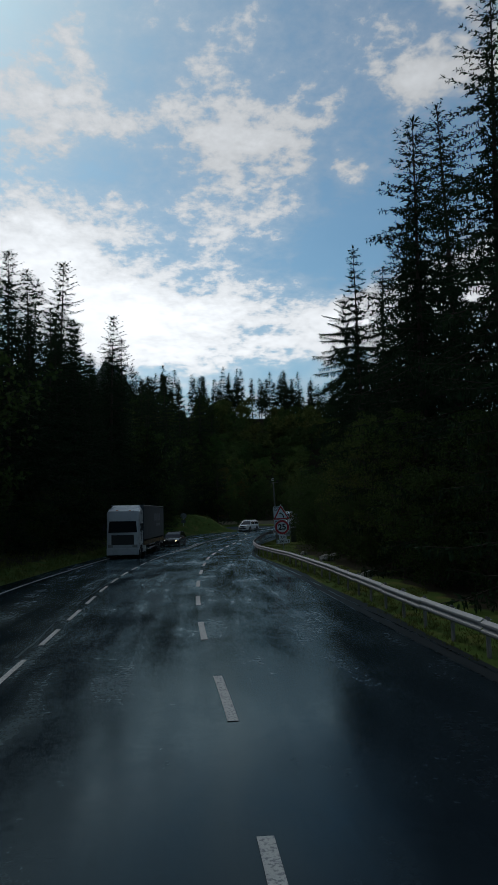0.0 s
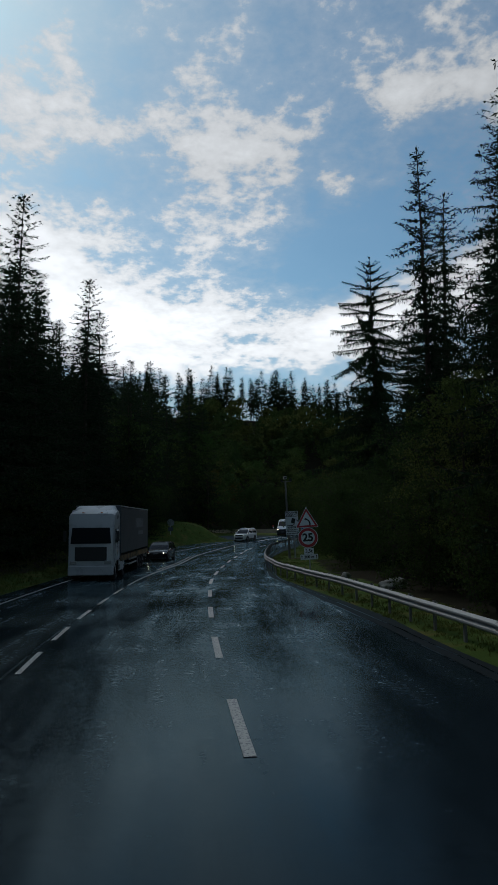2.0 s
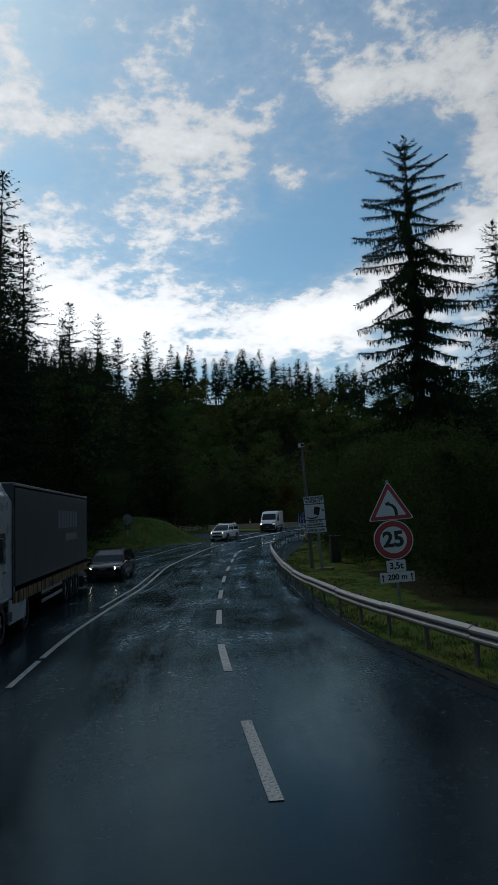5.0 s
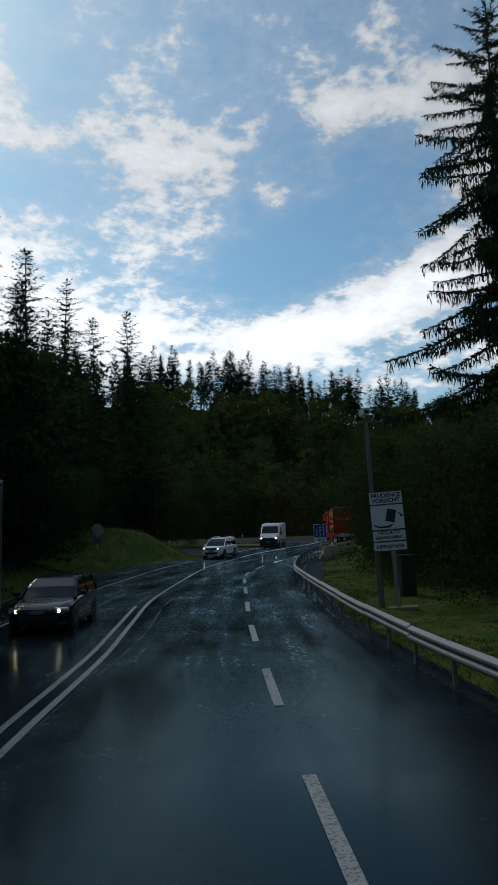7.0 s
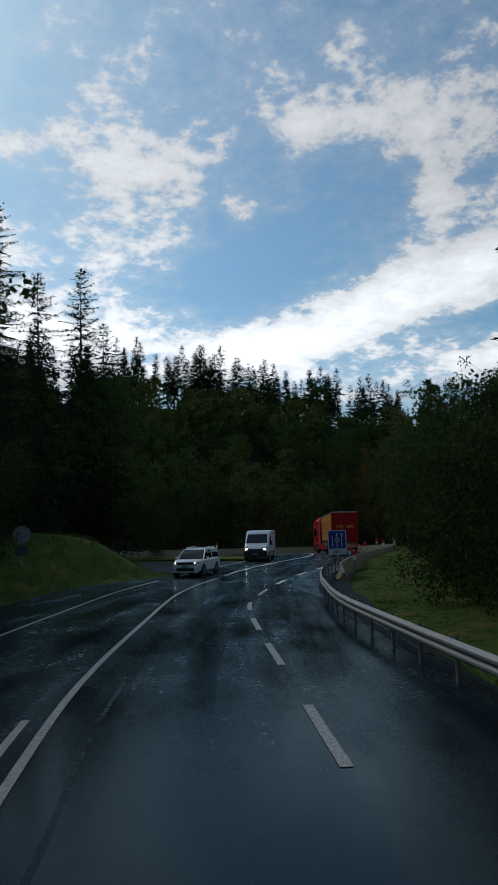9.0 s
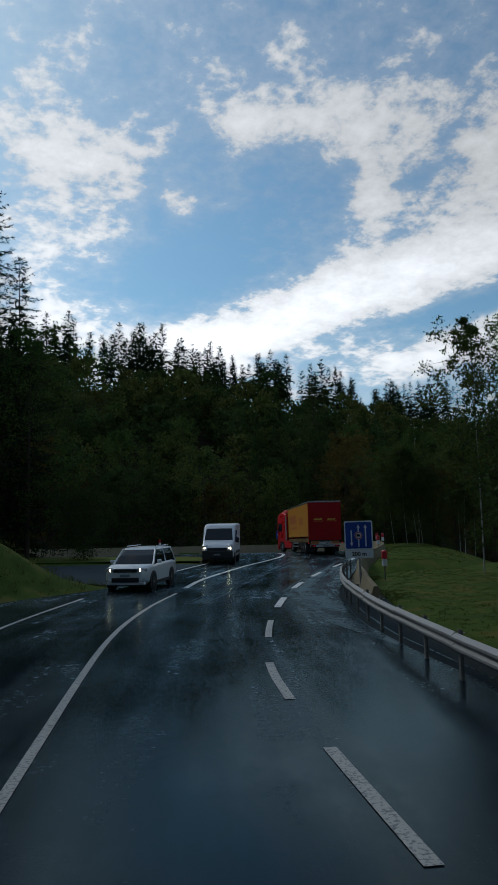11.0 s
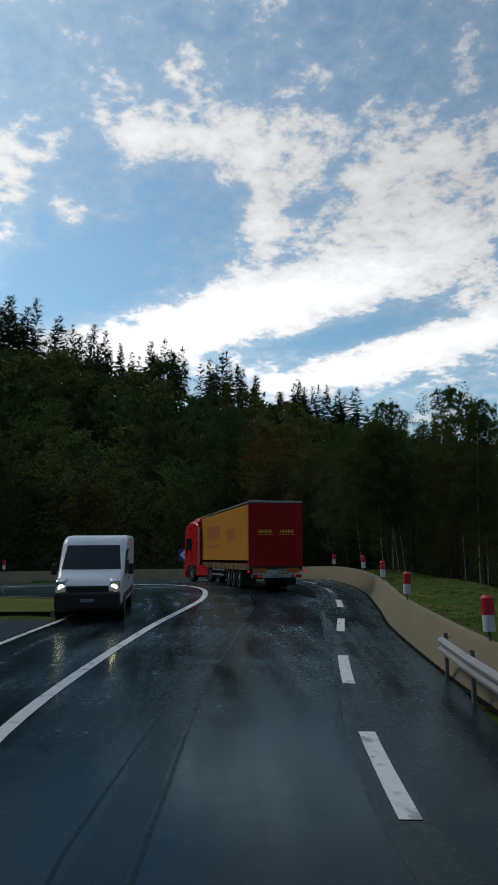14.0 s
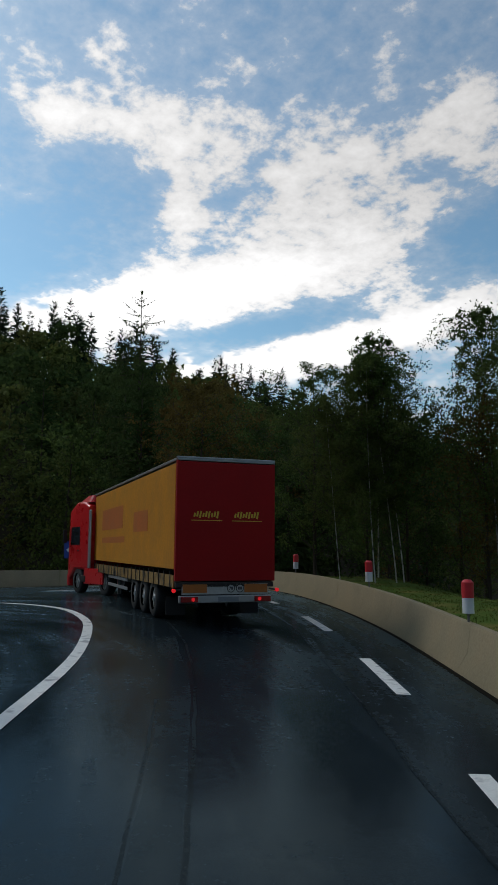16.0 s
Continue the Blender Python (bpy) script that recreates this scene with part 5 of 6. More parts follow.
# wood to the right of the first straight
for x, y, kind, sz in ((16.6, 30, dense_a, 1.06), (15.4, 36.5, dense_b, 1.12), (19, 41, dense_a, 1.12), (17.6, 46.5, dense_b, 1.08), (20.5, 52, dense_a, 0.96), (22, 58, dense_b, 1.04), (19.5, 59.5, dense_a, 0.98), (19.4, 66, dense_b, 0.85), (23, 70, dense_a, 0.92), (24.5, 77.5, dense_b, 0.92), (26.5, 63, mid_a, 1.1), (27, 48, mid_b, 1.2), (25, 37, mid_a, 1.2), (22, 27, dense_b, 1.2), (16, 22, dense_a, 1.1), (17, 12, dense_b, 1.1), (28, 84, mid_a, 0.74), (26, 92, mid_b, 0.62)):
    plant(kind, x, y, rng.uniform(0, 6.3), sz)
for x, y, kind, sz in ((13.6, 34.5, leafy_a, 0.55), (14.2, 44, leafy_a, 0.62), (15.0, 51, leafy_b, 0.7), (15.2, 58, leafy_b, 0.6), (17.0, 72, bush, 1.3), (18.6, 79.5, bush, 1.35), (20.6, 84, bush, 1.2), (23.5, 90, leafy_a, 0.62), (24.5, 96, leafy_b, 0.72), (26.5, 101, leafy_a, 0.78), (28.5, 107, leafy_c, 0.74), (31, 111, leafy_a, 0.85), (29.0, 98, leafy_b, 0.9), (33, 103, leafy_a, 1.05), (34, 117, leafy_b, 0.9), (36.5, 112, leafy_a, 1.0), (14.4, 27, leafy_b, 0.6), (13.6, 30.5, bush, 0.9), (13.4, 40.0, bush, 0.8), (13.9, 47.5, bush, 0.9), (14.6, 55.0, bush, 0.8), (14.3, 63.5, bush, 1.0), (15.4, 67.5, bush, 1.1), (17.4, 88.0, bush, 1.1), (18.2, 91.5, bush, 1.4), (19.2, 95.0, bush, 1.2), (20.6, 98.5, bush, 1.4), (22.2, 103.0, bush, 1.2), (17.2, 83.5, bush, 1.2), (16.6, 77.6, bush, 1.15)):
    plant(kind, x, y, rng.uniform(0, 6.3), sz)
# birches and aspens outside the bend
for x, y, kind, sz in ((43.3, 145.2, birch_a, 0.8), (43.6, 139.2, birch_a, 0.85), (44.5, 138.4, birch_b, 0.86), (42.7, 137.2, birch_a, 0.76), (44.0, 134.0, birch_b, 0.84), (46, 130.5, birch_a, 0.82), (48, 134, birch_b, 0.85), (41.5, 125.5, birch_a, 0.8), (38.2, 120.5, birch_b, 0.85), (50, 126, birch_a, 0.8), (29.4, 116.6, birch_b, 1.05)):
    plant(kind, x, y, rng.uniform(0, 6.3), sz, rng.normal() * 0.055)
for x, y, kind, sz in ((40.3, 145.9, leafy_a, 0.66), (43.5, 139.6, leafy_c, 0.66), (44.5, 144.6, leafy_b, 0.72), (46.8, 143.5, leafy_a, 0.62), (44.7, 147.3, leafy_a, 0.6), (43.4, 160.8, leafy_c, 1.05), (47.4, 159.4, leafy_b, 1.0), (53, 147, leafy_a, 0.72), (52, 138, leafy_b, 0.78), (47, 122, leafy_b, 1.1), (54, 130, leafy_a, 1.1), (43, 117, leafy_b, 1.0), (55, 156, leafy_a, 0.9)):
    plant(kind, x, y, rng.uniform(0, 6.3), sz)
# a clump of birches that leans out over the road
for x, y, kind, sz in ((40.45, 142.5, birch_a, 0.66), (41.36, 142.25, birch_b, 0.74), (42.0, 142.45, birch_a, 0.66), (40.0, 144.0, birch_b, 0.6)):
    plant(kind, x, y, rng.uniform(0, 6.3), sz, -0.10)
# wood to the left of the road
for k in range(46):
    y = -6 + k * 3.0 + rng.uniform(-1, 1)
    edge = np.interp(y, LEFT_OUT[:, 1], LEFT_OUT[:, 0])
    if y > 104:
        edge = np.interp(y, [104, 112, 118, 140], [-2.5, -10, -22, -30])
    x = edge - rng.uniform(5.2, 7.6)
    kind = (mid_a, mid_b, mid_b, mid_a, slope_b)[int(rng.integers(5))]
    tall = np.interp(y, [0, 40, 60, 90, 112, 130], [0.82, 0.88, 1.0, 1.04, 0.9, 0.8])
    sz = rng.uniform(0.85, 1.12) * tall * (1.25 if kind in (slope_b, slope_a) else 1)
    plant(kind, x, y, rng.uniform(0, 6.3), sz)
    plant(back, x - rng.uniform(4, 7), y + 1.3, rng.uniform(0, 6.3), rng.uniform(0.95, 1.15) * tall)
    if k % 2 == 0:
        plant(bush, x + rng.uniform(0.5, 1.6), y + 1.5, rng.uniform(0, 6.3), rng.uniform(0.7, 1.2))
# trees and a bush on the ground inside the bend
for x, y, kind, sz in ((5.2, 142.5, mid_a, 1.2), (1.5, 139.5, mid_b, 1.3), (7.6, 143.0, mid_b, 1.12), (8.3, 141.0, leafy_a, 1.25), (-1.2, 122.0, dense_a, 1.04), (-4.5, 117.5, mid_a, 0.95), (-3.0, 127.0, mid_b, 1.1), (-6, 138.6, leafy_a, 1.3), (-9, 141, mid_b, 1.1), (-1.5, 142.5, leafy_a, 1.3), (12.0, 137.5, bush, 0.95), (-2.4, 106.5, mid_a, 0.9), (-1.8, 111.5, dense_b, 0.86), (-0.6, 118.6, mid_b, 0.9), (-2.2, 101.0, mid_b, 0.86), (-0.2, 109.0, bush, 1.1), (0.4, 114.2, bush, 1.0)):
    plant(kind, x, y, rng.uniform(0, 6.3), sz)
# behind the far leg of the bend: trees that can be told apart
for k in range(46):
    x = -36 + k * 2.7 + rng.uniform(-1.2, 1.2)
    y = 167.5 + rng.uniform(0, 8) - (max(0, x - 40) * 0.50)
    kind = (slope_a, slope_b, larch, slope_b, slope_c, slope_a)[int(rng.integers(6))]
    plant(kind, x, y, rng.uniform(0, 6.3), rng.uniform(0.7, 1.08))
for k in range(48):
    x = -60 + k * 3.7 + rng.uniform(-2, 2)
    y = 178 + rng.uniform(0, 20)
    kind = (larch, slope_b, larch, slope_a, slope_b)[int(rng.integers(5))]
    plant(kind, x, y, rng.uniform(0, 6.3), rng.uniform(0.66, 0.95))
plant(slope_c, 47.6, 169.0, 1.0, 1.36)
plant(slope_c, 50.8, 166.5, 2.1, 1.12)

# an old larch that stands over the others
old_larch = make_tree("larch", spruce_arrays(203, 20.0, 3.0, 0.40, 20, 4, 0.16, 0.9, 1.0, 0.30, 0.26, 0.010), M_BARK, M_LARCH, "old scraggly larch standing over the slope", "tree")
plant(old_larch, 45.7, 174.2, 0.5, (24.5 - ground_at(45.7, 174.2)) / 20.0)

# woods further up the slope, as far as the skyline
FAR = [spire_arrays(100 + k, hh, rr, bb, 125, 3, 0.62, 0.3, 0.13, 4, 0.9) for k, (hh, rr, bb) in enumerate(((16, 2.5, 0.22), (18, 2.3, 0.34), (13.5, 2.2, 0.2), (15, 1.9, 0.4), (17, 2.7, 0.12)))]
FAR_LARCH = [spire_arrays(120 + k, hh, rr, 0.10, 140, 4, 0.60, 0.15, 0.15, 4) for k, (hh, rr) in enumerate(((12, 3.0), (10, 2.8)))]


def woods(name, spots, kinds, mat, label):
    top, low = Heap(), Heap()
    for (x, y), z in zip(spots, ground_z(spots[:, 0], spots[:, 1])):
        a, s, k = rng.uniform(0, 6.3), rng.uniform(0.72, 1.1), kinds[int(rng.integers(len(kinds)))]
        rot = np.array([[math.cos(a), -math.sin(a), 0], [math.sin(a), math.cos(a), 0], [0, 0, 1]]) * s
        for heap, src in ((low, k[0]), (top, k[1])):
            v = np.concatenate(src.v) @ rot.T + np.array([x, y, z - 0.3])
            heap.v.append(v)
            heap.f.append((np.array(src.f, dtype=object), heap.n))
            heap.n += len(v)
    obs = []
    for nm, heap, mm in (("trunks", low, M_BARK), (name, top, mat)):
        f = np.concatenate([np.array(q.tolist(), np.int64) + n for q, n in heap.f])
        obs.append(raw(nm, np.concatenate(heap.v), f, mm))
    obs[0].parent = obs[1]
    return tagged(obs[1], label, "trees", kind="stuff")


near_slope = np.stack([rng.uniform(-90, 150, 330), 182 + 58 * rng.random(330) ** 0.9], 1)
FAR_LEAFY = [broadleaf_arrays(140 + k, hh, rr, 0.05, 12, 850, 0.55, 0.011, 1.0, 0.95)[:2] for k, (hh, rr) in enumerate(((10, 3.4), (8, 3.0), (11, 3.2)))]
woods("slope_woods", near_slope[:150], FAR_LEAFY, M_LEAF, "green broadleaf woods on the slope behind the bend")
woods("slope_woods", near_slope[150:], FAR_LEAFY, M_SHADE, "shade-coloured broadleaf woods on the slope behind the bend")
brow = np.stack([rng.uniform(-90, 185, 420), rng.uniform(240, 264, 420)], 1)
woods("far_woods", brow, FAR, M_SPRUCE, "dark conifers standing along the brow of the slope")
mixed_slope = np.stack([rng.uniform(-90, 170, 150), rng.uniform(200, 242, 150)], 1)
woods("far_larches", mixed_slope, FAR_LARCH, M_LARCH, "lighter larch woods on the slope")
side = np.stack([rng.uniform(-60, -24, 56), rng.uniform(-10, 165, 56)], 1)
woods("left_woods", side, FAR, M_SPRUCE, "dark spruce woods behind the roadside trees")
east = np.stack([rng.uniform(34, 80, 70), rng.uniform(0, 118, 70)], 1)
woods("right_woods", east, FAR, M_SPRUCE, "dark spruce woods behind the meadow")
rear = np.stack([rng.uniform(-60, 60, 60), rng.uniform(-110, -40, 60)], 1)
rear = rear[(np.abs(rear[:, 0] - 2) > 14)]
woods("rear_woods", rear, FAR, M_SPRUCE, "dark spruce woods along the road behind")
# a bare mountain far off to the left
bm = bmesh.new()
n = 40
ring = []
for i in range(n):
    for j in range(24):
        u, v = i / (n - 1), j / 23
        x, y = -640 + 800 * u, 1500 + 700 * v
        hgt = 425 * math.exp(-(((u - 0.52) / 0.16) ** 2)) * math.sin(math.pi * v) ** 1.3 + 120 * noise.fractal(Vector((u * 5, v * 5, 0)), 0.8, 2.1, 5) * math.sin(math.pi * v)
        ring.append(bm.verts.new((x, y, hgt - 30)))
for i in range(n - 1):
    for j in range(23):
        bm.faces.new((ring[i * 24 + j], ring[(i + 1) * 24 + j], ring[(i + 1) * 24 + j + 1], ring[i * 24 + j + 1]))
M_MOUNTAIN = material("grey_mountain_rock", (0.10, 0.11, 0.12), 0.9, vary=0.5, scale=0.01, fine=0.08, second=(0.05, 0.07, 0.05), second_amount=0.5)
tagged(part("mountain", bm, M_MOUNTAIN, smooth=True), "grey rocky mountain far behind the woods", "mountain", kind="structure")

# ---- vehicles, standing still; forward is +y, the origin lies on the road ----
def wheel(parent, x, y, r, w, rim_mat=M_ALU, name="wheel"):
    s = 1 if x > 0 else -1
    bm = bmesh.new()
    prof = [(0.60 * r, -w / 2), (0.90 * r, -w / 2), (0.97 * r, -0.42 * w), (r, -0.25 * w), (r, 0.25 * w), (0.97 * r, 0.42 * w), (0.90 * r, w / 2), (0.60 * r, w / 2)]
    n = 28
    rows = [[bm.verts.new((x + o, y + rr * math.cos(a), r + rr * math.sin(a))) for rr, o in prof] for a in np.linspace(0, 2 * math.pi, n, endpoint=False)]
    for i in range(n):
        a, b = rows[i], rows[(i + 1) % n]
        for j in range(len(prof) - 1):
            bm.faces.new((a[j], a[j + 1], b[j + 1], b[j]))
    bmesh.ops.recalc_face_normals(bm, faces=bm.faces)
    t = part(name, bm, M_RUBBER, parent, "black tyre on a metal rim", smooth=True)
    bm = bmesh.new()
    add_cyl(bm, 0.62 * r, 0.62 * r, (x - s * 0.3 * w, y, r), (x + s * 0.30 * w, y, r), 28)
    add_cyl(bm, 0.24 * r, 0.17 * r, (x + s * 0.30 * w, y, r), (x + s * 0.46 * w, y, r), 16)
    for k in range(7):
        a = k * 2 * math.pi / 7
        add_box(bm, (0.05 * w, 0.12 * r, 0.34 * r), (x + s * 0.36 * w, y + 0.38 * r * math.sin(a), r + 0.38 * r * math.cos(a)), 0.0, Matrix.Rotation(-a, 3, "X"))
    part("rim", bm, rim_mat, t)
    return t


def ring(y, hw, z0, z1, r, n=4):
    """A rounded upright section across a body."""
    return [(x, y, z) for x, z in rounded(2 * hw, z1 - z0, r, n, 0, (z0 + z1) / 2)]


def body(rows, n=4):
    return loft_bm([ring(*q, n) for q in rows])


def level_ring(z, hw, y0, y1, r, n=4):
    return [(x, y, z) for x, y in rounded(2 * hw, y1 - y0, r, n, 0, (y0 + y1) / 2)]


def quad_plate(pts, t):
    """A thin plate on four points, thickened along its normal."""
    a, b, c, d = map(Vector, pts)
    nrm = (b - a).cross(d - a).normalized() * t
    return loft_bm([[a, b, c, d], [a + nrm, b + nrm, c + nrm, d + nrm]])


def semi_trailer(home, tarp_side, tarp_rear, roof_mat, prints, glow, print_mat):
    L, W, Z0, Z1 = 13.6, 2.55, 1.02, 4.0
    part("curtain", box_bm((0.03, L - 0.35, Z1 - Z0 - 0.42), (-W / 2 + 0.015, L / 2, (Z0 + Z1) / 2 + 0.10), 0.008), tarp_side, home, "faded side curtain with worn print")
    part("curtain", box_bm((0.03, L - 0.35, Z1 - Z0 - 0.42), (W / 2 - 0.015, L / 2, (Z0 + Z1) / 2 + 0.10), 0.008), tarp_side, home)
    part("rear_cover", box_bm((W - 0.10, 0.05, Z1 - Z0 - 0.10), (0, 0.03, (Z0 + Z1) / 2 - 0.02), 0.015), tarp_rear, home)
    for s in (-1, 1):
        part("corner_post", box_bm((0.07, 0.12, Z1 - Z0 - 0.05), (s * (W / 2 - 0.035), 0.07, (Z0 + Z1) / 2), 0.01), tarp_rear, home)
        part("roof_rail", box_bm((0.06, L, 0.07), (s * (W / 2 - 0.028), L / 2, Z1 - 0.02), 0.01), M_POST, home)
        part("curtain_hem", box_bm((0.022, L - 0.4, 0.30), (s * (W / 2 - 0.016), L / 2, Z0 + 0.02), 0.004), M_HEM, home)
        for k in range(22):
            part("strap", box_bm((0.01, 0.05, 0.40), (s * (W / 2 + 0.006), 0.5 + k * 0.6, Z0 + 0.05), 0.002), M_DARK, home)
    part("rear_header", box_bm((W, 0.09, 0.10), (0, 0.045, Z1 + 0.0), 0.012), M_ALU, home, "pale top edge")
    part("roof", box_bm((W - 0.04, L, 0.04), (0, L / 2, Z1 + 0.01), 0.01), roof_mat, home)
    part("front_wall", box_bm((W - 0.02, 0.06, Z1 - Z0), (0, L - 0.03, (Z0 + Z1) / 2), 0.01), tarp_rear, home)
    part("load_floor", box_bm((W - 0.06, L - 0.05, 0.12), (0, L / 2, Z0 - 0.06), 0.01), M_DARK, home)
    for x in (-0.5, 0.5):
        part("chassis_beam", box_bm((0.14, L - 1.0, 0.35), (x, L / 2, 0.78), 0.01), M_DARK, home)
    # lights and boards at the tail
    bumper = part("bumper", box_bm((2.35, 0.12, 0.17), (0, 0.02, 0.62), 0.015), M_ALU, home, "dented pale bumper bar")
    part("number_plate", box_bm((0.52, 0.012, 0.11), (0.05, -0.046, 0.62), 0.003), M_GREY_PRINT, bumper)
    board = part("tail_board", box_bm((2.2, 0.05, 0.26), (0, 0.05, 0.86), 0.01), M_PALE_BOARD, home, "pale dirty tail board")
    for s in (-1, 1):
        part("marker_board", box_bm((0.60, 0.012, 0.20), (s * 0.78, 0.019, 0.87), 0.003), M_ORANGE, board)
        lamp = part("tail_lamp", box_bm((0.42, 0.05, 0.13), (s * 0.93, -0.055, 0.62), 0.012), M_TAIL_OFF, bumper, "red tail lamp")
        part("bulb", cyl_bm(0.045, 0.04, (s * 0.84, -0.075, 0.62), (s * 0.84, -0.092, 0.62), 14), M_TAIL if glow else M_TAIL_OFF, bumper)
        arm = part("lamp_arm", cyl_bm(0.022, 0.022, (s * 1.12, 0.03, 0.86), (s * 1.30, -0.03, 0.83), 8), M_DARK, home)
        part("side_lamp", cyl_bm(0.045, 0.045, (s * 1.31, -0.07, 0.83), (s * 1.31, 0.02, 0.83), 12), M_TAIL if glow else M_TAIL_OFF, arm)
        part("mud_flap", box_bm((0.50, 0.02, 0.45), (s * 0.98, 1.05, 0.40), 0.005), M_RUBBER, home)
    for x, txt in ((0.13, "70"), (0.36, "80")):
        d = part("speed_disc", plate_bm(disc(0.10, 28, x, 0.87), 0.006), M_BLACK, board)
        d.location.y = 0.012
        e = part("disc_field", plate_bm(disc(0.082, 28, x, 0.87), 0.004), M_PALE_BOARD, board)
        e.location.y = 0.008
        words(txt, 0.10, M_BLACK, board, (x, 0.006, 0.87), "number", bold=0.004)
    for y in (2.6, 3.9, 5.2):
        for x in (-1.02, 1.02):
            wheel(home, x, y, 0.50, 0.38)
        part("axle", cyl_bm(0.07, 0.07, (-0.9, y, 0.5), (0.9, y, 0.5), 10), M_DARK, home)
    for s in (-1, 1):
        for z in (0.55, 0.82):
            part("side_guard", box_bm((0.03, 3.6, 0.10), (s * 1.22, 8.0, z), 0.006), M_ALU, home)
        for y in (10.4,):
            part("landing_leg", box_bm((0.12, 0.14, 0.78), (s * 0.72, y, 0.52), 0.01), M_POST, home)
    # the hauler's mark on the rear, drawn as plain strokes
    if prints:
        for cx in (-0.52, 0.52):
            for k in range(9):
                part("mark_stroke", box_bm((0.045, 0.006, 0.10 + 0.035 * ((k * 7) % 3)), (cx - 0.30 + k * 0.073, 0.0, 2.63 + 0.012 * ((k * 5) % 3)), 0.001, Matrix.Rotation(0.2, 3, "Y")), M_GOLD, home)
            part("mark_underline", box_bm((0.78, 0.006, 0.018), (cx + 0.01, 0.0, 2.50), 0.001), M_GOLD, home)
        part("side_print", box_bm((0.008, 4.3, 0.75), (-W / 2 - 0.003, 9.2, 2.85), 0.001), M_PINK, home, "faded red block of print")
        part("side_print", box_bm((0.008, 4.6, 0.20), (-W / 2 - 0.003, 9.0, 2.10), 0.001), M_PINK, home, "faded red line of print")
        part("side_print", box_bm((0.008, 2.0, 0.6), (-W / 2 - 0.003, 4.2, 2.6), 0.001), M_PINK, home, "faded red block of print")
    else:
        for s in (-1, 1):
            for k in range(7):
                part("side_print", box_bm((0.008, 0.42, 0.62), (s * (W / 2 + 0.003), 3.2 + k * 0.62, 3.05), 0.001), print_mat, home)
            part("side_print", box_bm((0.008, 2.6, 0.25), (s * (W / 2 + 0.003), 4.4, 2.40), 0.001), print_mat, home)


M_HEM = material("yellow_dirty_hem", (0.30, 0.17, 0.04), 0.6, vary=0.6, scale=2, fine=20, second=(0.04, 0.03, 0.02), second_amount=0.6)
M_PALE_BOARD = material("dirty_white_board", (0.42, 0.42, 0.40), 0.5, vary=0.5, scale=3, fine=25)


def tractor(home, y0, paint, fairing, glow):
    """A cab-over tractor whose rear frame starts at y0."""
    yb, yf = y0 + 2.6, y0 + 4.75
    cab = part("cab", body([(yb, 1.22, 1.0, 3.55, 0.10), (yb + 0.5, 1.24, 0.95, 3.75, 0.14), (yb + 1.3, 1.24, 0.95, 3.78, 0.18), (yf - 0.25, 1.24, 0.55, 3.55, 0.22), (yf, 1.18, 0.55, 2.7, 0.24)], 6), paint, home, smooth="angle")
    part("windscreen", quad_plate([(-1.08, yf + 0.035, 1.95), (1.08, yf + 0.035, 1.95), (1.0, yf + 0.018, 2.80), (-1.0, yf + 0.018, 2.80)], 0.03), M_GLASS, cab)
    for s in (-1, 1):
        part("side_window", box_bm((0.03, 0.95, 0.75), (s * 1.235, yf - 0.85, 2.35), 0.012), M_GLASS, cab)
        part("door_handle", box_bm((0.03, 0.18, 0.04), (s * 1.25, yf - 1.2, 1.75), 0.008), M_DARK, cab)
        part("mirror", box_bm((0.16, 0.12, 0.55), (s * 1.42, yf - 0.1, 2.35), 0.03), M_DARK, cab)
        part("side_fairing", box_bm((0.06, 0.22, 2.35), (s * 1.20, yb - 0.12, 2.2), 0.02), fairing, home, "pale side fairing behind the cab")
        part("side_skirt", box_bm((0.06, 1.9, 0.62), (s * 1.2, y0 + 2.0, 0.70), 0.03), paint, home)
        part("wheel_arch", box_bm((0.26, 1.15, 0.10), (s * 1.12, yf - 1.05, 1.08), 0.04), paint, home)
        part("step", box_bm((0.10, 0.5, 0.25), (s * 1.2, yf - 1.75, 0.60), 0.02), M_DARK, home)
        lamp = part("headlamp", box_bm((0.38, 0.08, 0.2), (s * 0.92, yf + 0.03, 0.95), 0.03), M_LAMP_OFF, home)
        part("roof_lamp", box_bm((0.14, 0.06, 0.05), (s * 0.5, yf - 0.35, 3.60), 0.015), M_ORANGE, cab)
        for y in (yf - 1.05, y0 + 1.0):
            wheel(home, s * 1.02, y, 0.51, 0.34)
    part("roof_deflector", loft_bm([level_ring(3.70, 1.14, yb + 0.02, yb + 1.5, 0.2), level_ring(4.0, 0.98, yb + 0.02, yb + 0.8, 0.2)]), paint, home)
    part("grille", box_bm((1.7, 0.05, 0.75), (0, yf + 0.015, 1.40), 0.03), M_DARK, home)
    part("front_bumper", box_bm((2.4, 0.25, 0.5), (0, yf - 0.04, 0.52), 0.05), paint, home)
    part("frame", box_bm((0.9, 4.4, 0.3), (0, y0 + 2.3, 0.75), 0.02), M_DARK, home)
    part("fifth_wheel", cyl_bm(0.5, 0.5, (0, y0 + 1.2, 0.93), (0, y0 + 1.2, 1.0), 20), M_POST, home)


def heading(x, y, deg, back=-1.5, front=1.5):
    """Pose on the road, heading deg from +y towards +x, resting on the road at two points of its length."""
    a = radians(deg)
    z0, z1 = (float(road_z(y + d * math.cos(a))) for d in (back, front))
    dz = (z1 - z0) / (front - back)
    return Matrix.Translation((x, y, z0 - dz * back)) @ Matrix.Rotation(-a, 4, "Z") @ Matrix.Rotation(math.atan(dz), 4, "X")


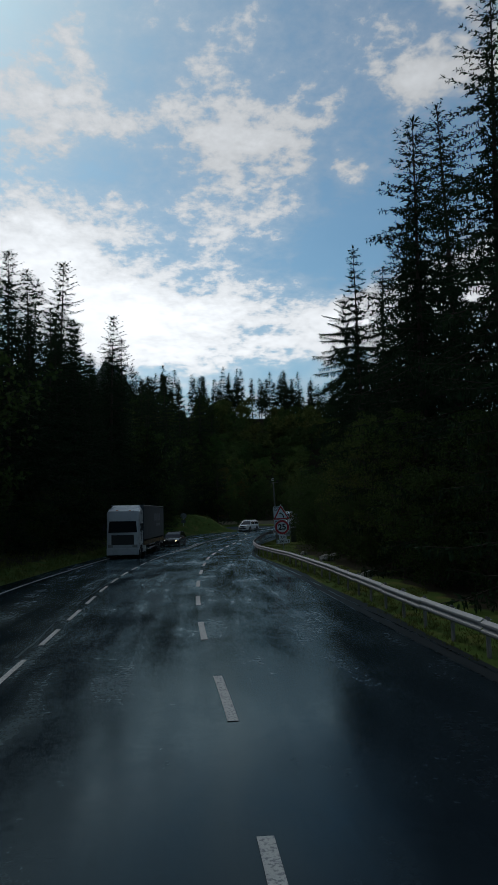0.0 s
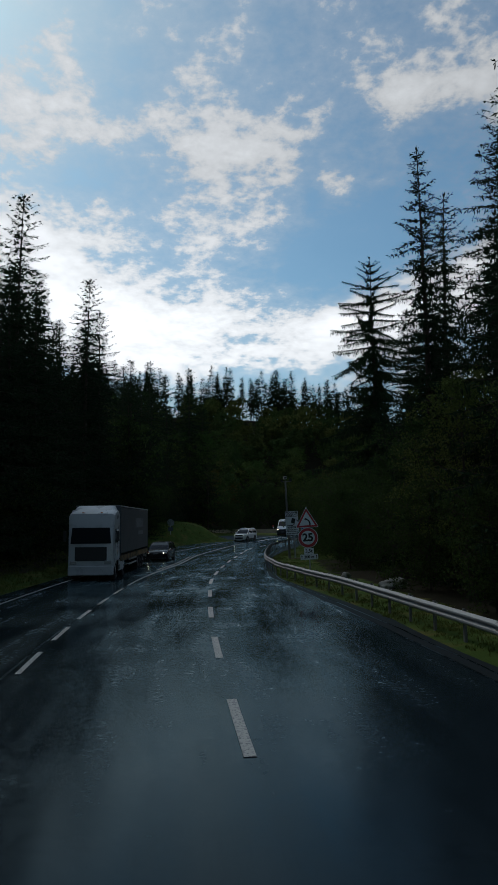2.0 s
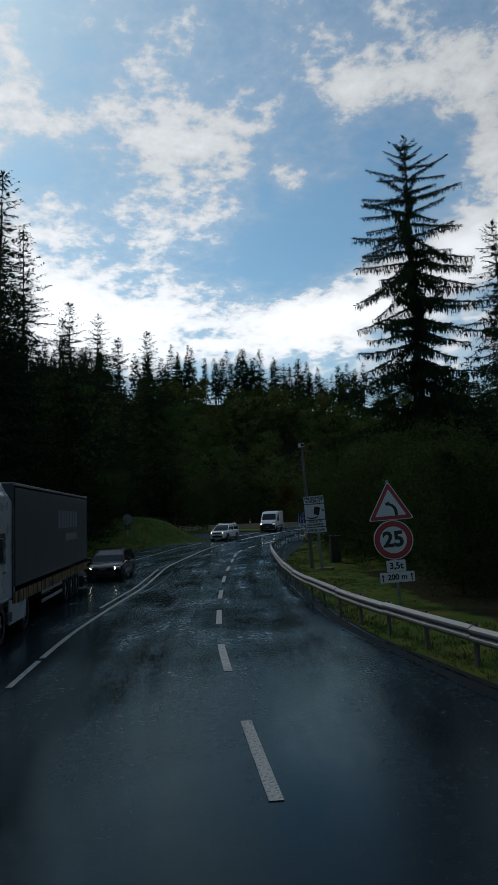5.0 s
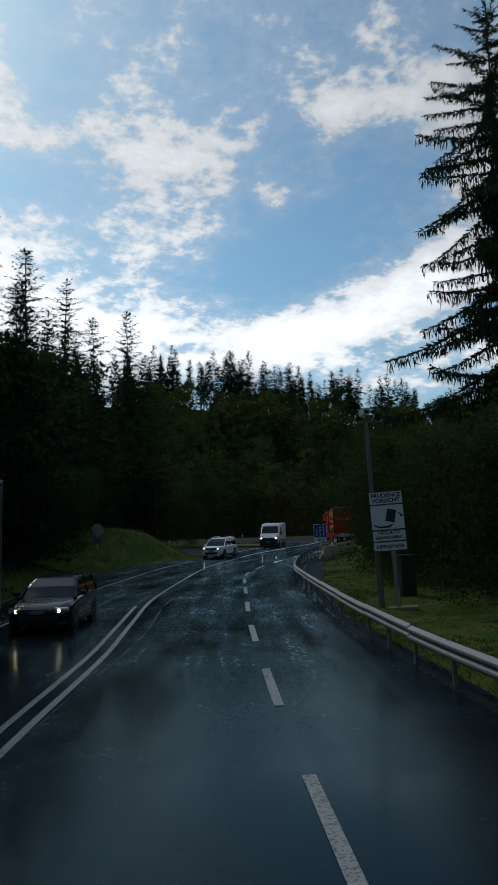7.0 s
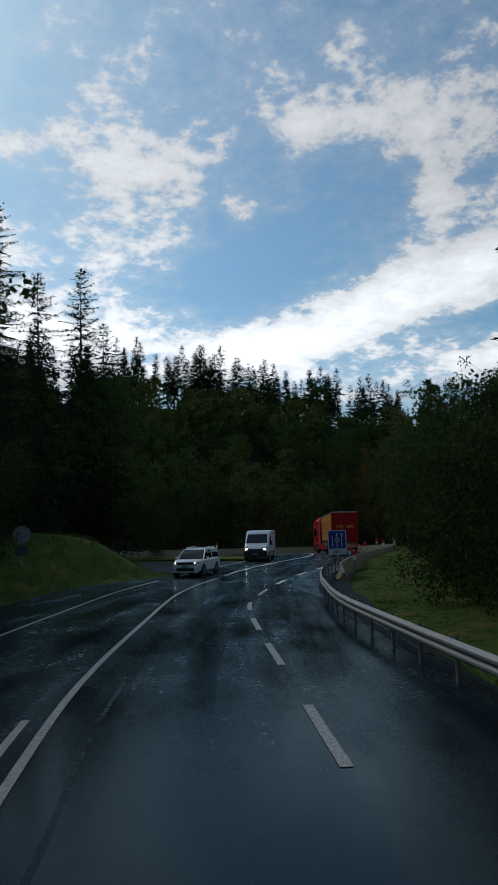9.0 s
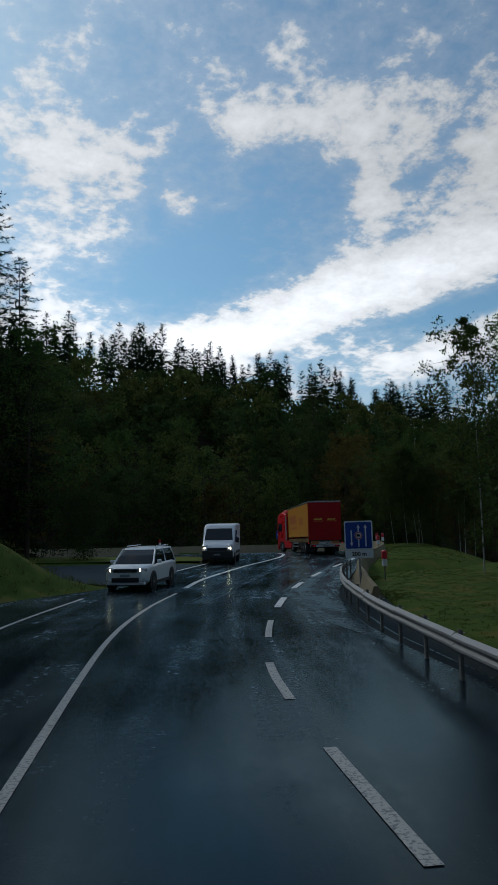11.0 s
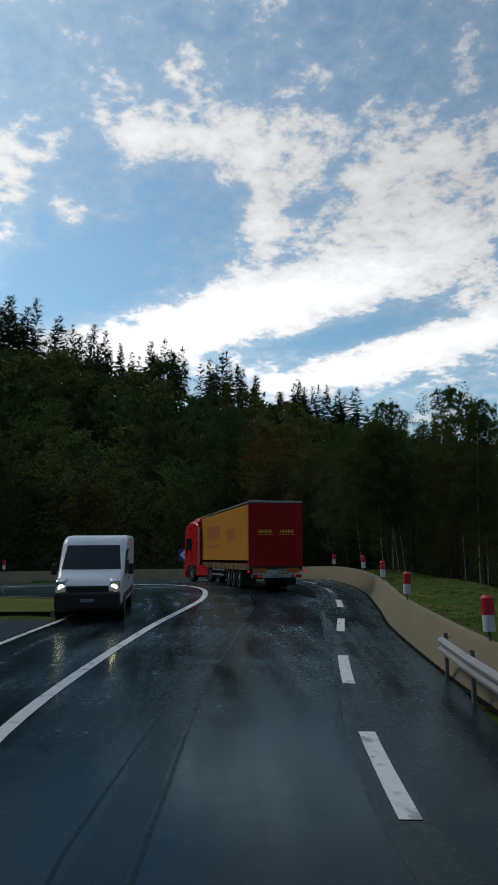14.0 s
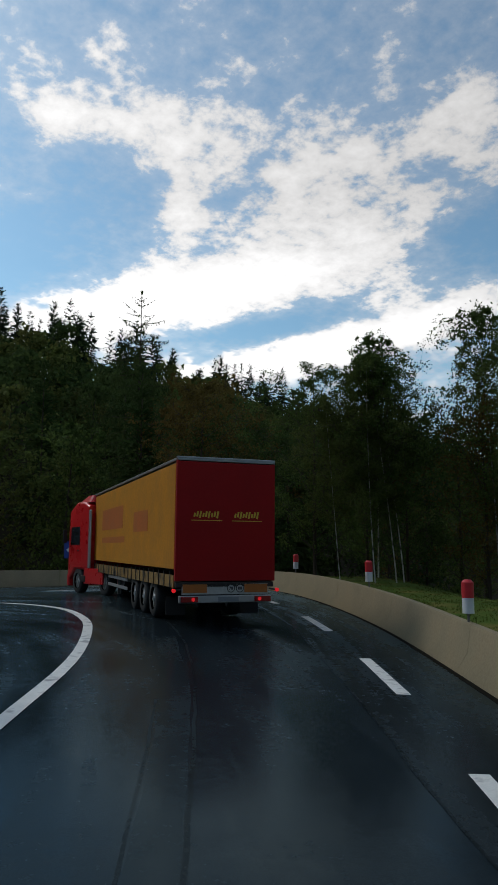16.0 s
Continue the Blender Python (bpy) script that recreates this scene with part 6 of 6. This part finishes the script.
red_lorry = thing("articulated_lorry", Matrix(), "red articulated lorry with faded yellow curtains in the bend", "lorry")
semi_trailer(red_lorry, M_YELLOW_TARP, M_RED_TARP, M_GREY_PRINT, True, True, M_GREY_PRINT)
trailer_parts = set(red_lorry.children)
tractor(red_lorry, 10.9, M_RED_PAINT, M_ALU, True)
# the tractor is already turned further into the bend about the kingpin
swing = Matrix.Translation((0, 12.1, 0)) @ Matrix.Rotation(radians(15), 4, "Z") @ Matrix.Translation((0, -12.1, 0))
pose_red = heading(*LORRY, 3.9, 12.1)
over = [float(road_z(p.y)) - p.z for p in (pose_red @ swing @ Vector((0, y, 0)) for y in (11.9, 14.6))]
swing = swing @ Matrix.Translation((0, 11.9, over[0])) @ Matrix.Rotation(math.atan((over[1] - over[0]) / 2.7), 4, "X") @ Matrix.Translation((0, -11.9, 0))
for ob in red_lorry.children:
    if ob not in trailer_parts:
        ob.matrix_basis = swing @ ob.matrix_basis
red_lorry.matrix_world = pose_red
grey_lorry = thing("articulated_lorry", Matrix(), "dark slate articulated lorry with a pale grey cab", "lorry")
semi_trailer(grey_lorry, M_GREY_TARP, M_GREY_TARP, M_GREY_PRINT, False, False, M_GREY_PRINT)
tractor(grey_lorry, 10.9, M_PALE_PAINT, M_PALE_PAINT, False)
grey_lorry.matrix_world = heading(*GREY, 3.9, 14.0)


def car(home, paint, L, W, H, belt, nose, hood, wr, base, glow, estate, rails=False):
    """A passenger car: lower body, glazed cabin with pillars and roof, wheels, lamps and trim. The nose points to +y."""
    hw = W / 2
    f, r = L / 2, -L / 2
    low = 0.30 if not rails else 0.34
    shell = part("body", body([(r, hw * 0.86, low + 0.15, belt - 0.12, 0.16), (r + 0.12, hw * 0.95, low, belt - 0.02, 0.16), (r + 0.7, hw, low - 0.06, belt + 0.02, 0.14), (0, hw, low - 0.06, belt, 0.12), (f - hood, hw, low - 0.06, belt - 0.03, 0.14), (f - 0.55, hw * 0.98, low - 0.06, nose + 0.06, 0.18), (f - 0.15, hw * 0.92, low, nose, 0.2), (f, hw * 0.8, low + 0.08, nose - 0.10, 0.16)], 6), paint, home, smooth="angle")
    y0 = f - hood + 0.12
    y1 = r + (0.10 if estate else 0.75)
    t0, t1 = y0 - 0.80, y1 + (0.35 if estate else 0.55)
    part("cabin_glass", loft_bm([level_ring(belt - 0.06, hw * 0.93, y1, y0, 0.12), level_ring((belt + H) / 2, hw * 0.86, y1 + 0.5 * (t1 - y1), (y0 + t0) / 2, 0.12), level_ring(H - 0.06, hw * 0.75, t1, t0, 0.14)]), M_GLASS, shell, "dark reflective car windows")
    part("roof", loft_bm([level_ring(H - 0.09, hw * 0.775, t1 - 0.08, t0 + 0.05, 0.14), level_ring(H - 0.03, hw * 0.74, t1 - 0.02, t0 - 0.05, 0.16), level_ring(H, hw * 0.6, t1 + 0.15, t0 - 0.3, 0.2)]), paint, shell)
    for s in (-1, 1):
        for (ya, yb_) in ((y0 - 0.02, t0), (0.5 * (y0 + y1) - 0.1, 0.5 * (y0 + y1) - 0.1), (y1 + 0.05, t1)):
            part("pillar", cyl_bm(0.045, 0.035, (s * hw * 0.925, ya, belt - 0.05), (s * hw * 0.765, yb_, H - 0.06), 8), paint, shell)
        part("mirror", box_bm((0.2, 0.10, 0.14), (s * (hw + 0.10), y0 - 0.35, belt + 0.06), 0.04), paint, shell)
        part("headlamp", box_bm((0.40, 0.30, 0.16), (s * hw * 0.70, f - 0.17, nose - 0.13), 0.06, Matrix.Rotation(-s * 0.45, 3, "Z")), M_LAMP_OFF, shell)
        part("headlamp_bulb", cyl_bm(0.05, 0.05, (s * hw * 0.64, f - 0.12, nose - 0.13), (s * hw * 0.66, f + 0.012, nose - 0.135), 14), M_LAMP if glow else M_LAMP_OFF, shell, "lit headlamp")
        part("fog_lamp", cyl_bm(0.06, 0.06, (s * hw * 0.72, f - 0.2, low + 0.12), (s * hw * 0.72, f - 0.06, low + 0.12), 12), M_DARK, shell)
        part("door_handle", box_bm((0.03, 0.16, 0.03), (s * (hw + 0.005), 0.05, belt - 0.14), 0.008), paint, shell)
        part("sill", box_bm((0.06, L * 0.5, 0.14), (s * (hw - 0.02), 0, low - 0.02), 0.02), M_DARK, shell)
        part("tail_lamp", box_bm((0.22, 0.08, 0.2), (s * hw * 0.78, r + 0.05, belt - 0.2), 0.02), M_TAIL_OFF, shell)
        if rails:
            part("roof_rail", cyl_bm(0.022, 0.022, (s * hw * 0.70, t1 + 0.1, H + 0.05), (s * hw * 0.70, t0 - 0.25, H + 0.05), 8), M_CHROME, shell)
        for y in (base / 2 + 0.05, -base / 2 + 0.05):
            part("wheel_arch", cyl_bm(wr + 0.07, wr + 0.07, (s * (hw - 0.10), y, wr), (s * (hw + 0.008), y, wr), 24), M_DARK, shell)
            wheel(home, s * (hw - 0.09), y, wr, 0.215)
    part("grille", box_bm((W * 0.54, 0.06, 0.15), (0, f + 0.005, nose - 0.155), 0.03), M_DARK, shell)
    for k in range(2):
        part("grille_bar", box_bm((W * 0.50, 0.03, 0.018), (0, f + 0.035, nose - 0.125 - k * 0.06), 0.006), M_CHROME, shell)
    part("lower_grille", box_bm((W * 0.62, 0.06, 0.18), (0, f + 0.0, low + 0.14), 0.03), M_DARK, shell)
    part("skid_plate", box_bm((W * 0.86, 0.20, 0.12), (0, f - 0.14, low + 0.0), 0.04), M_DARK if not rails else M_SILVER_PAINT, shell)
    part("number_plate", box_bm((0.40, 0.012, 0.10), (0, f + 0.036, low + 0.31), 0.003), M_GREY_PRINT, shell)
    part("underbody", box_bm((W * 0.8, L * 0.86, 0.12), (0, 0, low - 0.04), 0.02), M_DARK, shell)
    part("wiper", box_bm((0.6, 0.02, 0.02), (0.15, y0 + 0.02, belt + 0.0), 0.005, Matrix.Rotation(0.1, 3, "Z")), M_DARK, shell)


suv = thing("car", heading(*SUV), "silver sport utility car with roof rails in the oncoming lane", "car")
car(suv, M_SILVER_PAINT, 4.43, 1.81, 1.68, 1.07, 1.0, 1.10, 0.36, 2.6, True, True, True)
black_car = thing("car", heading(*BLACK), "black hatchback with lit headlamps in the oncoming lane", "car")
car(black_car, M_BLACK_PAINT, 4.1, 1.75, 1.46, 0.95, 0.78, 1.10, 0.31, 2.5, True, True)


def van(home):
    """A high-roofed panel van; the nose points to +y."""
    L, hw, H = 5.5, 1.03, 2.50
    f, r = L / 2, -L / 2
    shell = part("body", body([(r, hw * 0.96, 0.42, H - 0.10, 0.10), (r + 0.1, hw, 0.36, H - 0.03, 0.14), (-0.4, hw, 0.34, H, 0.16), (0.65, hw, 0.34, H - 0.02, 0.2), (0.95, hw * 0.99, 0.34, H - 0.09, 0.24), (1.15, hw * 0.985, 0.34, 2.24, 0.22), (1.80, hw * 0.98, 0.34, 1.46, 0.14), (2.40, hw * 0.95, 0.36, 1.26, 0.2), (f - 0.10, hw * 0.9, 0.38, 1.10, 0.22), (f, hw * 0.8, 0.44, 0.96, 0.16)], 6), M_WHITE_PAINT, home, smooth="angle")
    part("windscreen", quad_plate([(-0.90, 1.815, 1.475), (0.90, 1.815, 1.475), (0.82, 1.225, 2.19), (-0.82, 1.225, 2.19)], 0.03), M_GLASS, shell)
    for s in (-1, 1):
        bm = plate_bm([(0.42, 1.32), (1.55, 1.30), (1.30, 1.75), (1.06, 2.06), (0.42, 2.06)], 0.02)
        bmesh.ops.transform(bm, matrix=Matrix.Translation((s * hw - (0.0 if s > 0 else 0.012) + (0.012 if s > 0 else 0), 0, 0)) @ Matrix.Rotation(math.pi / 2, 4, "Z"), verts=bm.verts)
        part("side_window", bm, M_GLASS, shell)
        part("mirror", box_bm((0.16, 0.14, 0.34), (s * (hw + 0.16), 1.45, 1.45), 0.04), M_DARK, shell)
        part("headlamp", box_bm((0.30, 0.34, 0.36), (s * 0.77, f - 0.24, 1.04), 0.07, Matrix.Rotation(-0.35, 3, "X") @ Matrix.Rotation(-s * 0.4, 3, "Z")), M_LAMP_OFF, shell)
        part("headlamp_bulb", cyl_bm(0.085, 0.085, (s * 0.75, f - 0.22, 0.98), (s * 0.77, f - 0.03, 0.97), 14), M_LAMP, shell, "lit headlamp")
        part("side_strip", box_bm((0.03, 2.9, 0.16), (s * (hw + 0.008), -0.5, 0.66), 0.01), M_DARK, shell)
        part("door_handle", box_bm((0.03, 0.2, 0.05), (s * (hw + 0.012), 0.30, 1.12), 0.01), M_DARK, shell)
        part("door_seam", box_bm((0.006, 0.015, 1.6), (s * (hw + 0.001), 0.36, 1.2), 0.0), M_DARK, shell)
        for y in (1.72, -1.55):
            part("wheel_arch", cyl_bm(0.41, 0.41, (s * (hw - 0.14), y, 0.34), (s * (hw + 0.008), y, 0.34), 24), M_DARK, shell)
            wheel(home, s * (hw - 0.11), y, 0.34, 0.225)
        part("tail_lamp", box_bm((0.10, 0.06, 0.5), (s * 0.95, r + 0.0, 1.0), 0.015), M_TAIL_OFF, shell)
    part("front_bumper", box_bm((1.92, 0.40, 0.58), (0, f - 0.12, 0.58), 0.10), M_DARK, shell, "black plastic front bumper")
    part("grille", box_bm((1.25, 0.12, 0.22), (0, f - 0.01, 0.90), 0.03), M_DARK, shell)
    part("chrome_bar", box_bm((1.2, 0.03, 0.025), (0, f + 0.045, 1.015), 0.008), M_CHROME, shell)
    part("number_plate", box_bm((0.40, 0.012, 0.10), (0, f + 0.086, 0.60), 0.003), M_GREY_PRINT, shell)
    part("wiper", box_bm((0.8, 0.02, 0.02), (0.1, 1.84, 1.485), 0.005), M_DARK, shell)
    part("underbody", box_bm((1.7, 4.9, 0.12), (0, 0, 0.36), 0.02), M_DARK, shell)


white_van = thing("van", heading(*VAN), "white panel van with lit headlamps coming round the bend", "van")
van(white_van)

# ---- small things along the road ----
rx, ry = 2.3, 109.6
rg = ground_at(rx, ry)
back_sign = thing("round_sign", facing(rx, ry, rg, (6, 60), 0), "round grey-faced sign on a post on the grass", "road sign")
sign_pole(back_sign, -0.3, 3.5 - rg)
face("disc", disc(0.45, 40, 0, 3.45 - rg), M_GREY_PRINT, back_sign, -0.02, 0.03)
face("plate", rounded(0.6, 0.5, 0.03, cz=2.65 - rg), M_GREY_TARP, back_sign, -0.02, 0.03)


def boulder(x, y, size, seed):
    bm = bmesh.new()
    bmesh.ops.create_icosphere(bm, subdivisions=3, radius=1)
    for v in bm.verts:
        k = 1 + 0.35 * noise.noise(v.co * 1.3 + Vector((seed, 0, 0))) + 0.12 * noise.noise(v.co * 4 + Vector((0, seed, 0)))
        v.co = Vector((v.co.x * size[0] * k, v.co.y * size[1] * k, v.co.z * size[2] * k))
    ob = part("boulder", bm, M_ROCK, smooth=False)
    ob.location = (x, y, ground_at(x, y) + size[2] * 0.45)
    return tagged(ob, "pale mossy boulder in the verge behind the guardrail", "rock", "boulders")


boulder(12.6, 49.0, (0.55, 0.42, 0.26), 1.0)
boulder(13.3, 50.0, (0.38, 0.32, 0.22), 4.0)
boulder(12.2, 36.0, (0.28, 0.25, 0.2), 7.0)
boulder(12.0, 55.0, (0.25, 0.3, 0.2), 9.0)
kerb = spline([(18.9, 131.6), (20.1, 133.2), (20.5, 135.2), (19.3, 137.0), (16.4, 139.0), (9, 141.6)], 0.6)
kn, _ = sides(kerb)
prof = [(0.02, -0.1), (0.02, 0.11), (-0.02, 0.14), (-0.16, 0.14), (-0.18, -0.1)]
tagged(part("kerb", loft_bm([[(p[0] + m[0] * o, p[1] + m[1] * o, float(road_z(p[1])) + z) for o, z in prof] for p, m in zip(kerb, kn)]), M_CONCRETE), "low concrete kerb round the grass island", "kerb", kind="structure")
isl = np.vstack([kerb - kn * 0.17, [(0, 143.5), (-20, 145.5), (-20, 137.5), (0, 135.6), (10, 134.0), (16.5, 132.6)]])
bm = bmesh.new()
bm.faces.new([bm.verts.new((x, y, float(road_z(y)) + 0.10)) for x, y in isl])
bmesh.ops.recalc_face_normals(bm, faces=bm.faces)
tagged(part("grass_island", bm, M_GRASS), "mown grass island inside the bend", "grass", kind="structure")

# ---- grass tufts ----
def tufts(name, xs, ys, low, high, mat, label):
    r = np.random.default_rng(len(xs))
    zs = ground_z(xs, ys)
    n = len(xs)
    reps = 9
    b = np.repeat(np.stack([xs, ys, zs - 0.02], 1), reps, 0) + r.normal(size=(n * reps, 3)) * np.array([0.07, 0.07, 0])
    w = r.normal(size=b.shape) * np.array([0.42, 0.42, 0.1]) + np.array([0, 0, 1.0])
    w /= np.linalg.norm(w, axis=1)[:, None]
    h = Heap()
    h.quads(blades(r, b, w, r.uniform(low, high, len(b)), np.full(len(b), 0.010)))
    return tagged(h.mesh(name, mat), label, "grass", kind="stuff")


def scatter(n, seed, x0, x1, y0, y1, test):
    r = np.random.default_rng(seed)
    x, y = r.uniform(x0, x1, n), r.uniform(y0, y1, n)
    k = test(x, y)
    return x[k], y[k]


right_x = lambda y: np.interp(y, RAIL[:, 1], RAIL[:, 0])
gxs, gys = scatter(34000, 3, 8.5, 27, 12, 119, lambda x, y: (x > right_x(y) - 0.25 + np.interp(y, [85, 92, 100], [0, 0.4, 1.1])) & (x < right_x(y) + 1.6 + 1.3 * np.sin(y * 0.7) * np.sin(y * 0.23 + 1)) & (line_distance(x, y, BARRIER) > 0.6))
tufts("verge_grass", gxs, gys, 0.05, 0.15, M_BLADE, "ragged green and straw grass along the guardrail")
gxs, gys = scatter(16000, 4, -14, 11, 12, 122, lambda x, y: (x < np.interp(y, LEFT_OUT[:, 1], LEFT_OUT[:, 0]) - 0.1) & (x > np.interp(y, LEFT_OUT[:, 1], LEFT_OUT[:, 0]) - 7) & ~inside(x, y, LAYBY))
tufts("verge_grass", gxs, gys, 0.10, 0.4, M_BLADE, "rough grass on the shaded bank")
gxs, gys = scatter(9000, 5, 24, 48, 117, 150, lambda x, y: (line_distance(x, y, BARRIER) < 6) & (line_distance(x, y, BARRIER) > 0.75) & ~inside(x, y, ROAD_POLY))
tufts("verge_grass", gxs, gys, 0.03, 0.09, M_BLADE, "short olive grass behind the concrete barrier")
gxs, gys = scatter(15000, 6, 10, 30, 60, 119, lambda x, y: (x > right_x(y) + 0.3 + np.interp(y, [85, 92, 100], [0, 0.3, 0.9])) & (x < right_x(y) + 9) & (line_distance(x, y, BARRIER) > 0.6))
tufts("mown_grass", gxs, gys, 0.03, 0.075, M_BLADE, "short mown olive grass of the roadside meadow")
